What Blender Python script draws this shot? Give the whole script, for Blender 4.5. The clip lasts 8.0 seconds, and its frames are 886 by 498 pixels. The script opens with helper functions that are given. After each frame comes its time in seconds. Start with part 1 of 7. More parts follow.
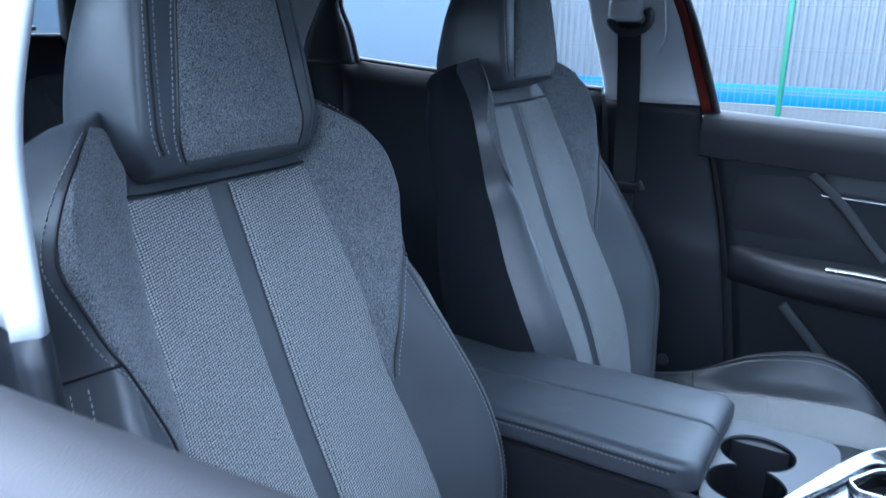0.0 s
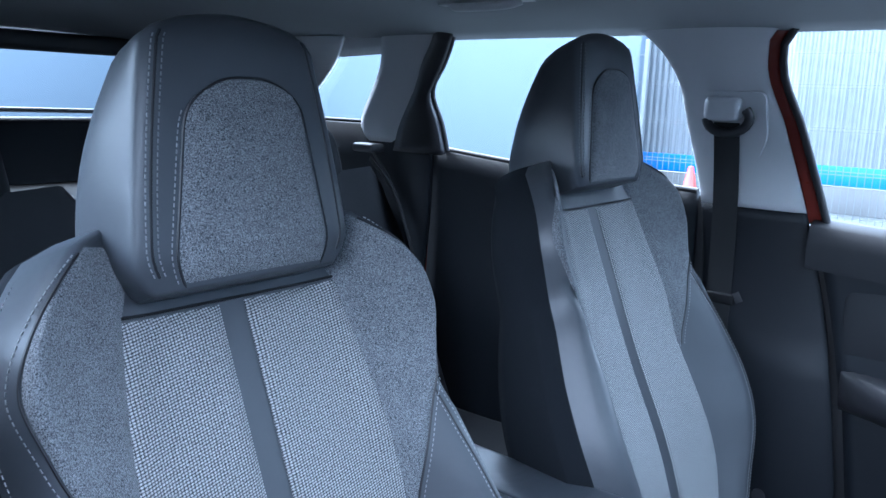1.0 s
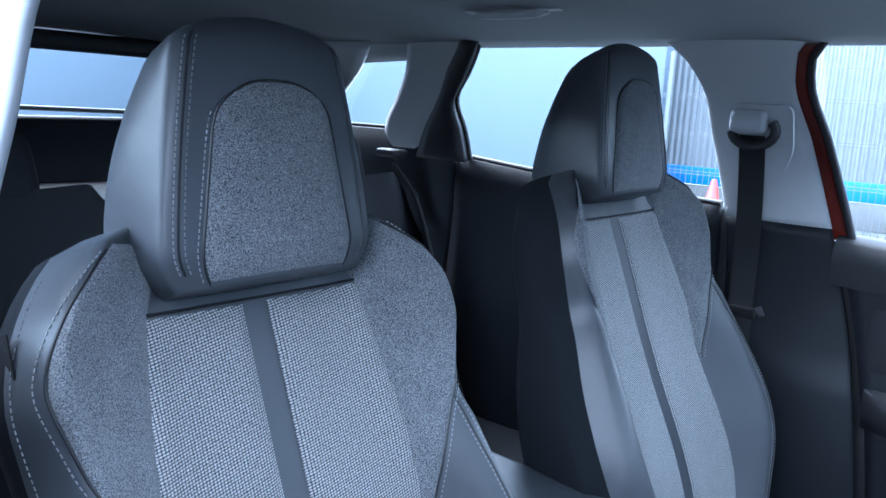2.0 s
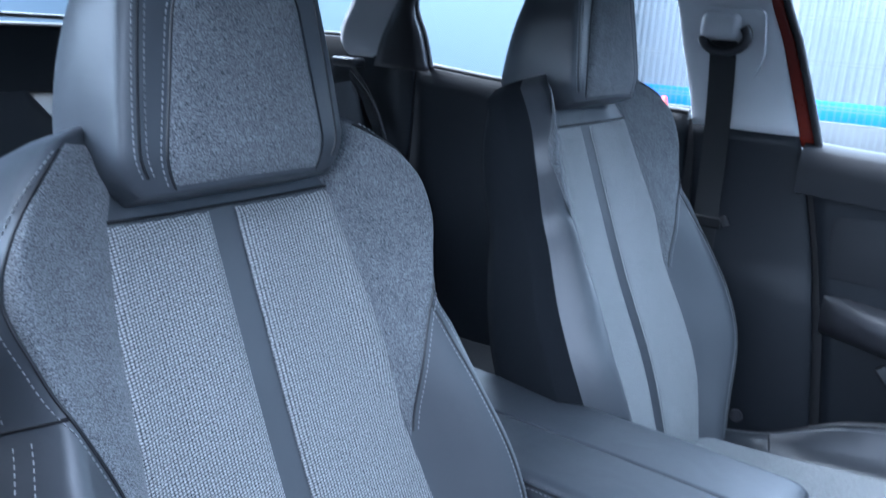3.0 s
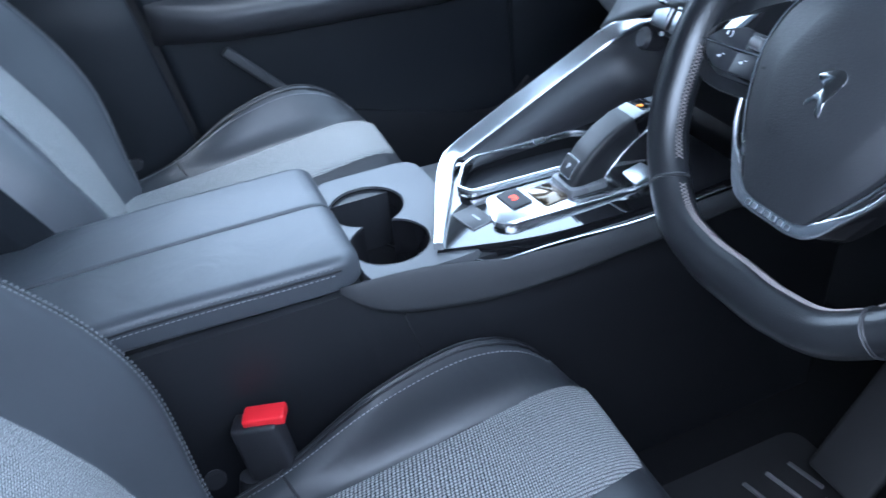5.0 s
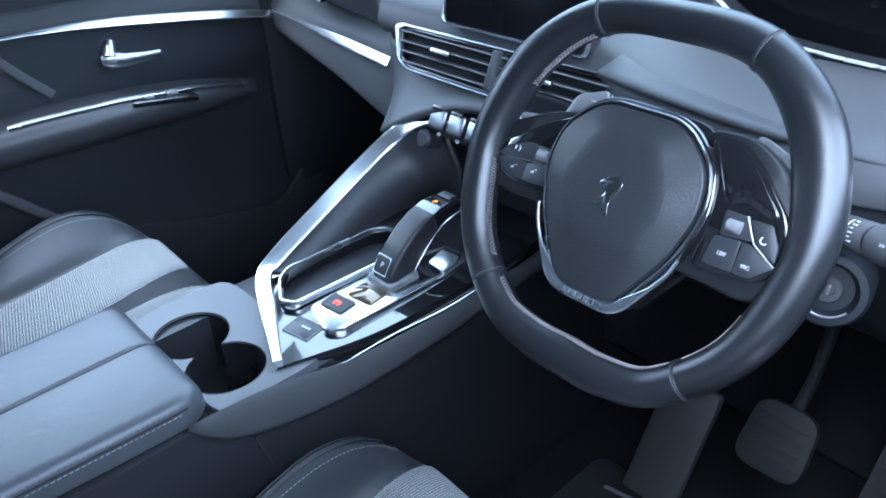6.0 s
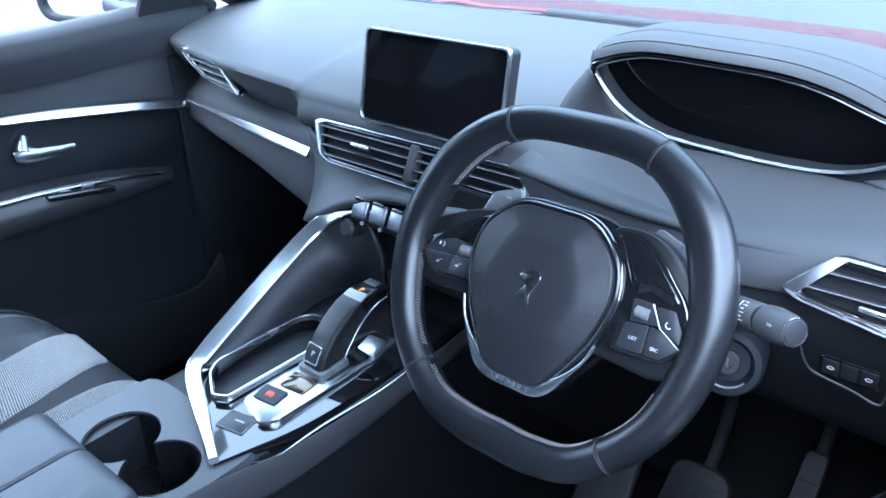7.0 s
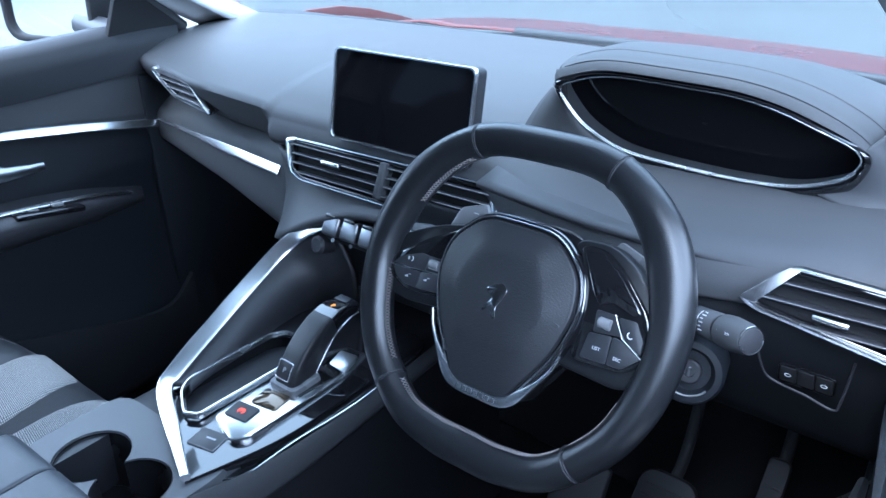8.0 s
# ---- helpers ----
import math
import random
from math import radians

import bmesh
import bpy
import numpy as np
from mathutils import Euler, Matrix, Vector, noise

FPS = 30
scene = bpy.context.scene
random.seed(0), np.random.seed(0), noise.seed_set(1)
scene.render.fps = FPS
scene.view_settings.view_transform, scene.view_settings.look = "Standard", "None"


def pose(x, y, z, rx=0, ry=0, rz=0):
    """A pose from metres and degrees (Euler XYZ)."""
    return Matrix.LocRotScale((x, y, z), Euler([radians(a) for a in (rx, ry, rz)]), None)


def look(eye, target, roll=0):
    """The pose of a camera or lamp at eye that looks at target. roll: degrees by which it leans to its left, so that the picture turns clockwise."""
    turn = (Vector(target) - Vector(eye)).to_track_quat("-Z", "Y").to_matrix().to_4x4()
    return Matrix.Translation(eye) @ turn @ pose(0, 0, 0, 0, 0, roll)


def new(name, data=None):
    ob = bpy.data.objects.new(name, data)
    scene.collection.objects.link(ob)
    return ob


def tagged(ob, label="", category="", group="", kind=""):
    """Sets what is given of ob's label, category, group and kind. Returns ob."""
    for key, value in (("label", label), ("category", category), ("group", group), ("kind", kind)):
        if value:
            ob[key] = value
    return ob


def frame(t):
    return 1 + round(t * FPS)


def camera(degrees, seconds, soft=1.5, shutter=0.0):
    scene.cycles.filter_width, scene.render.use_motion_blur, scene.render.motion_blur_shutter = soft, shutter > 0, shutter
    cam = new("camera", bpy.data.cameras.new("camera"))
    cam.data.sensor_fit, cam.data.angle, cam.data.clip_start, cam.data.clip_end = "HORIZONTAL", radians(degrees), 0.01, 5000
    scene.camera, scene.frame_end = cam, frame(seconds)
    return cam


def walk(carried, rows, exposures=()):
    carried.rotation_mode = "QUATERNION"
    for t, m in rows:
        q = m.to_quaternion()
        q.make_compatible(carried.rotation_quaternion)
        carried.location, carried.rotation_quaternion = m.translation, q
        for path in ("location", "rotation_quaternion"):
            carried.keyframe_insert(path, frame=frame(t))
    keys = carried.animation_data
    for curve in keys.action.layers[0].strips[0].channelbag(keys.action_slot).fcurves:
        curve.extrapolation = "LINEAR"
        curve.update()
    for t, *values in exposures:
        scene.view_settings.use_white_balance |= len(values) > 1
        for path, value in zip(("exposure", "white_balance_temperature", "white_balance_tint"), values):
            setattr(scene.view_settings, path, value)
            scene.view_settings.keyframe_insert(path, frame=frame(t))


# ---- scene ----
cam = camera(59.0, 8.0, shutter=0.25)
PATH = [
    (0, (0.947, 0.605, 1.294), (-0.723, -0.349, 0.747), 1.3),
    (0.5, (0.852, 0.605, 1.325), (-0.752, -0.494, 0.868), 1.6),
    (1, (0.819, 0.64, 1.337), (-0.703, -0.601, 0.958), 2.0),
    (2.5, (0.825, 0.64, 1.331), (-0.662, -0.645, 0.96), 3.3),
    (3, (0.816, 0.595, 1.31), (-0.729, -0.548, 0.757), 3.5),
    (3.5, (0.813, 0.475, 1.274), (-0.86, -0.285, 0.483), 0.8),
    (4, (0.83, 0.404, 1.276), (-0.869, 0.053, 0.28), -2.9),
    (4.5, (0.792, 0.366, 1.274), (-0.858, 0.487, 0.15), -5.4),
    (5, (0.757, 0.322, 1.279), (-0.773, 0.882, 0.119), -5.3),
    (6.5, (0.741, 0.233, 1.39), (-0.46, 1.491, 0.403), -2.4),
    (7, (0.749, 0.224, 1.403), (-0.418, 1.556, 0.473), -1.9),
    (7.5, (0.759, 0.221, 1.409), (-0.383, 1.594, 0.508), -1.7),
    (8, (0.763, 0.217, 1.408), (-0.365, 1.606, 0.515), -1.5),
]
EXPOSURES = [(0.0, 4.40, 4950, 6), (1.0, 4.95, 5100, 8), (2.5, 4.93, 5080, 8), (3.5, 4.93, 5200, 8), (5.0, 5.10, 5200, 7), (6.5, 5.06, 5000, 6), (8.0, 4.58, 4950, 6)]
walk(cam, [(t, look(eye, target, roll)) for t, eye, target, roll in PATH], EXPOSURES)

# ---- world and light ----
world = bpy.data.worlds.new("world")
scene.world = world
world.use_nodes = True
wn, wl = world.node_tree.nodes, world.node_tree.links
sky = wn.new("ShaderNodeTexSky")
sky.sky_type, sky.sun_disc = "NISHITA", False
sky.sun_elevation, sky.sun_rotation = radians(63), radians(190)
soft_sky = wn.new("ShaderNodeHueSaturation")
soft_sky.inputs["Saturation"].default_value = 0.25
wl.new(sky.outputs["Color"], soft_sky.inputs["Color"])
wl.new(soft_sky.outputs["Color"], wn["Background"].inputs["Color"])
wn["Background"].inputs["Strength"].default_value = 0.15
sun = bpy.data.lights.new("sun", "SUN")
sun.energy, sun.angle, sun.color = 0.5, radians(50), (1.0, 0.97, 0.93)
sun_ob = new("sun", sun)
sun_ob.matrix_world = look((-0.6, -3.2, 6.5), (0, 0, 0))

# ---- mesh helpers ----
ORG = {}


def root(name, at, label="", category="", group="", kind=""):
    ob = new(name)
    ob.location = at
    ob.empty_display_size = 0.05
    ORG[ob] = Vector(at)
    return tagged(ob, label, category, group, kind)


def obj(name, verts, faces, mat, parent=None, label="", smooth=True, uvs=None, th=0.0, sharp=40):
    o = ORG.get(parent, Vector((0, 0, 0)))
    me = bpy.data.meshes.new(name)
    me.from_pydata([tuple(Vector(v) - o) for v in verts], [], faces)
    me.materials.append(mat)
    if uvs is not None:
        lay = me.uv_layers.new(name="uv")
        idx = np.empty(len(me.loops), dtype=np.int32)
        me.loops.foreach_get("vertex_index", idx)
        lay.data.foreach_set("uv", np.asarray(uvs, dtype=np.float32)[idx].ravel())
    if smooth:
        me.polygons.foreach_set("use_smooth", [True] * len(me.polygons))
        me.set_sharp_from_angle(angle=radians(sharp))
    ob = new(name, me)
    ob.parent = parent
    ORG[ob] = o
    if label:
        ob["label"] = label
    if th:
        md = ob.modifiers.new("thickness", "SOLIDIFY")
        md.thickness, md.offset = th, -1
    return ob


def curve(xs, ys):
    """A smooth function through the given values."""
    xs, ys = np.array(xs, float), np.array(ys, float)
    m = np.gradient(ys, xs)

    def f(x):
        x = np.clip(x, xs[0], xs[-1])
        i = np.clip(np.searchsorted(xs, x) - 1, 0, len(xs) - 2)
        h = xs[i + 1] - xs[i]
        t = (x - xs[i]) / h
        return ((2 * t**3 - 3 * t**2 + 1) * ys[i] + (t**3 - 2 * t**2 + t) * h * m[i]
                + (-2 * t**3 + 3 * t**2) * ys[i + 1] + (t**3 - t**2) * h * m[i + 1])
    return f


def spline(pts, n=8, closed=False):
    p = [Vector(q) for q in pts]
    out, k = [], len(p)
    for i in range(k if closed else k - 1):
        a = p[(i - 1) % k] if closed or i > 0 else p[0] * 2 - p[1]
        b, c = p[i], p[(i + 1) % k]
        d = p[(i + 2) % k] if closed or i + 2 < k else p[-1] * 2 - p[-2]
        for j in range(n):
            t = j / n
            out.append(0.5 * (2 * b + (c - a) * t + (2 * a - 5 * b + 4 * c - d) * t * t + (3 * b - a - 3 * c + d) * t**3))
    if not closed:
        out.append(p[-1].copy())
    return out


def rounded(pts, r, n=5):
    """A closed outline with its corners rounded by r."""
    p, out = [Vector(q) for q in pts], []
    for i, b in enumerate(p):
        a, c = p[i - 1], p[(i + 1) % len(p)]
        ra = r[i] if isinstance(r, (list, tuple)) else r
        k = min(ra, 0.45 * (a - b).length, 0.45 * (c - b).length)
        s, e = b + (a - b).normalized() * k, b + (c - b).normalized() * k
        for j in range(n + 1):
            t = j / n
            out.append((1 - t) ** 2 * s + 2 * t * (1 - t) * b + t * t * e)
    return out


def step(a, b, x):
    t = min(1.0, max(0.0, (x - a) / (b - a)))
    return t * t * (3 - 2 * t)


def loft(name, rings, mat, parent=None, label="", closed=True, caps=True, th=0.0, sharp=40):
    n = len(rings[0])
    v = [p for r in rings for p in r]
    f = []
    for i in range(len(rings) - 1):
        for j in range(n if closed else n - 1):
            k = (j + 1) % n
            f.append((i * n + j, i * n + k, (i + 1) * n + k, (i + 1) * n + j))
    if caps and closed:
        f += [tuple(range(n))[::-1], tuple((len(rings) - 1) * n + j for j in range(n))]
    return obj(name, v, f, mat, parent, label, th=th, sharp=sharp)


def sheet(name, fn, us, vs, mat, parent=None, label="", th=0.003, uv=None, sharp=60):
    """A surface fn(u, v) over the given steps."""
    us = np.linspace(0, 1, us) if isinstance(us, int) else us
    vs = np.linspace(0, 1, vs) if isinstance(vs, int) else vs
    v = [fn(a, b) for b in vs for a in us]
    n = len(us)
    f = [(j * n + i, j * n + i + 1, (j + 1) * n + i + 1, (j + 1) * n + i) for j in range(len(vs) - 1) for i in range(n - 1)]
    uvs = [uv(a, b) for b in vs for a in us] if uv else None
    return obj(name, v, f, mat, parent, label, uvs=uvs, th=th, sharp=sharp)


def frames_along(pts, closed):
    p = [Vector(q) for q in pts]
    n = len(p)
    tan = [((p[(i + 1) % n] if closed or i < n - 1 else p[i]) - (p[i - 1] if closed or i > 0 else p[i])).normalized() for i in range(n)]
    ref = Vector((0, 0, 1)) if abs(tan[0].z) < 0.9 else Vector((1, 0, 0))
    x = (ref - tan[0] * ref.dot(tan[0])).normalized()
    out = []
    for t in tan:
        x = (x - t * x.dot(t)).normalized()
        out.append((x, t.cross(x)))
    return p, out


def tube(name, pts, r, mat, parent=None, label="", closed=False, seg=10, flat=1.0):
    p, fr = frames_along(pts, closed)
    rs = r if isinstance(r, (list, tuple)) else [r] * len(p)
    rings = [[q + (x * math.cos(2 * math.pi * k / seg) + y * flat * math.sin(2 * math.pi * k / seg)) * s for k in range(seg)]
             for q, (x, y), s in zip(p, fr, rs)]
    if closed:
        rings.append(rings[0])
    return loft(name, rings, mat, parent, label, caps=not closed, sharp=50)


def ribbon(name, pts, sides, normals, width, thick, mat, parent=None, label=""):
    """A bar of rectangular section with rounded edges along pts."""
    rings = []
    sect = rounded([(-0.5, -0.5, 0), (0.5, -0.5, 0), (0.5, 0.5, 0), (-0.5, 0.5, 0)], 0.22, 3)
    for i, q in enumerate(pts):
        w = width[i] if isinstance(width, (list, tuple)) else width
        s, nn = Vector(sides[i]).normalized(), Vector(normals[i]).normalized()
        rings.append([Vector(q) + s * c.x * w + nn * c.y * thick for c in sect])
    return loft(name, rings, mat, parent, label)


def rbox(name, size, at, bevel, mat, parent=None, label="", rot=(0, 0, 0), seg=3):
    bm = bmesh.new()
    bmesh.ops.create_cube(bm, size=1.0)
    bmesh.ops.scale(bm, vec=size, verts=bm.verts)
    bmesh.ops.bevel(bm, geom=bm.edges[:], offset=bevel, segments=seg, affect="EDGES", profile=0.5)
    m = pose(*at, *rot)
    bm.verts.index_update()
    v = [m @ w.co for w in bm.verts]
    f = [tuple(w.index for w in fc.verts) for fc in bm.faces]
    bm.free()
    return obj(name, v, f, mat, parent, label, sharp=45)


def plate(name, outline, m, depth, mat, parent=None, label="", bevel=0.0, dome=0.0):
    """A flat outline (x, y) laid in the frame m and given depth along its +z, with a rounded front edge."""
    o = [Vector((q[0], q[1], 0)) for q in outline]
    c = sum(o, Vector()) / len(o)

    def inset(d, z):
        return [m @ Vector((q.x + (c - q).normalized().x * d, q.y + (c - q).normalized().y * d, z)) for q in o]
    rings = [inset(0, 0), inset(0, depth - bevel)]
    if bevel:
        rings += [inset(bevel * 0.3, depth - bevel * 0.3), inset(bevel, depth)]
    if dome:
        for k in (0.75, 0.5, 0.25, 0.02):
            rings.append([m @ (c + (q - c) * k + Vector((0, 0, depth + dome * (1 - k * k)))) for q in o])
    return loft(name, rings, mat, parent, label, sharp=35)


def ring(name, outer, inner, m, depth, mat, parent=None, label="", bevel=0.002):
    """A frame between two outlines of the same number of points, with depth along +z of m."""
    o, q = [Vector((*a[:2], 0)) for a in outer], [Vector((*a[:2], 0)) for a in inner]

    def at(a, b, k, z):
        return [m @ (s + (t - s) * k + Vector((0, 0, z))) for s, t in zip(a, b)]
    rings = [at(o, q, 0, 0), at(o, q, 0, depth - bevel), at(o, q, 0.2, depth), at(o, q, 0.8, depth), at(o, q, 1, depth - bevel), at(o, q, 1, 0)]
    return loft(name, rings + [rings[0]], mat, parent, label, caps=False, sharp=50)


def inset_poly(o, d):
    """A closed outline moved inward by d at each point."""
    n, out = len(o), []
    area = sum(o[i - 1][0] * o[i][1] - o[i][0] * o[i - 1][1] for i in range(n))
    sgn = 1 if area > 0 else -1
    for i in range(n):
        a, b = o[i - 1], o[(i + 1) % n]
        t = Vector((b[0] - a[0], b[1] - a[1])).normalized()
        k = d[i] if isinstance(d, (list, tuple)) else d
        out.append((o[i][0] - sgn * t.y * k, o[i][1] + sgn * t.x * k))
    return out


def radial_poly(o, n):
    """The outline round the origin met by n rays."""
    out = []
    for k in range(n):
        d, far = Vector((math.cos(2 * math.pi * k / n), math.sin(2 * math.pi * k / n))), 0.0
        for a, b in zip(o, o[1:] + o[:1]):
            e = Vector((b[0] - a[0], b[1] - a[1]))
            den = d.x * e.y - d.y * e.x
            if abs(den) > 1e-9:
                s, q = (a[0] * e.y - a[1] * e.x) / den, (a[0] * d.y - a[1] * d.x) / den
                if s > 0 and -1e-6 <= q <= 1 + 1e-6:
                    far = max(far, s)
        out.append((d.x * far, d.y * far))
    return out


def lathe(name, prof, m, mat, parent=None, label="", seg=32, sx=1.0):
    rings = [[m @ Vector((r * sx * math.cos(2 * math.pi * k / seg), r * math.sin(2 * math.pi * k / seg), z)) for k in range(seg)] for r, z in prof]
    return loft(name, rings, mat, parent, label, sharp=35)


def stitch(name, pts, up, mat, parent, pitch=0.0058, length=0.0038, w=0.00065, lift=0.0004):
    """Short threads along a seam."""
    p = [Vector(q) for q in pts]
    d = [0.0]
    for a, b in zip(p, p[1:]):
        d.append(d[-1] + (b - a).length)

    def at(s):
        i = min(max(int(np.searchsorted(d, s)) - 1, 0), len(p) - 2)
        return p[i].lerp(p[i + 1], (s - d[i]) / max(1e-6, d[i + 1] - d[i]))
    v, f, s = [], [], 0.0
    while s + length < d[-1]:
        a, b = at(s), at(s + length)
        t = (b - a).normalized()
        u = Vector(up)
        u = (u - t * u.dot(t)).normalized()
        sd = t.cross(u) * w
        i = len(v)
        v += [a - sd, a + sd, b + sd, b - sd, a + (b - a) * 0.2 + u * (lift + w), b - (b - a) * 0.2 + u * (lift + w)]
        f += [(i, i + 1, i + 4), (i + 1, i + 2, i + 5, i + 4), (i + 2, i + 3, i + 5), (i + 3, i, i + 4, i + 5)]
        s += pitch
    ob = obj(name, v, f, mat, parent, "pale thread stitching")
    return tagged(ob, kind="stuff")


def braid(name, rows, r, mat, parent):
    """Crossed threads laced over a seam between three lines."""
    for k in (0, 2):
        tube(name, [rows[(0, 1, 2, 1)[(i + k) % 4]][i] for i in range(len(rows[0]))], r, mat, parent, "pale laced thread", seg=4)


def text(name, words, size, m, mat, parent, depth=0.0004):
    cu = bpy.data.curves.new(name, "FONT")
    cu.body, cu.size, cu.extrude, cu.align_x, cu.align_y = words, size, depth, "CENTER", "CENTER"
    tmp = new(name, cu)
    me = bpy.data.meshes.new_from_object(tmp.evaluated_get(bpy.context.evaluated_depsgraph_get()))
    bpy.data.objects.remove(tmp)
    v = [m @ w.co for w in me.vertices]
    f = [tuple(q.vertices) for q in me.polygons]
    return obj(name, v, f, mat, parent, smooth=False)


def frame_of(o, x, y):
    """A matrix with its origin at o, its x and y as given, z their cross product."""
    x = Vector(x).normalized()
    y = Vector(y)
    y = (y - x * y.dot(x)).normalized()
    z = x.cross(y)
    return Matrix(((x.x, y.x, z.x, o[0]), (x.y, y.y, z.y, o[1]), (x.z, y.z, z.z, o[2]), (0, 0, 0, 1)))


# ---- materials ----
def material(name, base, rough=0.5, metal=0.0, grain=900.0, bump=0.15, var=0.15, blot=6.0, coat=0.0, spec=0.5, rvar=0.08, crease=0.0):
    mt = bpy.data.materials.new(name)
    mt.use_nodes = True
    n, l = mt.node_tree.nodes, mt.node_tree.links
    b = n["Principled BSDF"]
    tc = n.new("ShaderNodeTexCoord")
    big, fine = n.new("ShaderNodeTexNoise"), n.new("ShaderNodeTexNoise")
    big.inputs["Scale"].default_value, big.inputs["Detail"].default_value = blot, 5
    fine.inputs["Scale"].default_value, fine.inputs["Detail"].default_value = grain, 3
    l.new(tc.outputs["Object"], big.inputs["Vector"]), l.new(tc.outputs["Object"], fine.inputs["Vector"])
    mx = n.new("ShaderNodeMix")
    mx.data_type = "RGBA"
    mx.inputs["A"].default_value = (*[c * (1 - var) for c in base], 1)
    mx.inputs["B"].default_value = (*[min(1, c * (1 + var)) for c in base], 1)
    ad = n.new("ShaderNodeMath")
    ad.operation = "MULTIPLY_ADD"
    ad.inputs[1].default_value, ad.inputs[2].default_value = 0.4, 0.3
    l.new(fine.outputs["Fac"], ad.inputs[0])
    av = n.new("ShaderNodeMath")
    av.operation = "MULTIPLY"
    l.new(ad.outputs[0], av.inputs[0])
    l.new(big.outputs["Fac"], av.inputs[1])
    dbl = n.new("ShaderNodeMath")
    dbl.operation = "MULTIPLY"
    dbl.inputs[1].default_value = 2.0
    l.new(av.outputs[0], dbl.inputs[0])
    l.new(dbl.outputs[0], mx.inputs["Factor"])
    l.new(mx.outputs["Result"], b.inputs["Base Color"])
    mr = n.new("ShaderNodeMapRange")
    mr.inputs["To Min"].default_value, mr.inputs["To Max"].default_value = max(0.02, rough - rvar), min(1, rough + rvar)
    l.new(big.outputs["Fac"], mr.inputs["Value"])
    l.new(mr.outputs["Result"], b.inputs["Roughness"])
    if bump:
        bp = n.new("ShaderNodeBump")
        bp.inputs["Strength"].default_value, bp.inputs["Distance"].default_value = bump, 0.0006
        l.new(fine.outputs["Fac"], bp.inputs["Height"])
        l.new(bp.outputs["Normal"], b.inputs["Normal"])
        if crease:
            fold, fb = n.new("ShaderNodeTexNoise"), n.new("ShaderNodeBump")
            fold.inputs["Scale"].default_value, fold.inputs["Detail"].default_value, fold.inputs["Distortion"].default_value = 14.0, 3, 0.8
            fb.inputs["Strength"].default_value, fb.inputs["Distance"].default_value = crease, 0.004
            l.new(tc.outputs["Object"], fold.inputs["Vector"]), l.new(fold.outputs["Fac"], fb.inputs["Height"])
            l.new(fb.outputs["Normal"], bp.inputs["Normal"])
    b.inputs["Metallic"].default_value = metal
    b.inputs["Coat Weight"].default_value = coat
    b.inputs["Coat Roughness"].default_value = 0.03
    b.inputs["Specular IOR Level"].default_value = spec
    return mt


def woven(name, dark, light, pu, pv):
    """Basket weave of pale and dark yarn, pitch pu by pv metres."""
    mt = bpy.data.materials.new(name)
    mt.use_nodes = True
    n, l = mt.node_tree.nodes, mt.node_tree.links
    b = n["Principled BSDF"]
    uv = n.new("ShaderNodeUVMap")
    sp = n.new("ShaderNodeSeparateXYZ")
    wob = n.new("ShaderNodeTexNoise")
    wob.inputs["Scale"].default_value, wob.inputs["Detail"].default_value = 200.0, 2
    l.new(uv.outputs["UV"], wob.inputs["Vector"])
    l.new(uv.outputs["UV"], sp.inputs["Vector"])

    def op(kind, a, c=None, e=None):
        m = n.new("ShaderNodeMath")
        m.operation = kind
        for i, q in enumerate((a, c, e)):
            if q is None:
                continue
            if isinstance(q, (int, float)):
                m.inputs[i].default_value = q
            else:
                l.new(q, m.inputs[i])
        return m.outputs[0]
    su = op("ABSOLUTE", op("SINE", op("MULTIPLY_ADD", wob.outputs["Fac"], 1.2, op("MULTIPLY", sp.outputs["X"], math.pi / pu))))
    sv = op("ABSOLUTE", op("SINE", op("MULTIPLY_ADD", wob.outputs["Fac"], 1.2, op("MULTIPLY", op("MULTIPLY_ADD", sp.outputs["X"], 0.18, sp.outputs["Y"]), math.pi / pv))))
    pr = op("MULTIPLY", op("POWER", su, 0.4), op("POWER", sv, 0.65))
    yarn = n.new("ShaderNodeTexNoise")
    yarn.inputs["Scale"].default_value, yarn.inputs["Detail"].default_value = 900.0, 3
    l.new(uv.outputs["UV"], yarn.inputs["Vector"])
    fleck = n.new("ShaderNodeTexNoise")
    fleck.inputs["Scale"].default_value, fleck.inputs["Detail"].default_value = 420.0, 3
    l.new(uv.outputs["UV"], fleck.inputs["Vector"])
    fac = op("MULTIPLY_ADD", fleck.outputs["Fac"], 0.80, op("MULTIPLY_ADD", yarn.outputs["Fac"], 0.75, op("MULTIPLY_ADD", pr, 0.80, -0.80)))
    rp = n.new("ShaderNodeValToRGB")
    rp.color_ramp.elements[0].position, rp.color_ramp.elements[1].position = 0.2, 0.85
    rp.color_ramp.elements[0].color, rp.color_ramp.elements[1].color = (*dark, 1), (*light, 1)
    l.new(fac, rp.inputs["Fac"])
    l.new(rp.outputs["Color"], b.inputs["Base Color"])
    b.inputs["Roughness"].default_value = 0.9
    b.inputs["Specular IOR Level"].default_value = 0.15
    b.inputs["Sheen Weight"].default_value = 0.15
    bp = n.new("ShaderNodeBump")
    bp.inputs["Strength"].default_value, bp.inputs["Distance"].default_value = 0.6, 0.0012
    l.new(fac, bp.inputs["Height"])
    l.new(bp.outputs["Normal"], b.inputs["Normal"])
    return mt


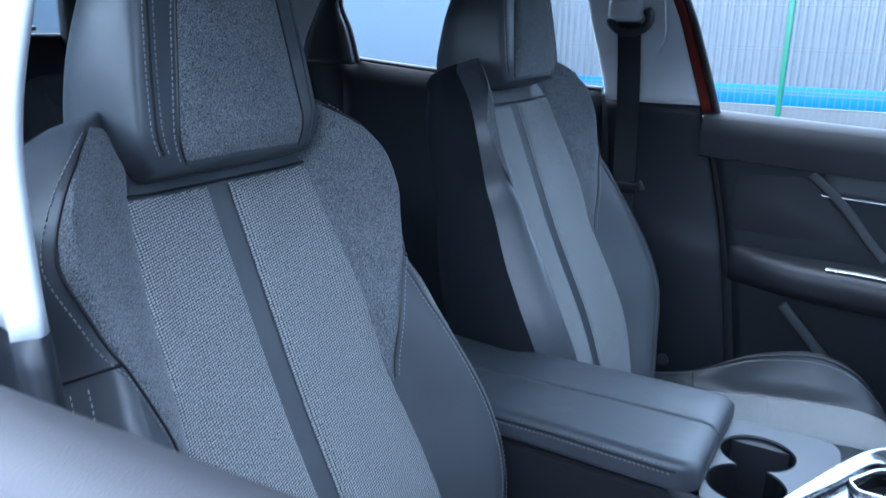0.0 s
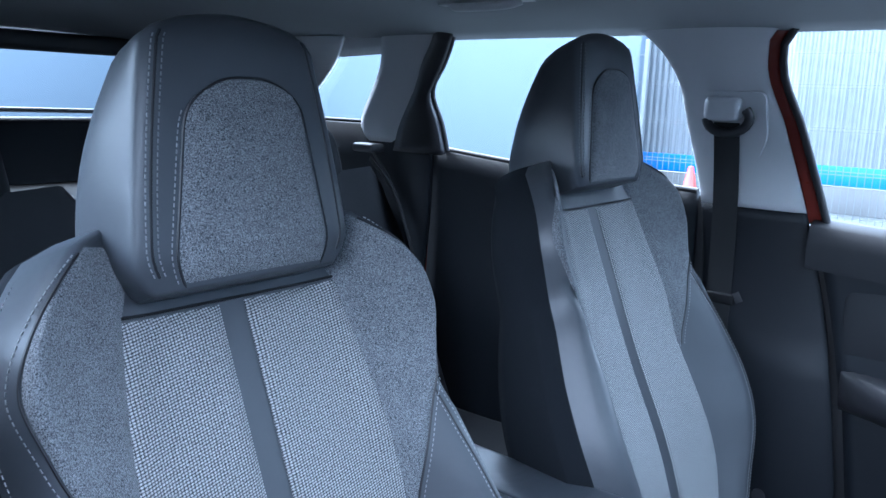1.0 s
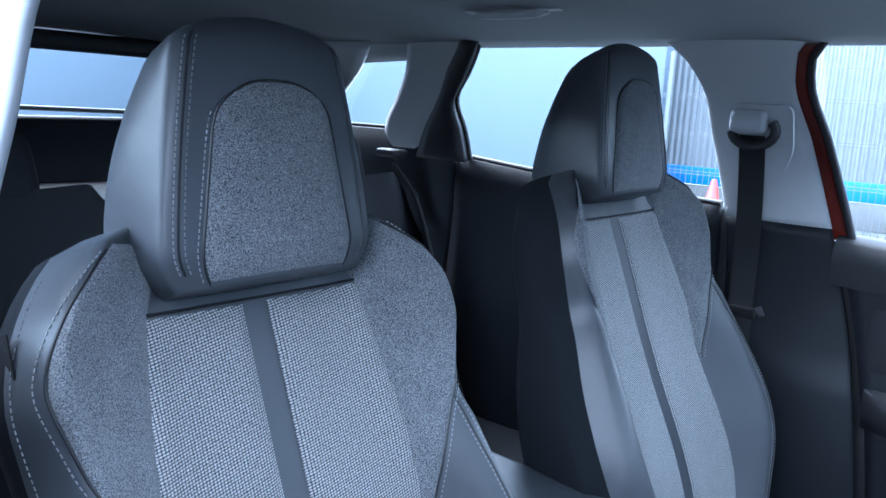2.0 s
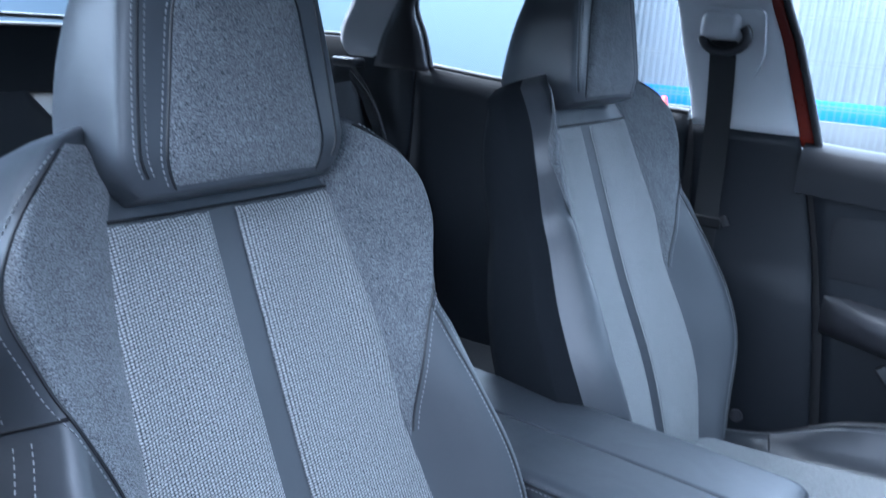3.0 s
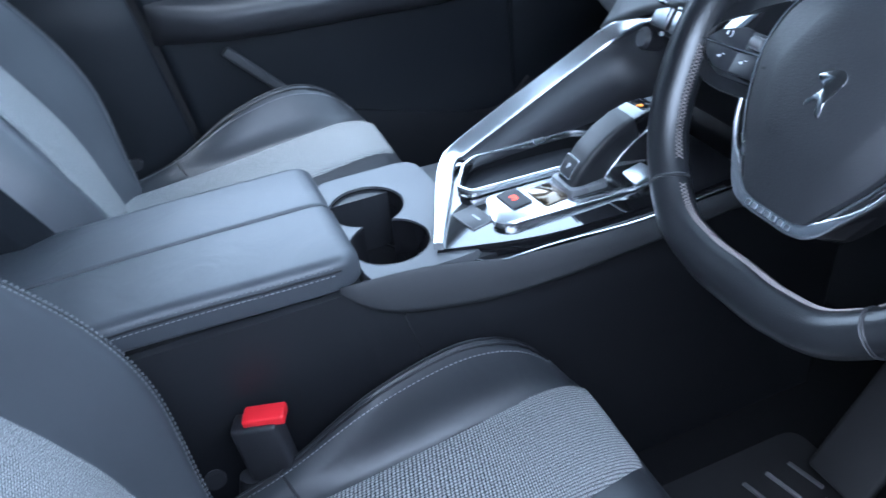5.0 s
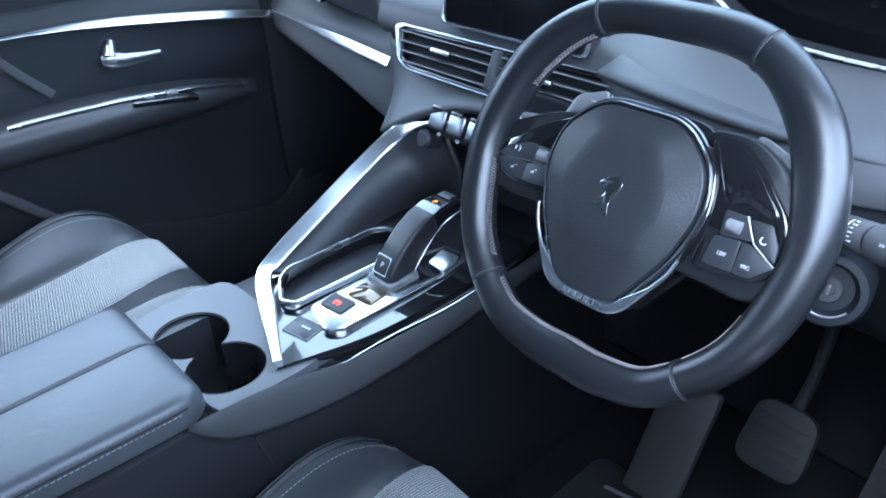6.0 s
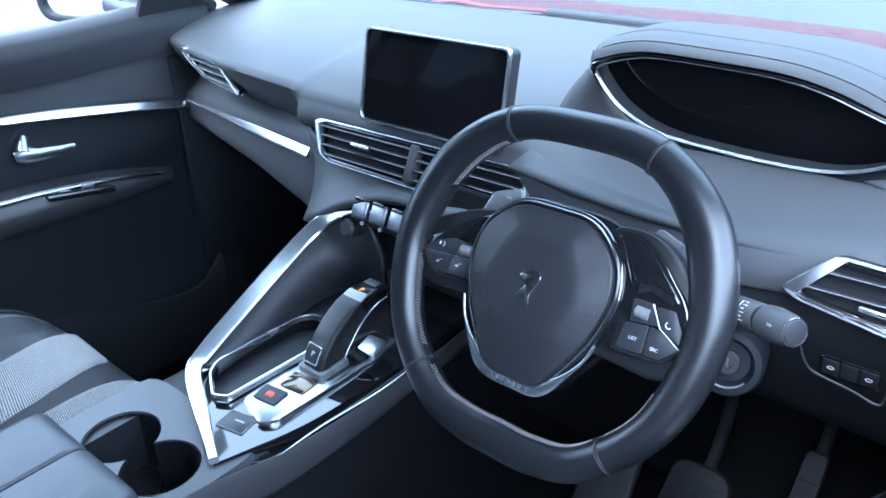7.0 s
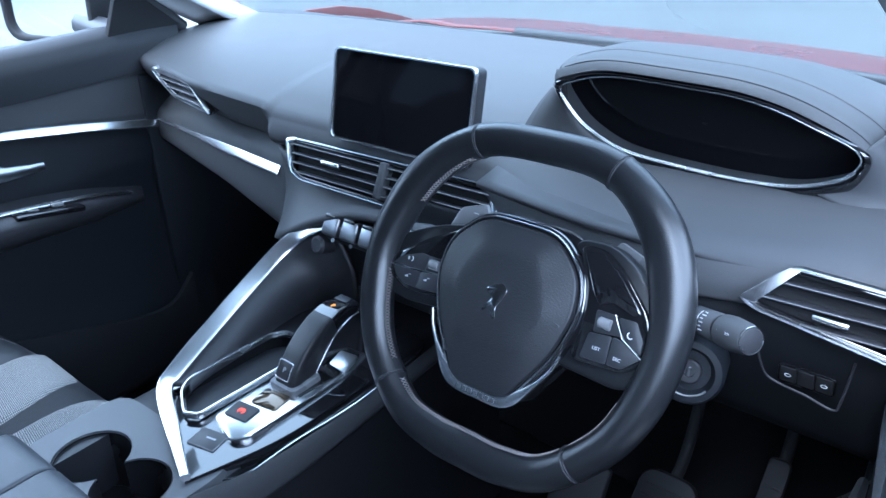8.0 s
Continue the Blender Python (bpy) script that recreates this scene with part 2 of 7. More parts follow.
def heather(name, dark, light):
    """Flecked felt."""
    mt = bpy.data.materials.new(name)
    mt.use_nodes = True
    n, l = mt.node_tree.nodes, mt.node_tree.links
    b = n["Principled BSDF"]
    tc = n.new("ShaderNodeTexCoord")
    a, c = n.new("ShaderNodeTexNoise"), n.new("ShaderNodeTexNoise")
    a.inputs["Scale"].default_value, a.inputs["Detail"].default_value = 780.0, 4
    a.inputs["Roughness"].default_value = 0.75
    c.inputs["Scale"].default_value = 30.0
    l.new(tc.outputs["Object"], a.inputs["Vector"]), l.new(tc.outputs["Object"], c.inputs["Vector"])
    m = n.new("ShaderNodeMath")
    m.operation = "MULTIPLY_ADD"
    m.inputs[1].default_value = 0.06
    l.new(c.outputs["Fac"], m.inputs[0]), l.new(a.outputs["Fac"], m.inputs[2])
    rp = n.new("ShaderNodeValToRGB")
    rp.color_ramp.elements[0].position, rp.color_ramp.elements[1].position = 0.42, 0.68
    rp.color_ramp.elements[0].color, rp.color_ramp.elements[1].color = (*dark, 1), (*light, 1)
    l.new(m.outputs[0], rp.inputs["Fac"])
    l.new(rp.outputs["Color"], b.inputs["Base Color"])
    b.inputs["Roughness"].default_value = 0.95
    b.inputs["Specular IOR Level"].default_value = 0.1
    b.inputs["Sheen Weight"].default_value = 0.2
    bp = n.new("ShaderNodeBump")
    bp.inputs["Strength"].default_value, bp.inputs["Distance"].default_value = 0.4, 0.0008
    l.new(a.outputs["Fac"], bp.inputs["Height"])
    l.new(bp.outputs["Normal"], b.inputs["Normal"])
    return mt


def glass(name, tint=(0.93, 0.97, 0.97)):
    mt = bpy.data.materials.new(name)
    mt.use_nodes = True
    n, l = mt.node_tree.nodes, mt.node_tree.links
    n.remove(n["Principled BSDF"])
    tr, gl, fr, ms = n.new("ShaderNodeBsdfTransparent"), n.new("ShaderNodeBsdfGlossy"), n.new("ShaderNodeFresnel"), n.new("ShaderNodeMixShader")
    tr.inputs["Color"].default_value = (*tint, 1)
    gl.inputs["Roughness"].default_value = 0.02
    fr.inputs["IOR"].default_value = 1.45
    l.new(fr.outputs["Fac"], ms.inputs["Fac"])
    l.new(tr.outputs["BSDF"], ms.inputs[1]), l.new(gl.outputs["BSDF"], ms.inputs[2])
    l.new(ms.outputs["Shader"], n["Material Output"].inputs["Surface"])
    return mt


def glow(name, color, power):
    mt = bpy.data.materials.new(name)
    mt.use_nodes = True
    b = mt.node_tree.nodes["Principled BSDF"]
    b.inputs["Base Color"].default_value = (*color, 1)
    b.inputs["Emission Color"].default_value = (*color, 1)
    b.inputs["Emission Strength"].default_value = power
    return mt


LEATHER = material("leatherette", (0.046, 0.050, 0.057), 0.42, grain=1400, bump=0.25, var=0.12, spec=0.5, crease=0.35)
# seat leatherette made darker to carry the shade low on the cushions
CUSHION_SHADE_LEATHER = material("cushion_shade_leatherette", (0.026, 0.028, 0.032), 0.38, grain=1400, bump=0.25, var=0.12, spec=0.5, crease=0.35)
LEATHER_DARK = material("leatherette_black", (0.013, 0.013, 0.015), 0.44, grain=1400, bump=0.25, var=0.12, spec=0.4)
WOVEN = woven("woven_fabric", (0.026, 0.028, 0.032), (0.44, 0.445, 0.445), 0.0036, 0.0029)
HEATHER = heather("heather_fabric", (0.019, 0.021, 0.025), (0.245, 0.255, 0.268))
BLACK_CLOTH = material("black_cloth", (0.0075, 0.0088, 0.0112), 0.9, grain=900, bump=0.5, var=0.2, spec=0.15)
THREAD = material("thread", (0.20, 0.205, 0.215), 0.7, bump=0)
SOFT = material("soft_plastic", (0.040, 0.041, 0.044), 0.6, grain=1000, bump=0.3, var=0.1, spec=0.28)
PLASTIC = material("black_plastic", (0.018, 0.018, 0.021), 0.5, grain=1200, bump=0.2, var=0.1)
TRIM_DARK = material("dark_trim", (0.0085, 0.0100, 0.0130), 0.52, grain=1200, bump=0.25, spec=0.25)
GREY_TRIM = material("pale_grey_trim", (0.50, 0.51, 0.525), 0.6, grain=900, bump=0.12, var=0.04)
ROOF_CLOTH = material("headliner_cloth", (0.26, 0.27, 0.283), 0.95, grain=1500, bump=0.3, var=0.06, spec=0.1)
CARPET = material("carpet", (0.009, 0.009, 0.010), 0.95, grain=600, bump=0.8, var=0.3, spec=0.1)
PIANO = material("piano_black", (0.006, 0.006, 0.007), 0.06, bump=0, var=0.05, coat=1.0, rvar=0.02)
CHROME = material("satin_chrome", (0.66, 0.67, 0.69), 0.26, metal=1.0, bump=0.0, var=0.04, rvar=0.05)
KEY_METAL = material("key_metal", (0.28, 0.285, 0.30), 0.30, metal=1.0, bump=0.0, var=0.05)
DARK_CHROME = material("dark_chrome", (0.30, 0.305, 0.315), 0.22, metal=1.0, bump=0.0)
STEEL = material("brushed_alloy", (0.62, 0.63, 0.65), 0.3, metal=1.0, grain=300, bump=0.05, var=0.05)
RUBBER = material("rubber_seal", (0.016, 0.016, 0.018), 0.6, bump=0.1)
WEBBING = material("belt_webbing", (0.005, 0.0058, 0.007), 0.7, grain=900, bump=0.6)
RED_PLASTIC = material("red_plastic", (0.75, 0.02, 0.03), 0.35, bump=0.05, var=0.05)
BLACK_GLASS = material("black_glass", (0.004, 0.004, 0.005), 0.05, bump=0, var=0.02, spec=0.12, rvar=0.01)
PAINT = material("orange_red_paint", (0.12, 0.014, 0.008), 0.30, metal=0.0, grain=3000, bump=0, var=0.08, coat=0.25, spec=0.22)
GLASS = glass("window_glass", (0.79, 0.84, 0.85))
SCREEN = glass("windscreen_glass", (0.45, 0.50, 0.51))
SLAT = material("satin_grey_plastic", (0.13, 0.132, 0.136), 0.28, bump=0.05)
CUP = material("cup_black", (0.007, 0.007, 0.008), 0.28, bump=0.05, spec=0.45)
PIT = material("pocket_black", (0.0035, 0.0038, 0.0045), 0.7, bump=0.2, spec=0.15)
MATTE = material("matte_black", (0.008, 0.008, 0.009), 0.8, bump=0.2, spec=0.2)
MARK = material("white_marks", (0.42, 0.43, 0.45), 0.6, bump=0)

# ---- the shell of the car ----
FLOOR = 0.33
half = curve([0.3, 0.6, 0.85, 1.0, 1.13, 1.3, 1.42, 1.5], [0.69, 0.715, 0.725, 0.73, 0.722, 0.688, 0.65, 0.60])
post_front = curve([0.34, 0.63, 0.85, 1.146, 1.3, 1.43, 1.47, 1.50], [0.41, 0.363, 0.327, 0.252, 0.207, 0.174, 0.19, 0.25])
post_rear = curve([0.34, 1.15, 1.3, 1.41, 1.46, 1.49, 1.505], [0.0, 0.05, 0.02, -0.008, -0.045, -0.09, -0.14])

ground = obj("ground", [(-3000, -3000, 0), (3000, -3000, 0), (3000, 3000, 0), (-3000, 3000, 0)], [(0, 1, 2, 3)],
             material("asphalt", (0.074, 0.079, 0.078), 0.9, grain=60, bump=0.6, var=0.3, blot=0.5), smooth=False)
tagged(ground, "pale worn asphalt yard", "ground", kind="structure")

rbox("floor", (1.5, 3.0, 0.05), (0, 0.0, FLOOR - 0.025), 0.01, CARPET)
tagged(bpy.data.objects["floor"], "black carpeted car floor", "floor", kind="structure")


def ceiling_z(x, y):
    return 1.535 - 0.05 * (abs(x) / 0.62) ** 3 - 0.03 * step(0.4, 0.95, y) - 0.05 * step(-0.9, -1.6, y)


tagged(sheet("ceiling", lambda u, v: (-0.64 + 1.28 * u, -1.62 + 2.5 * v, ceiling_z(-0.64 + 1.28 * u, -1.62 + 2.5 * v)), 25, 25, ROOF_CLOTH, th=0.012),
       "pale grey cloth headliner", "ceiling", kind="structure")


def b_pillar(sign):
    ob = root("trim", (sign * 0.7, 0.15, FLOOR), "B pillar trim, pale grey above and black below", "pillar", kind="structure")

    back = 1.0 if sign > 0 else 0.0
    zs = 1.15 - 0.045 * back

    def up(u, v):
        z = zs + (1.502 - zs) * v
        y = post_rear(z) + (post_front(z) - back * (0.055 + 0.045 * step(1.40, 1.2, z)) - post_rear(z)) * u
        return (sign * (half(z) - back * 0.028 - 0.014 * math.sin(math.pi * u) ** 0.5), y, z)

    def low(u, v):
        z = 0.34 + (zs - 0.3405) * v
        y = post_rear(z) + (post_front(z) - back * 0.10 - post_rear(z)) * u
        return (sign * (half(z) - back * 0.028 - 0.016 * math.sin(math.pi * u) ** 0.5 - 0.012 * step(0.90, 0.86, z) * step(0.3, 0.8, u)), y, z)
    sheet("upper_trim", up, np.r_[0, 0.01, 0.04, np.linspace(0.1, 0.9, 12), 0.96, 0.99, 1], 24, GREY_TRIM, ob, "pale grey moulded trim", th=0.02)
    sheet("lower_trim", low, np.r_[0, 0.01, 0.04, np.linspace(0.1, 0.9, 12), 0.96, 0.99, 1], 40, TRIM_DARK, ob, "black grained trim", th=0.02)
    # added black sheet that closes the view through the rear door gap
    sheet("gap_backing", lambda u, v: (sign * (half(0.36 + 0.80 * v) + 0.012), post_rear(0.36 + 0.80 * v) - 0.09 + 0.15 * u, 0.36 + 0.80 * v), 3, 12, RUBBER, ob, "black sheet added to close the rear door gap", th=0.006)
    return ob


for s in (-1, 1):
    b_pillar(s)


def roof_rail(sign):
    """The pale trim over the side windows, from the windscreen to the tail."""
    def f(u, v):
        y = -1.55 + 2.5 * u
        z = 1.478 + 0.045 * v - 0.05 * step(0.5, 0.95, y) - 0.04 * step(-0.9, -1.5, y)
        return (sign * (half(min(z, 1.5)) - 0.02 * v), y, z)
    tagged(sheet("trim", f, 40, 5, GREY_TRIM, th=0.015), "pale grey roof rail trim over side windows", "trim", kind="structure")


for s in (-1, 1):
    roof_rail(s)


def rear_side(sign):
    """Rear door, quarter window surround and tail trim of one side."""
    ob = root("door_3" if sign < 0 else "door_4", (sign * 0.72, -0.3, FLOOR), "closed rear door with black inner panel", "door", kind="structure")
    top = curve([-0.7, -0.4, 0.05], [1.212, 1.188, 1.165])
    sheet("panel", lambda u, v: (sign * (half(0.35 + (top(-0.66 + 0.7 * u) - 0.35) * v) - 0.02 * math.sin(math.pi * min(1, v * 1.02)) ** 0.6), -0.66 + 0.7 * u,
                                 0.35 + (top(-0.66 + 0.7 * u) - 0.35) * v), 20, 20, TRIM_DARK, ob, th=0.05)
    tube("belt_seal", [(sign * 0.724, y, top(y) + 0.004) for y in np.linspace(-0.64, 0.04, 12)], 0.007, RUBBER, ob)
    edge, back = curve([1.20, 1.28, 1.357, 1.42, 1.472, 1.49], [-0.606, -0.616, -0.630, -0.575, -0.527, -0.512]), curve([1.20, 1.264, 1.351, 1.424, 1.467, 1.49], [-0.755, -0.722, -0.650, -0.600, -0.552, -0.530])
    sheet("window_frame", lambda u, v: (sign * (half(1.20 + 0.29 * v) * 0.995 - 0.008 * math.sin(math.pi * u)), edge(1.20 + 0.29 * v) + (back(1.20 + 0.29 * v) - 0.012 - edge(1.20 + 0.29 * v)) * u, 1.20 + 0.29 * v), 6, 24, PLASTIC, ob, "black window frame", th=0.02)
    tube("frame_seal", [(sign * (half(z) + 0.002), edge(z) + 0.002, z) for z in np.linspace(1.205, 1.485, 16)], 0.006, RUBBER, ob, "black window seal")
    pane = sheet("pane", lambda u, v: (sign * (half(1.16 + 0.34 * v) + 0.012), -0.68 + 0.8 * u, 1.16 + 0.34 * v), 2, 8, GLASS, ob, "clear side glass", th=0)
    pane.visible_shadow = False
    tr = root("trim", (sign * 0.66, -0.9, 1.2), "pale grey rear pillar trim", "trim", kind="structure")
    lo, hi = curve([1.218, 1.272, 1.345, 1.412, 1.438, 1.495], [-0.884, -0.880, -0.826, -0.773, -0.756, -0.722]), curve([1.218, 1.264, 1.351, 1.424, 1.467, 1.495], [-0.745, -0.722, -0.642, -0.589, -0.540, -0.510])
    sheet("pillar_trim", lambda u, v: (sign * (half(1.218 + 0.274 * v) - 0.016 - 0.006 * math.sin(math.pi * u) ** 0.5), lo(1.218 + 0.274 * v) + (hi(1.218 + 0.274 * v) - lo(1.218 + 0.274 * v)) * u, 1.218 + 0.274 * v), 10, 18, GREY_TRIM, tr, th=0.02)
    tail_edge = curve([1.25, 1.31, 1.361, 1.428, 1.495], [-1.10, -1.075, -1.011, -0.919, -0.84])
    sheet("tail_trim", lambda u, v: (sign * (half(1.25 + 0.24 * v) - 0.014 - 0.05 * u), tail_edge(1.25 + 0.24 * v) - 0.5 * u, 1.25 + 0.24 * v), 8, 14, GREY_TRIM, tr, th=0.02)
    sheet("top_trim", lambda u, v: (sign * (half(1.435 + 0.06 * v) - 0.013), -0.95 + 0.24 * u, 1.430 + 0.010 * u + 0.06 * v), 6, 4, GREY_TRIM, tr, th=0.02)
    tube("quarter_seal", [(sign * (half(1.268) + 0.004), y, 1.268) for y in (-1.09, -0.98, -0.87)], 0.005, RUBBER, tr, "black lower window seal")
    sheet("wheelarch_trim", lambda u, v: (sign * (half(0.4 + 0.86 * v) - 0.015 - 0.1 * (1 - v)), -1.55 + 0.9 * u, 0.4 + 0.862 * v), 8, 10, TRIM_DARK, tr, "black load bay trim", th=0.02)
    pane = sheet("pane", lambda u, v: (sign * (half(1.25 + 0.2 * v) + 0.012), -1.13 + 0.40 * u, 1.25 + 0.2 * v), 2, 6, GLASS, tr, "clear quarter glass", th=0)
    pane.visible_shadow = False


for s in (-1, 1):
    rear_side(s)


def tail():
    ob = root("door_5", (0, -1.55, 0.6), "closed tailgate with rear window", "tailgate", kind="structure")
    rbox("lower_panel", (1.3, 0.05, 0.62), (0, -1.56, 0.94), 0.02, TRIM_DARK, ob)
    rbox("upper_panel", (1.24, 0.05, 0.05), (0, -1.50, 1.445), 0.015, PLASTIC, ob)
    for x in (-0.58, 0.58):
        rbox("side_panel", (0.08, 0.05, 0.26), (x, -1.53, 1.34), 0.015, PLASTIC, ob)
    p = sheet("pane", lambda u, v: (-0.58 + 1.16 * u, -1.58 + 0.07 * v, 1.24 + 0.19 * v), 2, 2, GLASS, ob, "clear rear window", th=0)
    p.visible_shadow = False
    tube("wiper_blade", [(-0.5, -1.60, 1.262), (0.0, -1.605, 1.268), (0.25, -1.605, 1.262)], 0.007, PLASTIC, ob, "black rear wiper")
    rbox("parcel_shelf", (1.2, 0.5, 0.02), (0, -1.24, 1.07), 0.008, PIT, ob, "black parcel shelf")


tail()

DOOR_SOFT = material("door_soft_plastic", (0.015, 0.0155, 0.018), 0.62, grain=1000, bump=0.3, var=0.12, spec=0.22)
BELT = curve([0.2, 0.8, 1.15, 1.3], [1.13, 1.105, 1.11, 1.10])


def front_door(sign, pane):
    ob = root("door_1" if sign < 0 else "door_2", (sign * 0.72, 0.7, FLOOR),
              "closed front door with black panel and satin strips" if sign < 0 else "driver's door standing ajar with its window lowered", "door", kind="structure")

    def rear(z):
        return post_front(z) + 0.014

    def bulge(y, z):
        top = BELT(y)
        return 0.030 * step(top, top - 0.03, z) - 0.02 * step(0.86, 0.80, z) + 0.015 * step(0.62, 0.5, z)

    def f(u, v):
        z = 0.36 + v * (BELT(0.3 + 0.8 * u) - 0.36)
        y = rear(z) + (1.16 - rear(z)) * u
        return (sign * (half(z) + 0.012 - bulge(y, z)), y, z)
    sheet("panel", f, 40, np.r_[np.linspace(0, 0.9, 30), np.linspace(0.91, 1, 12)], TRIM_DARK, ob, "black grained door panel", th=0.01)
    low = curve([0.33, 0.5, 0.7, 0.9, 1.09, 1.16], [1.0, 1.0, 0.992, 0.965, 0.93, 0.915])

    def pad(u, v):
        y = 0.50 + 0.655 * u
        z = low(y) + (BELT(y) - 0.06 - low(y)) * v
        return (sign * (half(z) + 0.007 - bulge(y, z)), y, z)
    if sign < 0:
        sheet("upper_panel", pad, 30, 8, SOFT, ob, "grey soft-touch upper panel", th=0.004)
    # padded top
    rings = []
    for y in np.linspace(0.262, 1.17, 24):
        z, x = BELT(y), sign * half(BELT(y))
        rings.append([(x + sign * 0.055, y, z - 0.03), (x + sign * 0.052, y, z + 0.004), (x + sign * 0.035, y, z + 0.014), (x + sign * 0.008, y, z + 0.014),
                      (x - sign * 0.018, y, z + 0.002), (x - sign * 0.026, y, z - 0.03), (x - sign * 0.024, y, z - 0.075), (x, y, z - 0.08)])
    loft("top_pad", rings, DOOR_SOFT, ob, "dark soft-touch top pad", sharp=70)
    tube("belt_seal", [(sign * (half(BELT(y)) + 0.058), y, BELT(y) + 0.002) for y in np.linspace(0.25, 1.17, 16)], 0.009, RUBBER, ob, "black window seal")
    # insert behind the handle
    zi = curve([0.33, 0.5, 0.7, 0.9, 1.09], [1.0, 1.0, 0.992, 0.965, 0.93])
    bar = [(sign * (half(0.96) - 0.022 - 0.008 * step(0.5, 1.0, y)), y, zi(y) - 0.005) for y in np.linspace(0.50, 1.085, 24)]
    ribbon("satin_strip", bar, [(sign * 0.7, 0, 0.7)] * 24, [(-sign * 0.7, 0, 0.7)] * 24, [0.005 + 0.016 * step(0.5, 0.85, p[1]) for p in bar], 0.006, CHROME, ob, "satin chrome strip")
    ins = rounded([(0.340, 0.882), (0.333, 1.018), (0.472, 1.030), (0.602, 0.900), (0.50, 0.876)], 0.02)
    mm = frame_of((sign * (half(0.95) - 0.012), 0, 0), (0, 1, 0), (0, 0, 1))
    if sign > 0:
        mm = mm @ Matrix.Diagonal((1, 1, -1, 1))
    plate("insert", ins, mm, 0.008, DOOR_SOFT, ob, "padded dark insert", bevel=0.004)
    bar = spline([(sign * (half(z) - 0.022), y, z) for y, z in ((0.478, 1.034), (0.515, 1.004), (0.553, 0.966), (0.590, 0.922), (0.625, 0.884))], 5)
    ribbon("divider", bar, [(0, 0.72, 0.68)] * len(bar), [(-sign, 0, 0)] * len(bar), 0.016, 0.010, SOFT, ob, "raised grey divider")
    # arm rest
    za = curve([0.34, 0.45, 0.6, 0.75, 0.90, 1.03], [0.868, 0.855, 0.852, 0.843, 0.818, 0.775])
    out = curve([0.34, 0.42, 0.6, 0.75, 0.88, 0.97, 1.03], [0.02, 0.06, 0.085, 0.085, 0.068, 0.030, 0.004])
    deep = curve([0.34, 0.75, 0.9, 1.03], [1.0, 1.0, 0.75, 0.18])
    rings = []
    for y in np.linspace(0.345, 1.03, 26):
        x, z, o = sign * half(0.85), za(y), out(y)
        rings.append([(x, y, z + 0.02), (x - sign * o * 0.6, y, z + 0.006), (x - sign * o * 0.93, y, z), (x - sign * o, y, z - 0.015 * deep(y)), (x - sign * o * 0.93, y, z - 0.04 * deep(y)),
                      (x - sign * o * 0.5, y, z - 0.065 * deep(y)), (x, y, z - 0.075 * deep(y))])
    loft("armrest", rings, PLASTIC, ob, "dark padded armrest", sharp=70)
    bar = [(sign * (half(0.85) - out(y) * 0.72), y, za(y) + 0.009) for y in np.linspace(0.53, 1.0, 22)]
    ribbon("armrest_strip", bar, [(0.9, 0, sign * 0.44)] * 22, [(-sign * 0.44, 0, 0.9)] * 22, 0.009, 0.004, CHROME, ob, "thin satin strip on the armrest")
    rbox("window_switch", (0.05, 0.13, 0.012), (sign * 0.665, 0.80, 0.835), 0.004, PIANO, ob, "black window switch panel", rot=(-10, 0, 0))
    for y in (0.775, 0.82):
        rbox("switch", (0.016, 0.022, 0.008), (sign * 0.662, y, 0.842), 0.003, SLAT, ob, "satin grey window switch", rot=(-10, 0, 0))
    # pull handle in its recess
    bowl = rounded([(0.695, 0.880), (0.735, 0.955), (0.775, 0.968), (0.885, 0.948), (0.868, 0.905), (0.838, 0.876)], 0.012)
    mb = frame_of((sign * (half(0.92) - 0.0125), 0, 0), (0, 1, 0), (0, 0, 1))
    plate("handle_recess", [(q.x, q.y) for q in bowl], mb, 0.003, MATTE, ob, "deep black handle recess")
    tube("recess_edge", [mb @ Vector((q.x, q.y, 0.003)) for q in bowl], 0.0018, PLASTIC, ob, "black recess edge", closed=True, seg=6)
    hx = sign * (half(0.92) - 0.034)
    tube("door_handle", [(hx + sign * 0.004, 0.722, 0.919), (hx, 0.736, 0.920), (hx - sign * 0.004, 0.76, 0.914), (hx - sign * 0.005, 0.80, 0.911), (hx - sign * 0.003, 0.828, 0.9095)], [0.010, 0.018, 0.013, 0.0095, 0.0075], KEY_METAL, ob, "satin chrome pull handle", flat=0.6)
    tube("handle_root", [(hx, 0.735, 0.922), (hx + sign * 0.018, 0.748, 0.946)], [0.014, 0.010], KEY_METAL, ob, "chrome handle foot")
    # door pocket
    zp = curve([0.42, 0.6, 0.7, 0.8, 0.9, 0.96, 1.0, 1.035, 1.06, 1.085], [0.615, 0.615, 0.592, 0.563, 0.535, 0.522, 0.519, 0.528, 0.550, 0.575])
    rings = []
    for y in np.linspace(0.43, 1.085, 30):
        x, z = sign * (half(0.55) - 0.030), zp(y)
        rings.append([(x + sign * 0.012, y, 0.37), (x, y, 0.37), (x - sign * 0.006, y, z - 0.015), (x - sign * 0.004, y, z), (x + sign * 0.008, y, z)])
    loft("pocket", rings, DOOR_SOFT, ob, "open door pocket", sharp=60)
    # wide black sheet added behind the gap so that it reads dark
    sheet("gap_backing", lambda u, v: (sign * (half(0.36 + 0.765 * v) + 0.022), rear(0.36 + 0.765 * v) - 0.05 + 0.09 * u, 0.36 + 0.765 * v), 3, 12, RUBBER, ob, "black sheet added behind the door gap for its dark", th=0.006)
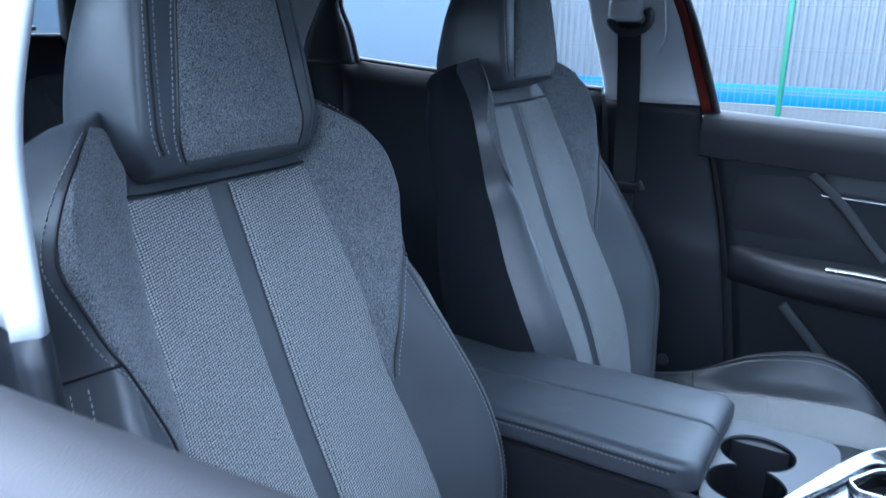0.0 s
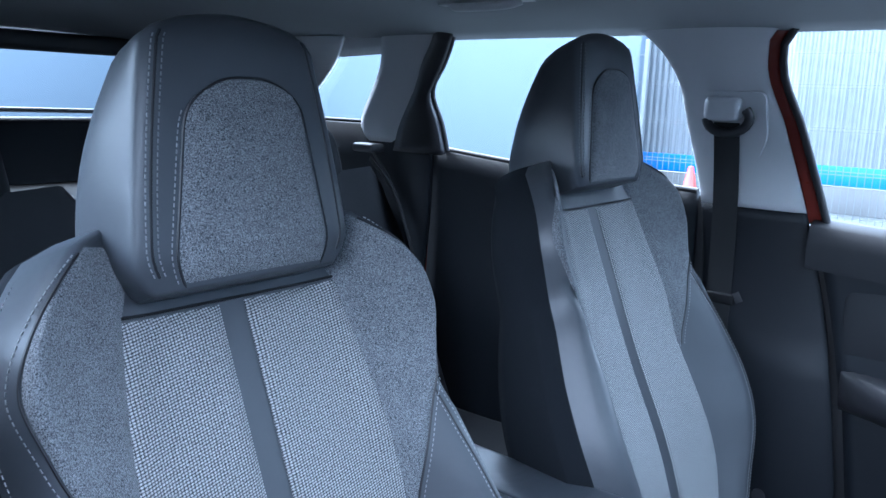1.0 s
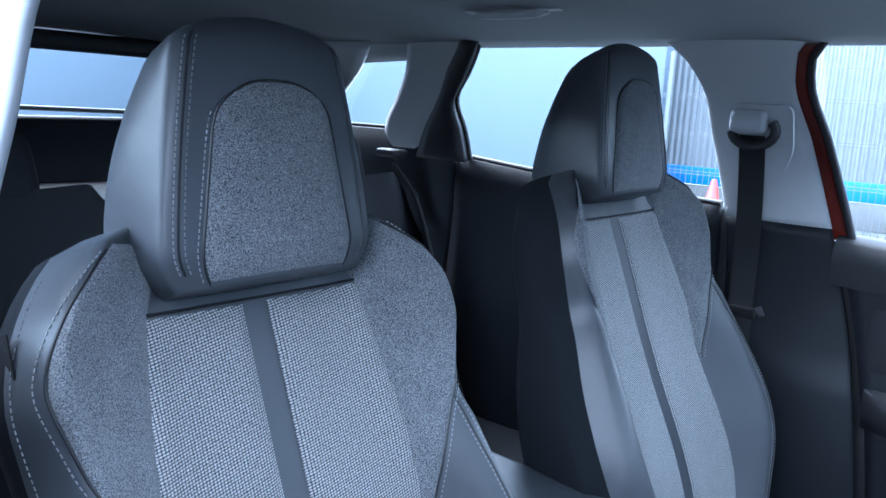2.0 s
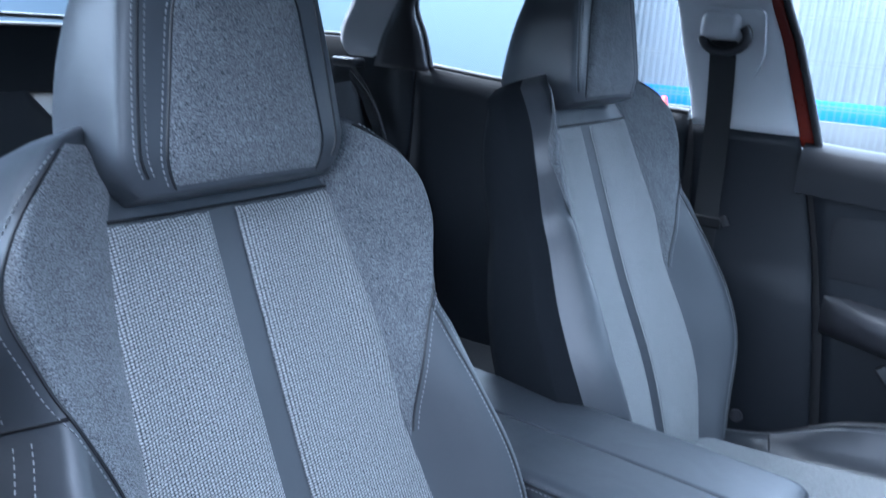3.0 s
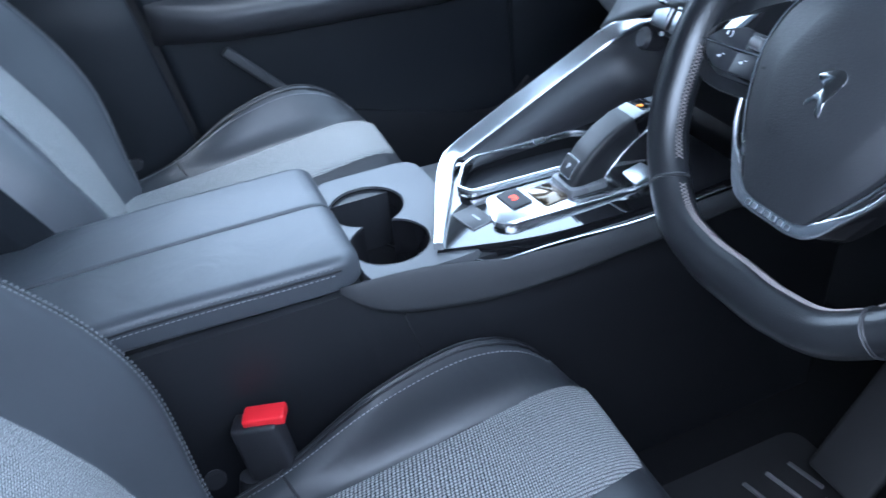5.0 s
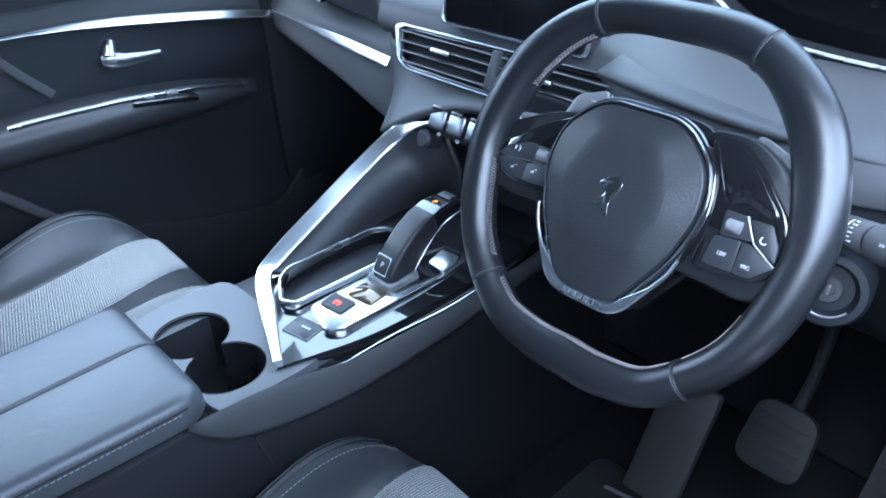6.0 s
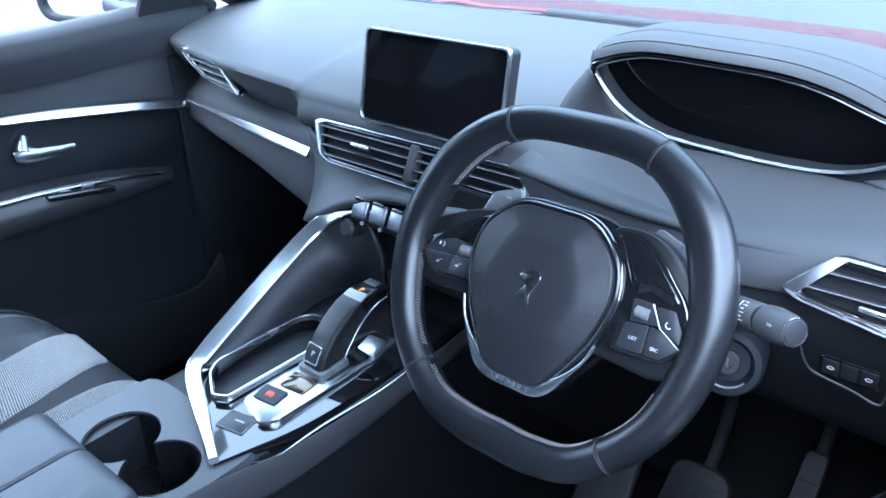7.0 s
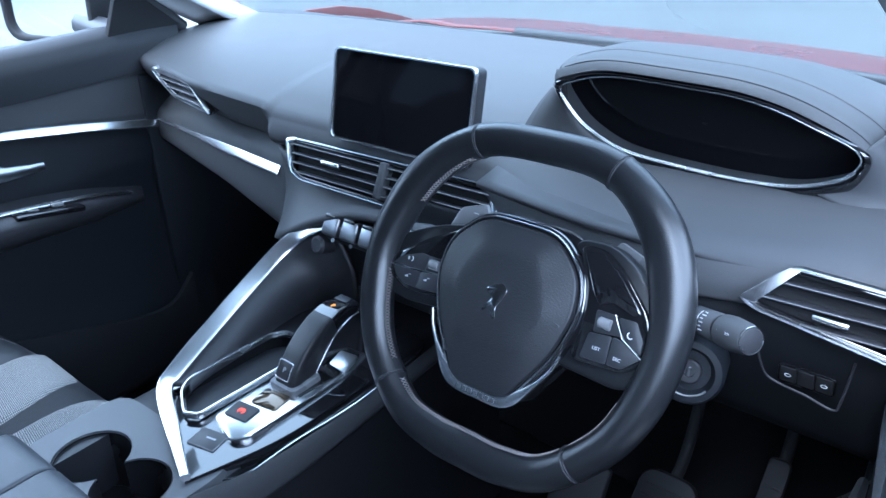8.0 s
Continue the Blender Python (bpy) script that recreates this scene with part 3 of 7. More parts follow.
    rbox("pocket_end", (0.012, 0.020, 0.155), (sign * 0.684, 0.512, 0.716), 0.005, SOFT, ob, "slanting grey web of the pocket", rot=(43, 0, 0))
    # frame round the glass
    zs = np.linspace(1.13, 1.475, 14)
    if pane:
        sheet("rear_frame", lambda u, v: (sign * (half(1.13 + 0.345 * v) + 0.004 + 0.004 * u), post_front(1.13 + 0.345 * v) - 0.008 + (0.026 + 0.006 * (1 - v)) * u, 1.13 + 0.345 * v), 4, 16, PAINT, ob, "orange-red painted door frame", th=0.02)
        tube("frame_seal", [(sign * (half(z) + 0.006), post_front(z) + 0.024 + 0.006 * (1.475 - z) / 0.345, z) for z in zs], 0.007, RUBBER, ob, "black window seal")
    screen_edge = curve([1.1, 1.2, 1.3, 1.4, 1.47], [1.20, 1.08, 0.93, 0.76, 0.62])
    tube("front_frame", [(sign * (half(z) + 0.01), screen_edge(z), z) for z in np.linspace(1.10, 1.47, 12)], 0.016, RUBBER, ob, "black front frame")
    if pane:
        p = sheet("pane", lambda u, v: (sign * (half(1.11 + 0.375 * v) + 0.012), 0.22 + (screen_edge(1.11 + 0.36 * v) - 0.22) * u, 1.11 + 0.375 * v), 4, 8, GLASS, ob, "clear side glass", th=0)
        p.visible_shadow = False
    # mirror triangle
    plate("mirror_corner", [(1.015, 1.112), (1.18, 1.112), (1.06, 1.215)], frame_of((sign * half(1.15), 0, 0), (0, 1, 0), (0, 0, 1)), 0.012, MATTE, ob, "black mirror corner trim", bevel=0.003)
    return ob


front_door(-1, True)


def footwell():
    ob = root("wall_front", (0, 1.5, FLOOR), "black carpeted footwell walls", "wall", kind="structure")
    rbox("firewall", (1.5, 0.03, 0.75), (0, 1.52, 0.70), 0.005, CARPET, ob)
    for s in (-1, 1):
        rbox("kick_panel", (0.02, 0.50, 0.70), (s * 0.712, 1.31, 0.68), 0.005, TRIM_DARK, ob, "black kick panel")
    rbox("toe_board", (1.4, 0.30, 0.03), (0, 1.42, 0.44), 0.005, CARPET, ob, rot=(40, 0, 0))


footwell()
driver_door = front_door(1, False)
# the driver's door stands ajar on its hinge
driver_door.matrix_world = Matrix.Translation((0.76, 1.15, 0.018)) @ pose(0, 0, 0, 0, 0, 5.0) @ Matrix.Translation((-0.76, -1.15, 0)) @ Matrix.Translation(ORG[driver_door])


def a_pillar(sign):
    def f(u, v):
        z = 1.10 + 0.385 * v
        y = 1.24 - 0.70 * v
        return (sign * (half(z) + 0.005 - 0.05 * u), y + 0.06 * u + 0.02 * math.sin(math.pi * u), z)
    tagged(sheet("trim", f, 6, 14, GREY_TRIM, th=0.015), "pale grey windscreen pillar trim", "pillar", kind="structure")


for s in (-1, 1):
    a_pillar(s)


def car_body():
    ob = root("car_body", (0, 0.3, 0.25), "orange-red painted body shell of the car", "car body", kind="structure")
    for s in (-1, 1):
        sheet("side_panel", lambda u, v: (s * (half(0.3 + 0.79 * v) + 0.085 - 0.05 * step(0.85, 1, v) - 0.3 * max(0, (u - 0.9) / 0.1) ** 2), -1.75 + 4.2 * u, 0.3 + (0.775 - 0.17 * step(0.80, 0.98, u)) * v), 40, 14, PAINT, ob, "orange-red painted side", th=0.004)
    sheet("roof_panel", lambda u, v: (-0.66 + 1.32 * u, -1.66 + 2.3 * v, ceiling_z(-0.62 + 1.24 * u, -1.6 + 2.4 * v) + 0.03), 20, 20, PAINT, ob, "orange-red painted roof", th=0.004)

    def hood_z(x, y):
        return 1.058 - 0.132 * ((y - 1.72) / 0.80) ** 1.25 - 0.05 * (abs(x) / 0.75) ** 3 + 0.010 * step(0.42, 0.5, abs(x))
    sheet("hood", lambda u, v: (-0.78 + 1.56 * u, 1.72 + 0.80 * v, hood_z(-0.78 + 1.56 * u, 1.72 + 0.80 * v)), 40, 20, PAINT, ob, "orange-red painted bonnet", th=0.004)
    rbox("scuttle", (1.5, 0.12, 0.03), (0, 1.64, 1.035), 0.01, PLASTIC, ob, "black scuttle panel under the windscreen")
    sheet("nose", lambda u, v: (-0.78 + 1.56 * u, 2.52 + 0.1 * math.sin(math.pi * v), hood_z(-0.78 + 1.56 * u, 2.52) - 0.53 * v), 10, 8, PAINT, ob, th=0.004)
    tube("wiper_arm", [(0.55, 1.66, 1.065), (0.2, 1.62, 1.085), (-0.15, 1.60, 1.085)], 0.008, PLASTIC, ob, "black wiper arm")
    p = sheet("windscreen", lambda u, v: (-0.70 + 1.40 * u + (0.5 - u) * 0.14 * v, 1.64 - 1.0 * v - 0.16 * (2 * u - 1) ** 2 * (1 - v), 1.055 + 0.42 * v), 12, 6, SCREEN, ob, "clear windscreen", th=0)
    p.visible_shadow = False
    rbox("sill", (1.56, 3.6, 0.06), (0, 0.2, 0.27), 0.02, PLASTIC, ob, "black underbody")


car_body()


def door_mirror(sign):
    ob = root("door_mirror", (sign * 0.95, 1.05, 1.10), "black door mirror on the passenger door", "mirror")
    m = frame_of((sign * 0.93, 1.02, 1.160), (-sign * 1, 0.25, 0), (0, 0, 1)) @ Matrix.Scale(1.18, 4)
    shape = rounded([(-0.11, -0.07), (0.11, -0.07), (0.12, 0.06), (-0.10, 0.07)], 0.04)
    plate("housing", [(q.x, q.y) for q in shape], m, -0.09, MATTE, ob, "black mirror shell", bevel=0.0)
    ring("rim", [(q.x, q.y) for q in shape], [(q.x * 0.9, q.y * 0.86) for q in shape], m, 0.012, MATTE, ob, "black mirror rim")
    plate("mirror_glass", [(q.x * 0.9, q.y * 0.86) for q in shape], m, 0.003, material("mirror", (0.9, 0.9, 0.92), 0.02, metal=1.0, bump=0, var=0.0, rvar=0.0), ob, "mirror glass")
    tube("arm", [(sign * 0.74, 1.06, 1.10), (sign * 0.86, 1.05, 1.12)], [0.03, 0.026], PLASTIC, ob, "black mirror arm")


door_mirror(-1)


# ---- front seats ----
REC = radians(22)
SU, SN = Vector((0, -math.sin(REC), math.cos(REC))), Vector((0, math.cos(REC), math.sin(REC)))
SB = Vector((0.362, 0.206, 0.62))
_hs = [-0.09, 0.0, 0.10, 0.20, 0.30, 0.37, 0.418, 0.46, 0.50, 0.56, 0.61, 0.645]
seat_w = curve(_hs, [0.205, 0.24, 0.28, 0.290, 0.272, 0.254, 0.241, 0.246, 0.250, 0.233, 0.194, 0.150])
crest_w = curve(_hs, [0.17, 0.20, 0.236, 0.246, 0.230, 0.216, 0.208, 0.218, 0.224, 0.206, 0.166, 0.124])
seat_b = curve(_hs, [0.03, 0.050, 0.070, 0.074, 0.068, 0.058, 0.049, 0.052, 0.057, 0.058, 0.040, 0.015])
woven_w = curve([-0.09, 0.0, 0.04, 0.15, 0.29, 0.45, 0.55], [0.11, 0.145, 0.158, 0.164, 0.153, 0.140, 0.124])
felt_w = curve([0.26, 0.30, 0.35, 0.39, 0.418, 0.46, 0.51, 0.56, 0.60, 0.62], [0.156, 0.165, 0.180, 0.195, 0.207, 0.221, 0.230, 0.209, 0.172, 0.148])


def back_d(w, h):
    a, W = abs(w), seat_w(h)
    inner = woven_w(min(h, 0.55)) * (0.90 - 0.18 * step(0.28, 0.40, h))
    c, k = crest_w(h), step(0.28, 0.40, h)
    t = min(1.0, max(0.0, (a - inner) / (c - inner)))
    rise = seat_b(h) * ((1 - k) * step(0, 1, t) + k * t ** 1.45)
    return rise - (0.080 - 0.015 * k) * max(0.0, (a - c * (1 - 0.06 * (1 - k))) / (W - c * (1 - 0.06 * (1 - k)))) ** (1.9 - 0.5 * k) - 0.006 * math.cos(min(1, a / 0.12) * math.pi / 2) \
        + 0.010 * math.exp(-((h - 0.13) / 0.12) ** 2)


def back_p(w, h, lift=0.0):
    return SB + Vector((w, 0, 0)) + SU * h + SN * (back_d(w, h) + lift)


EDGE = np.r_[0, 0.008, 0.02, 0.045, np.linspace(0.09, 0.91, 14), 0.955, 0.98, 0.992, 1]


def pillow(dist, deep=0.005, r=0.006):
    return -deep * math.exp(-(dist / r) ** 1.5)


def seat_panel(name, lo, hi, h0, h1, mat, parent, label, lift=0.005):
    """A cover panel on the backrest between two edge curves."""
    def f(u, v):
        h = h0 + (h1 - h0) * v
        a, b = lo(h), hi(h)
        w = a + (b - a) * u
        d = min(abs(w - a), abs(w - b), abs(h - h0), abs(h1 - h))
        return back_p(w, h, lift + pillow(d))
    return sheet(name, f, EDGE, np.r_[0, 0.006, 0.015, np.linspace(0.03, 0.97, 34), 0.985, 0.994, 1], mat, parent, label, th=0, uv=lambda u, v: (
        lo(h0 + (h1 - h0) * v) + (hi(h0 + (h1 - h0) * v) - lo(h0 + (h1 - h0) * v)) * u, h0 + (h1 - h0) * v))


def front_seat(label, inner, head_up=0.0, head_deep=1.0):
    """A front seat; towards the console black cloth runs further round, standing for shade on the leatherette."""
    ob = root("front_seat", (SB.x, 0.40, FLOOR), label, "car seat", group="front seats")
    # backrest body
    rings = []
    for h in np.r_[np.linspace(-0.13, 0.62, 44), 0.635, 0.645, 0.652]:
        W = seat_w(h)
        k = 1.0 if h < 0.62 else math.sqrt(max(0.05, 1 - ((h - 0.62) / 0.034) ** 2))
        row = [back_p(s * W, h) for s in np.sin(np.linspace(-math.pi / 2, math.pi / 2, 41))]
        d1 = back_d(W, h)
        kb = 1.0 - 0.42 * step(0.25, 0.6, h)
        for s, d in ((0.985, d1 - 0.03), (0.95, -0.09 * kb), (0.85, -0.125 * kb), (0.6, -0.14 * kb), (0.3, -0.145 * kb), (0, -0.145 * kb), (-0.3, -0.145 * kb), (-0.6, -0.14 * kb), (-0.85, -0.125 * kb), (-0.95, -0.09 * kb), (-0.985, d1 - 0.03)):
            row.append(SB + Vector((s * W, 0, 0)) + SU * h + SN * d)
        if k < 1:
            c = sum(row, Vector()) / len(row)
            row = [c + (q - c) * k for q in row]
        rings.append(row)
    # console side: cloth starts earlier, its black standing in for shaded leatherette
    i0, i1 = (5, 39) if inner < 0 else (2, 37)
    body = loft("backrest", [r[i0:i1] for r in rings], LEATHER, ob, "dark grey leatherette backrest", closed=False, caps=False, sharp=75)
    loft("back_shell", [r[i1 - 1:] + r[:i0 + 1] for r in rings], BLACK_CLOTH, ob, "black cloth back shell, run forward for shade towards the console", closed=False, caps=False, sharp=75)
    obj("back_foot", rings[0], [tuple(range(len(rings[0])))], BLACK_CLOTH, ob, "black cloth underside")
    obj("back_top", rings[-1], [tuple(range(len(rings[0])))], LEATHER, ob)
    # panels
    for s in (-1, 1):
        seat_panel("woven_panel", lambda h: s * 0.0145, lambda h: s * woven_w(h), -0.085, 0.55, WOVEN, body, "grey woven fabric panel", 0.006)
        seat_panel("felt_panel", lambda h: s * (woven_w(min(h, 0.55)) - 0.45 * max(0, h - 0.55)), lambda h: s * felt_w(h), 0.262, 0.618, HEATHER, body, "dark flecked felt panel", 0.006)
        hs = np.linspace(0.27, 0.612, 60)
        if s < 0 or inner < 0:
            tube("piping", [back_p(s * (felt_w(h) + 0.001), h, 0.001) for h in hs], 0.0015, LEATHER_DARK, body, seg=6)
            stitch("stitching", [back_p(s * (felt_w(h) + 0.006), h, 0.0004) for h in hs], SN + Vector((s * 0.5, 0, 0)), THREAD, body)
        stitch("stitching", [back_p(s * 0.0185, h, 0.0005) for h in np.linspace(-0.06, 0.55, 40)][::-1], SN, THREAD, body)

        def rim(h, e):
            return back_p(s * (crest_w(h) + (seat_w(h) - crest_w(h)) * e), h, 0.0004)
        low, high = np.linspace(-0.05, 0.412, 50), np.linspace(0.424, 0.60, 30)
        if s < 0:
            for e in (-0.30, -0.10):
                stitch("stitching", [rim(q, e) for q in low], SN + Vector((s, 0, 0)), THREAD, body)
            tube("seam", [rim(q, -0.20) - SN * 0.0012 for q in low], 0.0014, LEATHER_DARK, body, seg=6)
        elif inner < 0:
            for h, es in ((low, (0.55, 0.75)), (high, (0.80,))):
                for e in es:
                    stitch("stitching", [rim(q, e) for q in h], SN + Vector((s, 0, 0)), THREAD, body)
        if s > 0 and inner > 0:
            continue
        tube("seam", [back_p(s * w, 0.418, -0.0006) for w in np.linspace(0.205, 0.218 if s == inner else 0.238, 12)], 0.0018, LEATHER_DARK, body, seg=6)
    tube("piping", [back_p(w, 0.554, 0.001) for w in np.linspace(-0.124, 0.124, 24)], 0.0018, LEATHER_DARK, body, seg=6)
    # head rest
    def hr(t):
        fw = 0.116 - 0.034 * max(0.0, t) ** 1.5
        mw = 0.119 + 0.014 * math.sin(math.pi * min(1, t * 1.15)) - 0.03 * t ** 2
        df = 0.058 + 0.058 * t
        return fw, mw, df

    hd = curve([0.0, 0.2, 0.45, 0.8, 1.0], [0.125 * head_deep, 0.152 * head_deep, 0.138 * head_deep, 0.101 * head_deep, 0.072 * head_deep])

    def hr_front(w, t):
        fw, _, df = hr(t)
        return df + 0.006 - 0.012 * (w / fw) ** 2
    def hr_k(t):
        k = math.sqrt(max(0.02, 1 - (max(0, t - 0.86) / 0.143) ** 2)) if t > 0.86 else (1 - 0.17 * min(1.0, (0.13 - t) / 0.16) ** 2 if t < 0.13 else 1.0)
        return k, 1 - (1 - k) * 0.8

    def hr_point(w, t, lift=0.0):
        k, kd = hr_k(t)
        c = hr(t)[2] - 0.42 * hd(t)
        return SB + Vector((w * k, 0, 0)) + SU * (0.572 + head_up + 0.236 * t) + SN * (c + (hr_front(w, t) - c) * kd + lift)
    rings = []
    for t in np.r_[-0.03, -0.02, 0, np.linspace(0.04, 0.9, 24), 0.94, 0.97, 0.99, 1.0]:
        fw, mw, df = hr(max(0, t))
        h = 0.572 + head_up + 0.236 * t
        k, kd = hr_k(t)
        front = [(w, hr_front(w, max(0, t))) for w in np.linspace(-fw, fw, 13)]
        D = hd(max(0, t))
        side = spline([(fw, df - 0.006, 0), (fw + 0.009, df - 0.016, 0), (mw, df - 0.46 * D, 0), (mw * 0.97, df - 0.71 * D, 0), (mw * 0.75, df - 0.94 * D, 0), (0, df - D, 0)], 4)[1:]
        pr = front + [(q.x, q.y) for q in side] + [(-q.x, q.y) for q in side[::-1][1:]]
        c = df - 0.42 * D
        rings.append([SB + Vector((w * k, 0, 0)) + SU * h + SN * (c + (d - c) * kd) for w, d in pr])
    head = loft("headrest", rings, LEATHER, ob, "dark leatherette headrest", sharp=75)

    def inset(u, v):
        t = -0.02 + 0.745 * v
        iw = (0.092 - 0.030 * v) * (1 - 0.30 * max(0.0, (v - 0.72) / 0.28) ** 5 )
        w = iw * (2 * u - 1)
        d = min(iw - abs(w), (1 - v) * 0.19, v * 0.19)
        return hr_point(w, t, 0.004 + pillow(d)) - SU * 0.010 * abs(w / iw) ** 3 * step(0.7, 1, v)
    sheet("felt_panel", inset, EDGE, np.r_[0, 0.01, 0.025, np.linspace(0.05, 0.95, 22), 0.975, 0.99, 1], HEATHER, head, "dark flecked felt panel", th=0)
    rim = [inset(0, v) for v in np.linspace(0, 1, 24)] + [inset(u, 1) for u in np.linspace(0.05, 0.95, 16)] + [inset(1, v) for v in np.linspace(1, 0, 24)]
    tube("piping", [q + SN * 0.0008 for q in rim], 0.0014, LEATHER_DARK, head, seg=6)
    for s in (-1, 1):
        if s > 0:
            stitch("stitching", [inset(1, v) + Vector((0.005, 0, 0)) + SN * 0.0004 for v in np.linspace(0.02, 0.9, 24)], SN, THREAD, head)
        tube("seam", [hr_point(s * (hr(t)[0] - 0.0065), t, -0.0006) for t in np.linspace(0.03, 0.90, 30)], 0.0016, LEATHER_DARK, head, seg=6)
        for e in (-0.0115, -0.0015) if s > 0 else ():
            pts = []
            for t in np.linspace(0.03, 0.90, 30):
                pts.append(hr_point(s * (hr(t)[0] + e), t, 0.0006))
            stitch("stitching", pts, SN + Vector((s * 0.7, 0, 0)), THREAD, head)
    for s in (-1, 1):
        tube("headrest_post", [SB + Vector((s * 0.065, 0, 0)) + SU * h + SN * (-0.02 + 0.1 * (h - 0.5)) for h in (0.52, 0.62)], 0.006, CHROME, ob, "chrome headrest post")
        lathe("post_collar", [(0.0, 0), (0.013, 0), (0.013, 0.008), (0.009, 0.012), (0, 0.012)], frame_of(SB + Vector((s * 0.065, 0, 0)) + SU * 0.640 + SN * -0.05, (1, 0, 0), SN), PLASTIC, ob, "black collar")
    # cushion
    prof = spline([(0.10, 0.575, 0), (0.22, 0.572, 0), (0.38, 0.582, 0), (0.54, 0.600, 0), (0.63, 0.606, 0), (0.680, 0.594, 0), (0.706, 0.562, 0), (0.712, 0.50, 0), (0.70, 0.42, 0)], 5)
    cw = curve([0.0, 0.3, 0.55, 0.7, 1.0], [0.232, 0.242, 0.242, 0.236, 0.228])
    cb = curve([0.0, 0.08, 0.20, 0.31, 0.39, 0.47, 0.55, 0.62, 1.0], [0.0, 0.0, 0.020, 0.080, 0.092, 0.070, 0.026, 0.002, 0.0])
    cv = curve([0.0, 0.3, 0.6, 1.0], [0.15, 0.165, 0.172, 0.165])

    def cush(w, t, lift=0.0):
        i = min(int(t * (len(prof) - 1)), len(prof) - 2)
        q = prof[i].lerp(prof[i + 1], t * (len(prof) - 1) - i)
        tn = (prof[i + 1] - prof[i]).normalized()
        nn = Vector((0, -tn.y, tn.x))
        a, W = abs(w), cw(t)
        up = cb(t) * step(cv(t) * 0.97, W * 0.90, a) - 0.06 * max(0, (a / W - 0.82) / 0.18) ** 2 - 0.004 * math.cos(min(1, a / 0.14) * math.pi / 2)
        return Vector((SB.x + w, q.x, q.y)) + nn * (up + lift)
    rings = []
    for t in np.linspace(0, 1, 46):
        W = cw(t)
        row = [cush(s * W, t) for s in np.sin(np.linspace(-math.pi / 2, math.pi / 2, 37))]
        q = row[18]
        lowz = 0.42
        for s in (0.98, 0.9, 0.5, 0, -0.5, -0.9, -0.98):
            row.append(Vector((SB.x + s * W, min(q.y, 0.66), lowz if abs(s) < 0.95 else min(lowz + 0.03, row[0].z))))
        rings.append(row)
    cu = loft("cushion", [r[1:36] for r in rings], CUSHION_SHADE_LEATHER, ob, "leatherette seat cushion, its grey darkened for shade", closed=False, caps=False, sharp=75)
    loft("cushion_side", [r[35:] + r[:2] for r in rings], BLACK_CLOTH, ob, "black cushion side", closed=False, caps=False, sharp=75)
    obj("cushion_end", rings[0], [tuple(range(len(rings[0])))], BLACK_CLOTH, ob)
    cs = curve([0.0, 0.4, 0.62, 0.75, 1.0], [0.0145, 0.02, 0.04, 0.055, 0.06])

    def cpanel(name, lo, hi, t0, t1, mat, label):
        def f(u, v):
            t = t0 + (t1 - t0) * v
            a, b = lo(t), hi(t)
            w = a + (b - a) * u
            d = min(abs(w - a), abs(w - b), (t - t0) * 0.8, (t1 - t) * 0.8)
            return cush(w, t, 0.006 + pillow(d))
        sheet(name, f, EDGE, np.r_[0, 0.006, 0.015, np.linspace(0.03, 0.97, 30), 0.985, 0.994, 1], mat, cu, label, th=0,
              uv=lambda u, v: (lo(t0 + (t1 - t0) * v) + (hi(t0 + (t1 - t0) * v) - lo(t0 + (t1 - t0) * v)) * u, 0.8 * (t0 + (t1 - t0) * v)))
    for s in (-1, 1):
        cpanel("woven_panel", lambda t: s * cs(t), lambda t: s * cv(t), 0.03, 0.66, WOVEN, "grey woven fabric panel")
        ts = np.linspace(0.14, 0.56, 40)
        stitch("stitching", [cush(s * cw(t) * 0.825, t, 0.001) for t in ts], (0, 0, 1), THREAD, cu)
        tube("seam", [cush(s * cw(t) * 0.850, t, -0.0003) for t in ts], 0.0016, LEATHER_DARK, cu, seg=6)
        tube("seam", [cush(s * cw(t) * 0.878, t, -0.0003) for t in ts], 0.0013, LEATHER_DARK, cu, seg=6)
        tube("seam", [cush(s * w, 0.22 - 0.02 * (w - 0.17) / 0.08, 0) for w in np.linspace(0.168, 0.232, 10)], 0.0018, LEATHER_DARK, cu, seg=6)
    rbox("seat_base", (0.44, 0.46, 0.08), (SB.x, 0.42, 0.40), 0.02, PLASTIC, ob, "black seat base")
    for s in (-1, 1):
        rbox("seat_rail", (0.04, 0.55, 0.03), (SB.x + s * 0.19, 0.40, FLOOR + 0.015), 0.005, STEEL, ob, "steel seat rail")
        lathe("hinge_cover", [(0, 0), (0.012, 0), (0.012, 0.006), (0.009, 0.010), (0, 0.010)], frame_of((SB.x + s * 0.222, 0.262, 0.60), (0, 1, 0), (0, 0, s)), PLASTIC, ob, "grey hinge stud")
    return ob


seat = front_seat("driver's seat in dark leatherette, felt and woven fabric", -1)
other = front_seat("passenger seat in dark leatherette, felt and woven fabric", 1, 0.016, 1.08)
other.matrix_world = pose(SB.x - 0.745, 0.40 - 0.008, FLOOR + 0.03)
plate("fabric_tag", rounded([(-0.006, -0.018), (0.006, -0.018), (0.006, 0.018), (-0.006, 0.018)], 0.001), frame_of(back_p(seat_w(0.54) - 0.003, 0.54, 0.006), SN, SU), 0.0015, MATTE, seat, "small black fabric tag")


# ---- steering wheel ----
WC = Vector((0.405, 0.752, 1.032))
WA = radians(26.5)
WX, WV, WN = Vector((1, 0, 0)), Vector((0, math.sin(WA), math.cos(WA))), Vector((0, -math.cos(WA), math.sin(WA)))
WM = frame_of(WC, WX, WV)


HUB = material("grained_black_plastic", (0.011, 0.0115, 0.0135), 0.46, grain=700, bump=0.5)
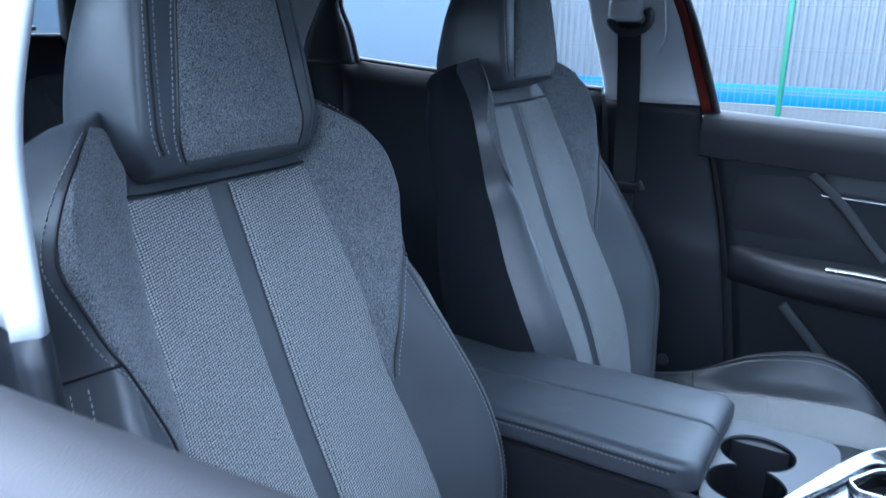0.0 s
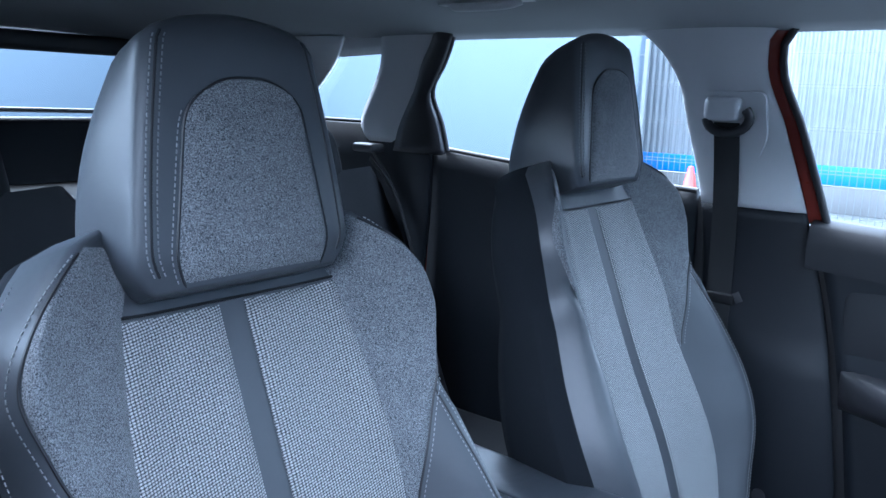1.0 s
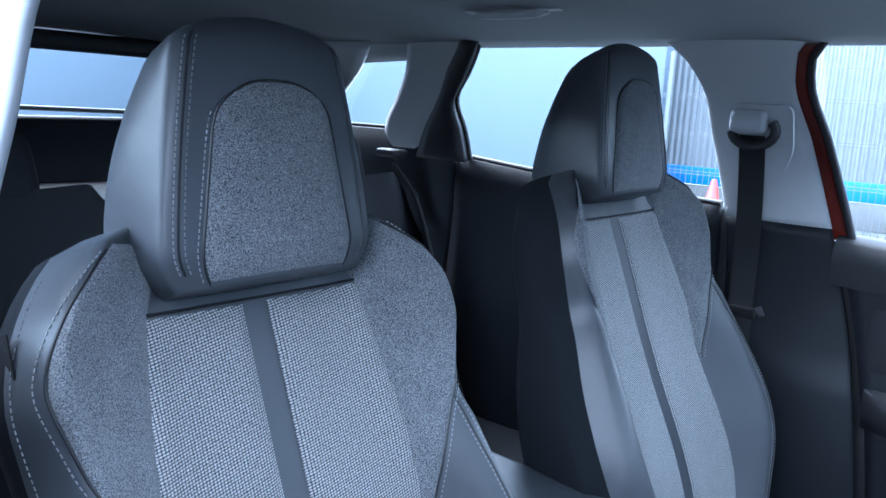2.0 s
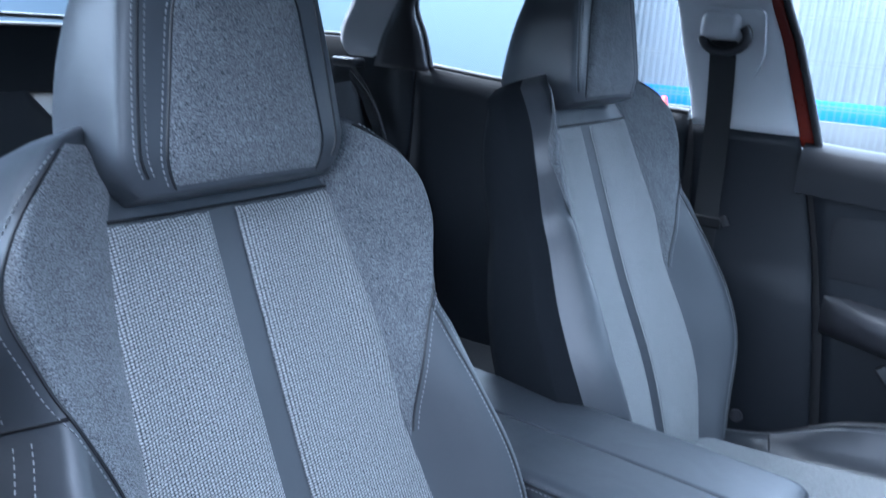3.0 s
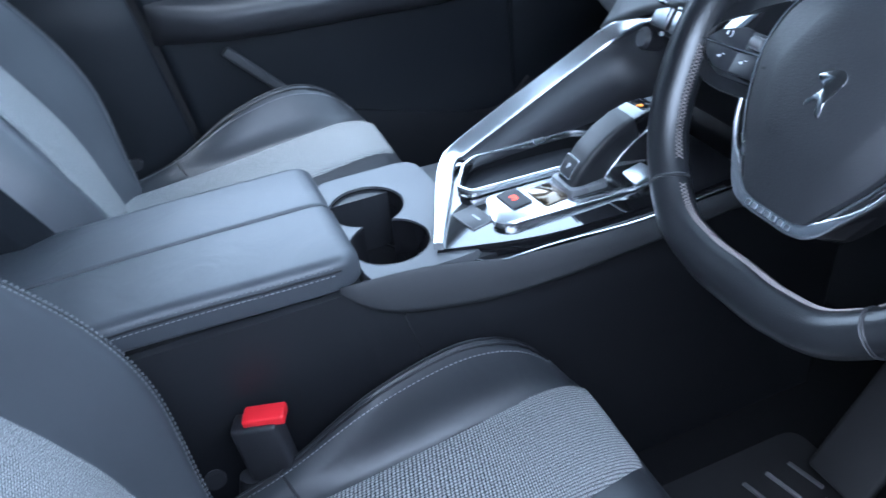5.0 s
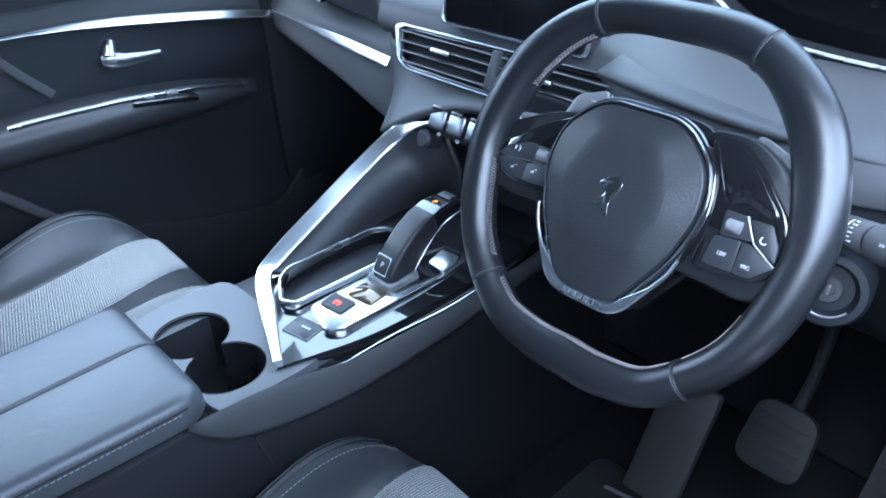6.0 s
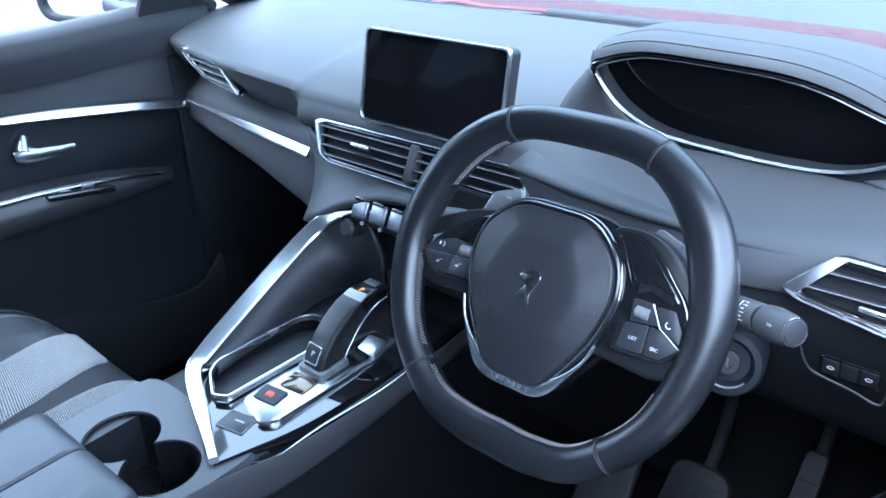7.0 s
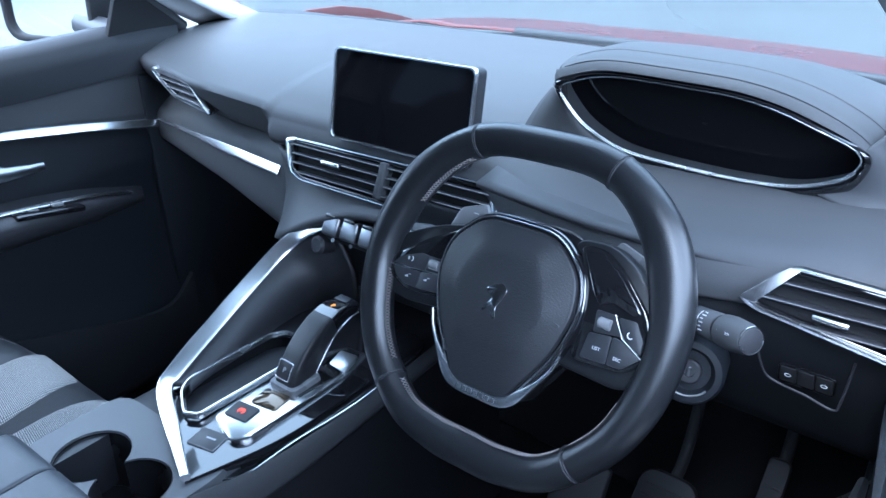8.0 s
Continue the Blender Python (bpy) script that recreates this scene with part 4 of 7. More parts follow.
RIM_LEATHER = material("wheel_leather", (0.0085, 0.009, 0.0105), 0.31, grain=900, bump=0.35, var=0.15, spec=0.45)
BRAID = material("grey_thread", (0.15, 0.133, 0.13), 0.7, bump=0)
KEY_BLACK = material("satin_black_keys", (0.017, 0.018, 0.021), 0.42, grain=1500, bump=0.1, spec=0.4)


def steering_wheel():
    ob = root("steering_wheel", WC, "black leather steering wheel with chrome-edged hub", "steering wheel")
    path = spline([(0, 0.149, 0), (0.075, 0.141, 0), (0.132, 0.098, 0), (0.157, 0.03, 0), (0.155, -0.03, 0), (0.133, -0.088, 0), (0.085, -0.136, 0), (0.04, -0.149, 0), (0, -0.150, 0),
                   (-0.04, -0.149, 0), (-0.085, -0.136, 0), (-0.133, -0.088, 0), (-0.155, -0.03, 0), (-0.157, 0.03, 0), (-0.132, 0.098, 0), (-0.075, 0.141, 0)], 9, True)
    n = len(path)
    rings, ang = [], [math.degrees(math.atan2(q.y, q.x)) for q in path]
    for i, q in enumerate(path):
        t = (path[(i + 1) % n] - path[i - 1]).normalized()
        o = Vector((t.y, -t.x, 0))
        thumb = math.exp(-((abs(ang[i]) - 35) / 20) ** 2) if ang[i] > 0 and abs(ang[i]) < 90 else math.exp(-((abs(ang[i]) - 145) / 20) ** 2) if ang[i] > 90 else 0.0
        grip = 1.0 + 0.12 * math.exp(-((abs(ang[i]) - 12) / 18) ** 2) + 0.12 * math.exp(-((abs(ang[i]) - 168) / 18) ** 2) + 0.16 * math.exp(-((ang[i] + 90) / 26) ** 2)
        row = []
        for k in range(18):
            c, s = math.cos(k * math.pi / 9), math.sin(k * math.pi / 9)
            row.append(WM @ (q + o * 0.0163 * grip * c * (1 + (0.42 * thumb if c > 0 else 0)) + Vector((0, 0, 0.0178 * s))))
        rings.append(row)
    loft("rim", rings + [rings[0]], RIM_LEATHER, ob, "black leather rim", caps=False, sharp=80)
    for a in (62, 118, -47, -133):
        i = min(range(n), key=lambda j: abs(ang[j] - a))
        c = sum(rings[i], Vector()) / 18
        tube("rim_seam", [c + (q - c) * 1.010 for q in rings[i]], 0.0009, LEATHER_DARK, ob, "stitched joint in the leather", closed=True, seg=6)
        tube("rim_seam", [c + (q - c) * 1.004 + (rings[(i + 1) % n][0] - rings[i][0]).normalized() * 0.0022 for q in rings[i]], 0.0007, SOFT, ob, closed=True, seg=6)
    for lo, hi in ((-131, -49), (-178, -136), (120, 152), (-46, -20)):
        idx = [i for i in range(n) if lo < ang[i] < hi]
        mids = {i: sum(rings[i], Vector()) / 18 for i in idx}
        rows = [spline([mids[i] + (rings[i][0].lerp(rings[i][1], k) - mids[i]) * 1.02 for i in idx], 4) for k in (0.15, 0.7, 1.25)]
        braid("stitching", rows, 0.00052, BRAID, ob)
    # hub
    hub = rounded([(-0.042, 0.079), (0.042, 0.079), (0.076, 0.047), (0.083, 0.010), (0.070, -0.036), (0.036, -0.090), (0.022, -0.096), (-0.022, -0.096), (-0.036, -0.090), (-0.070, -0.036), (-0.083, 0.010), (-0.076, 0.047)],
                  [0.022, 0.022, 0.02, 0.02, 0.02, 0.01, 0.01, 0.01, 0.01, 0.02, 0.02, 0.02])
    ho = [(q.x, q.y) for q in hub]
    plate("hub_back", ho, WM @ Matrix.Translation((0, 0, -0.035)), 0.043, PIANO, ob, "gloss black hub shell", bevel=0.004)
    ring("hub_ring", inset_poly(ho, 0.0032), inset_poly(ho, 0.0052), WM @ Matrix.Translation((0, 0, 0.006)), 0.0052, CHROME, ob, "thin chrome ring", bevel=0.0008)
    co = inset_poly(ho, 0.0075)
    cap = plate("hub_cap", co, WM @ Matrix.Translation((0, 0, 0.004)), 0.010, HUB, ob, "grained black hub cover", bevel=0.003)
    facet = [(q.x, q.y) for q in rounded([(-0.030, 0.052), (0.030, 0.052), (0.050, 0.004), (0.034, -0.040), (-0.034, -0.040), (-0.050, 0.004)], 0.012)]
    rows = []
    for k, z in ((0.0, 0.0138), (0.5, 0.0175), (0.93, 0.0205), (1.0, 0.0210)):
        rows.append([WM @ Vector((a[0] + (b[0] - a[0]) * k, a[1] + (b[1] - a[1]) * k, z)) for a, b in zip(radial_poly(inset_poly(co, 0.003), 96), radial_poly(facet, 96))])
    for k in (0.8, 0.5, 0.2, 0.02):
        rows.append([WM @ Vector((b[0] * k, b[1] * k, 0.0210 + 0.002 * (1 - k * k))) for b in radial_poly(facet, 96)])
    loft("hub_pad", rows, HUB, cap, "grained raised hub pad", caps=False, sharp=60)
    # broad chrome bow under the hub
    bow = spline([(-0.0725, -0.030, 0), (-0.066, -0.048, 0), (-0.050, -0.072, 0), (-0.036, -0.0895, 0), (-0.022, -0.0950, 0), (0.0, -0.0955, 0), (0.022, -0.0950, 0), (0.036, -0.0895, 0), (0.050, -0.072, 0), (0.066, -0.048, 0), (0.0725, -0.030, 0)], 5)
    sides, wid = [], []
    for i, q in enumerate(bow):
        t = (bow[min(i + 1, len(bow) - 1)] - bow[max(i - 1, 0)]).normalized()
        sides.append(WM.to_3x3() @ Vector((-t.y, t.x, 0)))
        wid.append(0.0030 + 0.0075 * step(-0.055, -0.091, q.y))
    bar = ribbon("hub_bow", [WM @ Vector((q.x, q.y + 0.5 * (w - 0.003), 0.0100)) for q, w in zip(bow, wid)], sides, [WN] * len(bow), wid, 0.0042, CHROME, ob, "satin chrome bow under the hub")
    for i in range(7):
        plate("bar_mark", [(-0.0019, -0.0020), (0.0019, -0.0020), (0.0019, 0.0020), (-0.0019, 0.0020)], WM @ Matrix.Translation((-0.0195 + 0.0065 * i, -0.0917, 0.0119)), 0.0006, STEEL, bar, "raised metal mark")
    bm0 = WM @ Matrix.Translation((0, 0.0, 0.0215))
    plate("badge", [(q.x, q.y) for q in spline([(0.004, 0.020, 0), (0.012, 0.014, 0), (0.009, 0.002, 0), (0.004, -0.008, 0), (0.006, -0.02, 0), (0.0, -0.019, 0), (-0.004, -0.008, 0), (-0.012, -0.016, 0), (-0.013, -0.011, 0), (-0.004, 0.002, 0), (-0.013, 0.008, 0), (-0.011, 0.013, 0)], 4, True)], bm0 @ Matrix.Scale(0.84, 4), 0.0022, DARK_CHROME, cap, "plain dark chrome badge", bevel=0.001)
    for x, r in ((-0.058, 8), (0.060, -12)):
        plate("hub_mark", [(-0.006, -0.0010), (0.006, -0.0010), (0.006, 0.0010), (-0.006, 0.0010)], WM @ Matrix.Translation((x, -0.003, 0.0155)) @ pose(0, 0, 0, 0, 0, r), 0.0012, SOFT, cap)
    # spokes with their switches
    left = dict(cover=[(-0.050, 0.062), (-0.100, 0.050), (-0.148, 0.028), (-0.158, -0.004), (-0.152, -0.030), (-0.120, -0.036), (-0.055, -0.030)],
                gloss=[(-0.056, 0.058), (-0.100, 0.0365), (-0.138, 0.0115), (-0.1475, -0.0045), (-0.138, -0.0165), (-0.114, -0.0245), (-0.064, -0.0205)],
                keys=[[(-0.138, -0.0010), (-0.128, 0.0085), (-0.106, 0.0170), (-0.097, 0.0165), (-0.098, 0.0010)], [(-0.0955, 0.0165), (-0.0785, 0.0165), (-0.0775, 0.0035), (-0.0965, 0.0015)],
                      [(-0.138, -0.0040), (-0.103, -0.0020), (-0.104, -0.0185), (-0.120, -0.0180), (-0.131, -0.0125)], [(-0.1015, -0.0018), (-0.0765, 0.0010), (-0.0760, -0.0160), (-0.1020, -0.0185)]],
                line=[(-0.141, -0.0026), (-0.112, -0.0006), (-0.078, 0.0022)], roller=(-0.087, 0.0095))
    right = dict(cover=[(0.050, 0.075), (0.086, 0.078), (0.112, 0.066), (0.146, 0.036), (0.158, 0.004), (0.150, -0.030), (0.125, -0.044), (0.055, -0.040)],
                 gloss=[(0.060, 0.072), (0.084, 0.0725), (0.106, 0.058), (0.136, 0.0285), (0.1455, 0.0105), (0.1445, -0.0125), (0.129, -0.0262), (0.112, -0.0275), (0.078, -0.0300)],
                 keys=[[(0.092, 0.0200), (0.109, 0.0200), (0.119, 0.0045), (0.094, 0.0010)], [(0.1135, 0.0190), (0.129, 0.0200), (0.1385, 0.0060), (0.1395, -0.0050), (0.1235, 0.0020)],
                       [(0.0905, -0.0015), (0.1105, 0.0010), (0.1115, -0.0225), (0.088, -0.0235)], [(0.113, 0.0012), (0.122, 0.0000), (0.1395, -0.0095), (0.126, -0.0220), (0.1135, -0.0225)]],
                 line=[(0.110, 0.0210), (0.1215, 0.0030), (0.1420, -0.0085)], roller=(0.1025, 0.0105))
    for s, d in ((-1, left), (1, right)):
        plate("spoke_cover", [(q.x, q.y) for q in rounded(d["cover"], 0.012)], WM @ Matrix.Translation((0, 0, -0.020)), 0.018, RIM_LEATHER, ob, "black leather spoke cover", bevel=0.005)
        go = [(q.x, q.y) for q in rounded(d["gloss"], 0.009)]
        spoke = plate("spoke", go, WM @ Matrix.Translation((0, 0, -0.010)), 0.014, PIANO, ob, "gloss black switch surround", bevel=0.0025)
        for key in d["keys"]:
            mid = sum((Vector(q) for q in key), Vector((0, 0))) / len(key)
            plate("switch_key", [(mid.x + (q.x - mid.x) * 1.05, mid.y + (q.y - mid.y) * 1.05) for q in rounded(key, 0.0022)], WM @ Matrix.Translation((0, 0, 0.0035)), 0.0022, KEY_BLACK, spoke, "dark grey switch key", bevel=0.0004)
        tube("switch_edge", [WM @ Vector((*q, 0.0070)) for q in d["line"]], 0.0007, CHROME, spoke, "thin chrome edge", seg=6)
        rx, ry = d["roller"]
        tube("roller", [WM @ Vector((rx + e, ry, 0.0052)) for e in (-0.0062, -0.0055, 0.0055, 0.0062)], [0.0040, 0.0050, 0.0050, 0.0040], SLAT, spoke, "ridged metal roller", seg=18)
        if s > 0:
            text("lettering", "LIST", 0.0042, WM @ Matrix.Translation((0.1010, -0.0125, 0.0068)), MARK, spoke, 0.0002)
            text("lettering", "SRC", 0.0042, WM @ Matrix.Translation((0.1215, -0.0155, 0.0068)), MARK, spoke, 0.0002)
            tube("switch_mark", [WM @ Vector((0.1275 + 0.0028 * math.cos(a), 0.0080 + 0.0028 * math.sin(a), 0.0068)) for a in np.linspace(2.2, 5.6, 7)], 0.0006, MARK, spoke, seg=5)
            gp = [(q.x, q.y) for q in rounded([(0.066, 0.066), (0.083, 0.0685), (0.103, 0.055), (0.1315, 0.0275), (0.126, 0.024), (0.104, 0.030), (0.092, 0.024), (0.084, 0.034)], 0.003)]
            plate("gloss_panel", gp, WM @ Matrix.Translation((0, 0, 0.0038)), 0.0022, PIANO, spoke, "gloss black facet", bevel=0.0008)
        else:
            for x, y in ((-0.116, -0.0092), (-0.092, -0.0072)):
                plate("switch_mark", [(-0.003, -0.0016), (0.0005, -0.0016), (0.0005, 0.001), (-0.003, -0.0006)], WM @ Matrix.Translation((x, y, 0.0066)), 0.0003, MARK, spoke)
                tube("switch_mark", [WM @ Vector((x + e, y + 0.002, 0.0068)) for e in (0.0012, 0.0038)], 0.00035, MARK, spoke, seg=5)
            tube("switch_mark", [WM @ Vector((-0.1165 + 0.0026 * math.cos(a), 0.0085 + 0.0026 * math.sin(a), 0.0068)) for a in np.linspace(-1.2, 1.2, 6)], 0.0005, MARK, spoke, seg=5)
            tube("switch_mark", [WM @ Vector((-0.1195, 0.0085 + e, 0.0068)) for e in (-0.0016, 0.0016)], 0.0008, MARK, spoke, seg=5)
    for s in (-1, 1):
        pd = [(q.x, q.y) for q in rounded([(s * 0.120, 0.036), (s * 0.107, 0.071), (s * 0.076, 0.082), (s * 0.069, 0.066), (s * 0.092, 0.058), (s * 0.098, 0.030)], 0.005)]
        pdl = plate("shift_paddle", pd, WM @ Matrix.Translation((0, 0, -0.048)), 0.005, SLAT, ob, "satin grey shift paddle", bevel=0.0015)
        tube("paddle_mark", [WM @ Vector((s * 0.086 + e, 0.069, -0.0428)) for e in (-0.003, 0.003)], 0.0006, MARK, pdl, seg=5)
    return ob


steering_wheel()


def steering_column():
    ob = root("steering_column", WC - WN * 0.15, "black steering column with stalks and key lock", "steering column")
    rings = []
    for k, (d, r) in enumerate(((0.045, 0.058), (0.06, 0.064), (0.14, 0.068), (0.24, 0.075), (0.28, 0.07))):
        rings.append([WC - WN * d + WX * r * 1.1 * math.cos(a) + WV * r * 0.85 * math.sin(a) for a in np.linspace(0, 2 * math.pi, 28, endpoint=False)])
    loft("shroud", rings, PLASTIC, ob, "black column shroud", sharp=50)
    for s, tip, d in ((1, Vector((0.613, 0.815, 1.034)), Vector((0.80, -0.53, 0.28))), (-1, Vector((0.226, 0.815, 1.028)), Vector((-0.62, -0.70, 0.30)))):
        d = d.normalized()
        at = lambda k: tip - d * k
        x = Vector((0, 0, 1)).cross(d).normalized()
        u = d.cross(x)
        st = tube("stalk", [at(0.13), at(0.075)], [0.011, 0.013], PLASTIC, ob, "black stalk")
        tube("stalk_sleeve", [at(0.078), at(0.076), at(0.044), at(0.042)], [0.0115, 0.0136, 0.0140, 0.0125], SOFT, st, "dark grey rotary sleeve", seg=28)
        tube("stalk_neck", [at(0.046), at(0.030)], 0.0112, MATTE, st, "black neck", seg=20)
        tube("stalk_barrel", [at(0.036), at(0.035), at(0.024), at(0.007), at(0.002)], [0.0125, 0.0150, 0.0157, 0.0142, 0.0124], SOFT, st, "dark grey rotary barrel", seg=28)
        tube("cap_ring", [tip + (x * math.cos(a) + u * math.sin(a)) * 0.0121 for a in np.linspace(0, 2 * math.pi, 28, endpoint=False)], 0.0006, CHROME, st, "thin bright ring", closed=True, seg=6)
        lathe("stalk_cap", [(0.0115, -0.004), (0.0115, 0.0), (0.0105, 0.0014), (0.007, 0.0022), (0, 0.0025)], frame_of(tip, x, u), PLASTIC, st, "dark grey end button", seg=28)
        face = (Vector((0.75, 0.2, 1.4)) - tip).normalized()
        up = (face - d * face.dot(d)).normalized()
        sd = d.cross(up)
        if s > 0:
            for k, a, w in ((0.014, 0.1, "<<"), (0.027, 0.2, "0"), (0.027, -0.5, "o")):
                nn = (up * math.cos(a) + sd * math.sin(a)).normalized()
                text("stalk_mark", w, 0.0055, frame_of(at(k) + nn * 0.0151, nn.cross(d) if w == "o" else -d if w == "<<" else d, d if w == "o" else (-d if w == "<<" else d).cross(nn) * -1), MARK, st, 0.0002)
            for k in range(6):
                a = -0.75 + 0.26 * k
                nn = (up * math.cos(a) + sd * math.sin(a)).normalized()
                tube("stalk_mark", [at(0.0560) + nn * 0.0141, at(0.0528 - 0.002 * (k % 2)) + nn * 0.0141], 0.00055, MARK, st, seg=5)
            tube("stalk_mark", [at(0.0600) + (up * math.cos(a) + sd * math.sin(a)) * 0.0141 for a in np.linspace(-0.8, 0.6, 8)], 0.0004, MARK, st, seg=5)
    m = frame_of((0.552, 0.852, 0.957), (0.97, 0.22, 0), (0, 0.3, 0.95))
    lathe("lock_housing", [(0, -0.06), (0.033, -0.06), (0.034, 0.002), (0.031, 0.008), (0.025, 0.009), (0.022, 0.004), (0.020, -0.001), (0, -0.001)], m, TRIM_DARK, ob, "dark lock housing")
    lathe("lock_barrel", [(0.012, -0.004), (0.012, 0.005), (0.0105, 0.0065), (0.0055, 0.0065), (0.005, 0.004), (0, 0.004)], m, PLASTIC, ob, "dark key barrel")
    tube("lock_ring", [m @ Vector((0.0235 * math.cos(a), 0.0235 * math.sin(a), 0.0085)) for a in np.linspace(3.6, 5.6, 12)], 0.0010, SLAT, ob, "grey printed arc", seg=6)
    rbox("key_slot", (0.003, 0.003, 0.011), m @ Vector((0, 0, 0.0045)), 0.0008, STEEL, ob, "metal key slot")


steering_column()


# ---- dashboard ----
def dash_section(x, keys):
    xs = [k[0] for k in keys]
    i = max(0, min(len(xs) - 2, int(np.searchsorted(xs, x)) - 1))
    t = min(1, max(0, (x - xs[i]) / (xs[i + 1] - xs[i])))
    return [(a[0] + (b[0] - a[0]) * t, a[1] + (b[1] - a[1]) * t) for a, b in zip(keys[i][1], keys[i + 1][1])]


PAD = [(-0.715, [(1.150, 1.004), (1.112, 1.012), (1.082, 1.050), (1.094, 1.066), (1.20, 1.092), (1.42, 1.098), (1.66, 1.045)]),
       (-0.45, [(1.095, 0.994), (1.060, 1.000), (1.024, 1.050), (1.036, 1.064), (1.16, 1.092), (1.42, 1.098), (1.67, 1.045)]),
       (-0.235, [(1.075, 0.990), (1.040, 0.996), (1.004, 1.050), (1.016, 1.063), (1.15, 1.092), (1.42, 1.100), (1.68, 1.045)]),
       (-0.222, [(1.068, 0.992), (1.030, 0.998), (0.999, 1.049), (1.012, 1.062), (1.14, 1.092), (1.42, 1.100), (1.68, 1.045)]),
       (-0.205, [(0.992, 1.010), (0.984, 1.020), (0.992, 1.042), (1.012, 1.060), (1.12, 1.092), (1.42, 1.100), (1.68, 1.045)]),
       (0.22, [(0.985, 1.022), (0.976, 1.034), (0.982, 1.046), (1.000, 1.060), (1.10, 1.090), (1.42, 1.100), (1.68, 1.045)]),
       (0.30, [(0.930, 1.004), (0.930, 1.020), (0.942, 1.042), (0.980, 1.058), (1.10, 1.080), (1.42, 1.096), (1.68, 1.045)]),
       (0.50, [(0.900, 1.010), (0.902, 1.028), (0.915, 1.046), (0.955, 1.056), (1.08, 1.076), (1.42, 1.092), (1.67, 1.045)]),
       (0.715, [(0.925, 1.030), (0.928, 1.048), (0.940, 1.066), (0.975, 1.076), (1.10, 1.088), (1.42, 1.092), (1.66, 1.045)])]
LOWL = [(-0.715, [(1.150, 1.010), (1.14, 0.985), (1.105, 0.962), (1.088, 0.945), (1.086, 0.92), (1.092, 0.89), (1.15, 0.865), (1.32, 0.76), (1.5, 0.6)]),
        (-0.45, [(1.110, 1.000), (1.10, 0.985), (1.062, 0.962), (1.050, 0.946), (1.046, 0.92), (1.050, 0.865), (1.11, 0.835), (1.30, 0.75), (1.5, 0.6)]),
        (-0.235, [(1.080, 0.996), (1.06, 0.985), (1.035, 0.965), (1.024, 0.945), (1.018, 0.92), (1.014, 0.835), (1.07, 0.800), (1.25, 0.72), (1.5, 0.6)])]
LOWR = [(0.25, [(0.932, 1.008), (0.925, 0.985), (0.915, 0.95), (0.92, 0.90), (0.95, 0.85), (1.05, 0.80), (1.25, 0.75), (1.5, 0.6)]),
        (0.50, [(0.902, 1.013), (0.894, 0.992), (0.904, 0.955), (0.923, 0.905), (0.958, 0.855), (1.05, 0.80), (1.25, 0.74), (1.5, 0.6)]),
        (0.715, [(0.927, 1.033), (0.906, 1.000), (0.908, 0.955), (0.926, 0.905), (0.962, 0.850), (1.05, 0.80), (1.25, 0.74), (1.5, 0.6)])]



def profile_sheet(name, keys, x0, x1, n, mat, parent, label):
    rows = []
    for x in sorted([*np.linspace(x0, x1, n), *[e for e in np.linspace(-0.242, -0.198, 12) if x0 < e < x1]]):
        rows.append([Vector((x, q.x, q.y)) for q in spline([(a, b, 0) for a, b in dash_section(x, keys)], 5)])
    return loft(name, rows, mat, parent, label, closed=False, caps=False, th=0.008, sharp=60)


def vent(name, outline, m, slats, parent, label, thin=0.0022, ends=(0.010, 0.010), r=0.010, metal=CHROME):
    """Air vent: black well, bright frame that is broad at its ends, dark slats with a pale edge."""
    o = [(q.x, q.y) for q in rounded(outline, r)]
    x0, x1 = min(q[0] for q in o), max(q[0] for q in o)
    v = plate(name, o, m @ Matrix.Translation((0, 0, -0.024)), 0.016, MATTE, parent, label)
    inner = inset_poly(o, [thin + ends[0] * step(x0 + 0.030, x0, q[0]) + ends[1] * step(x1 - 0.030, x1, q[0]) for q in o])
    ring("frame", o, inner, m @ Matrix.Translation((0, 0, -0.004)), 0.009, metal, v, "satin chrome frame", bevel=0.001)
    ring("well_edge", inner, inset_poly(inner, 0.0045), m @ Matrix.Translation((0, 0, -0.010)), 0.011, PIANO, v, "gloss black well edge", bevel=0.001)
    ys = [q[1] for q in o]
    for k in range(slats):
        y = min(ys) + (max(ys) - min(ys)) * (k + 1) / (slats + 1)
        xs = []
        for a, b in zip(inner, inner[1:] + inner[:1]):
            if (a[1] - y) * (b[1] - y) < 0:
                xs.append(a[0] + (b[0] - a[0]) * (y - a[1]) / (b[1] - a[1]))
        if len(xs) >= 2:
            e0, e1 = min(xs) + 0.003, max(xs) - 0.003
            rings = [[m @ Vector((x, y + dy, z)) for dy, z in ((-0.0014, 0.002), (0.0, 0.004), (0.0016, 0.002), (0.0030, -0.010), (0.0010, -0.010))] for x in (e0, e1)]
            sl = loft("slat", rings, PLASTIC, v, "black slat", sharp=50)
            tube("slat_edge", [m @ Vector((x, y, 0.0042)) for x in (e0, e1)], 0.00065, SLAT, sl, "pale slat edge", seg=6)
    return v


# black trim plastic taken lower to include the shade under the dash
KNEE_SHADE = material("knee_shade_plastic", (0.006, 0.0065, 0.008), 0.62, grain=1200, bump=0.25, spec=0.12)


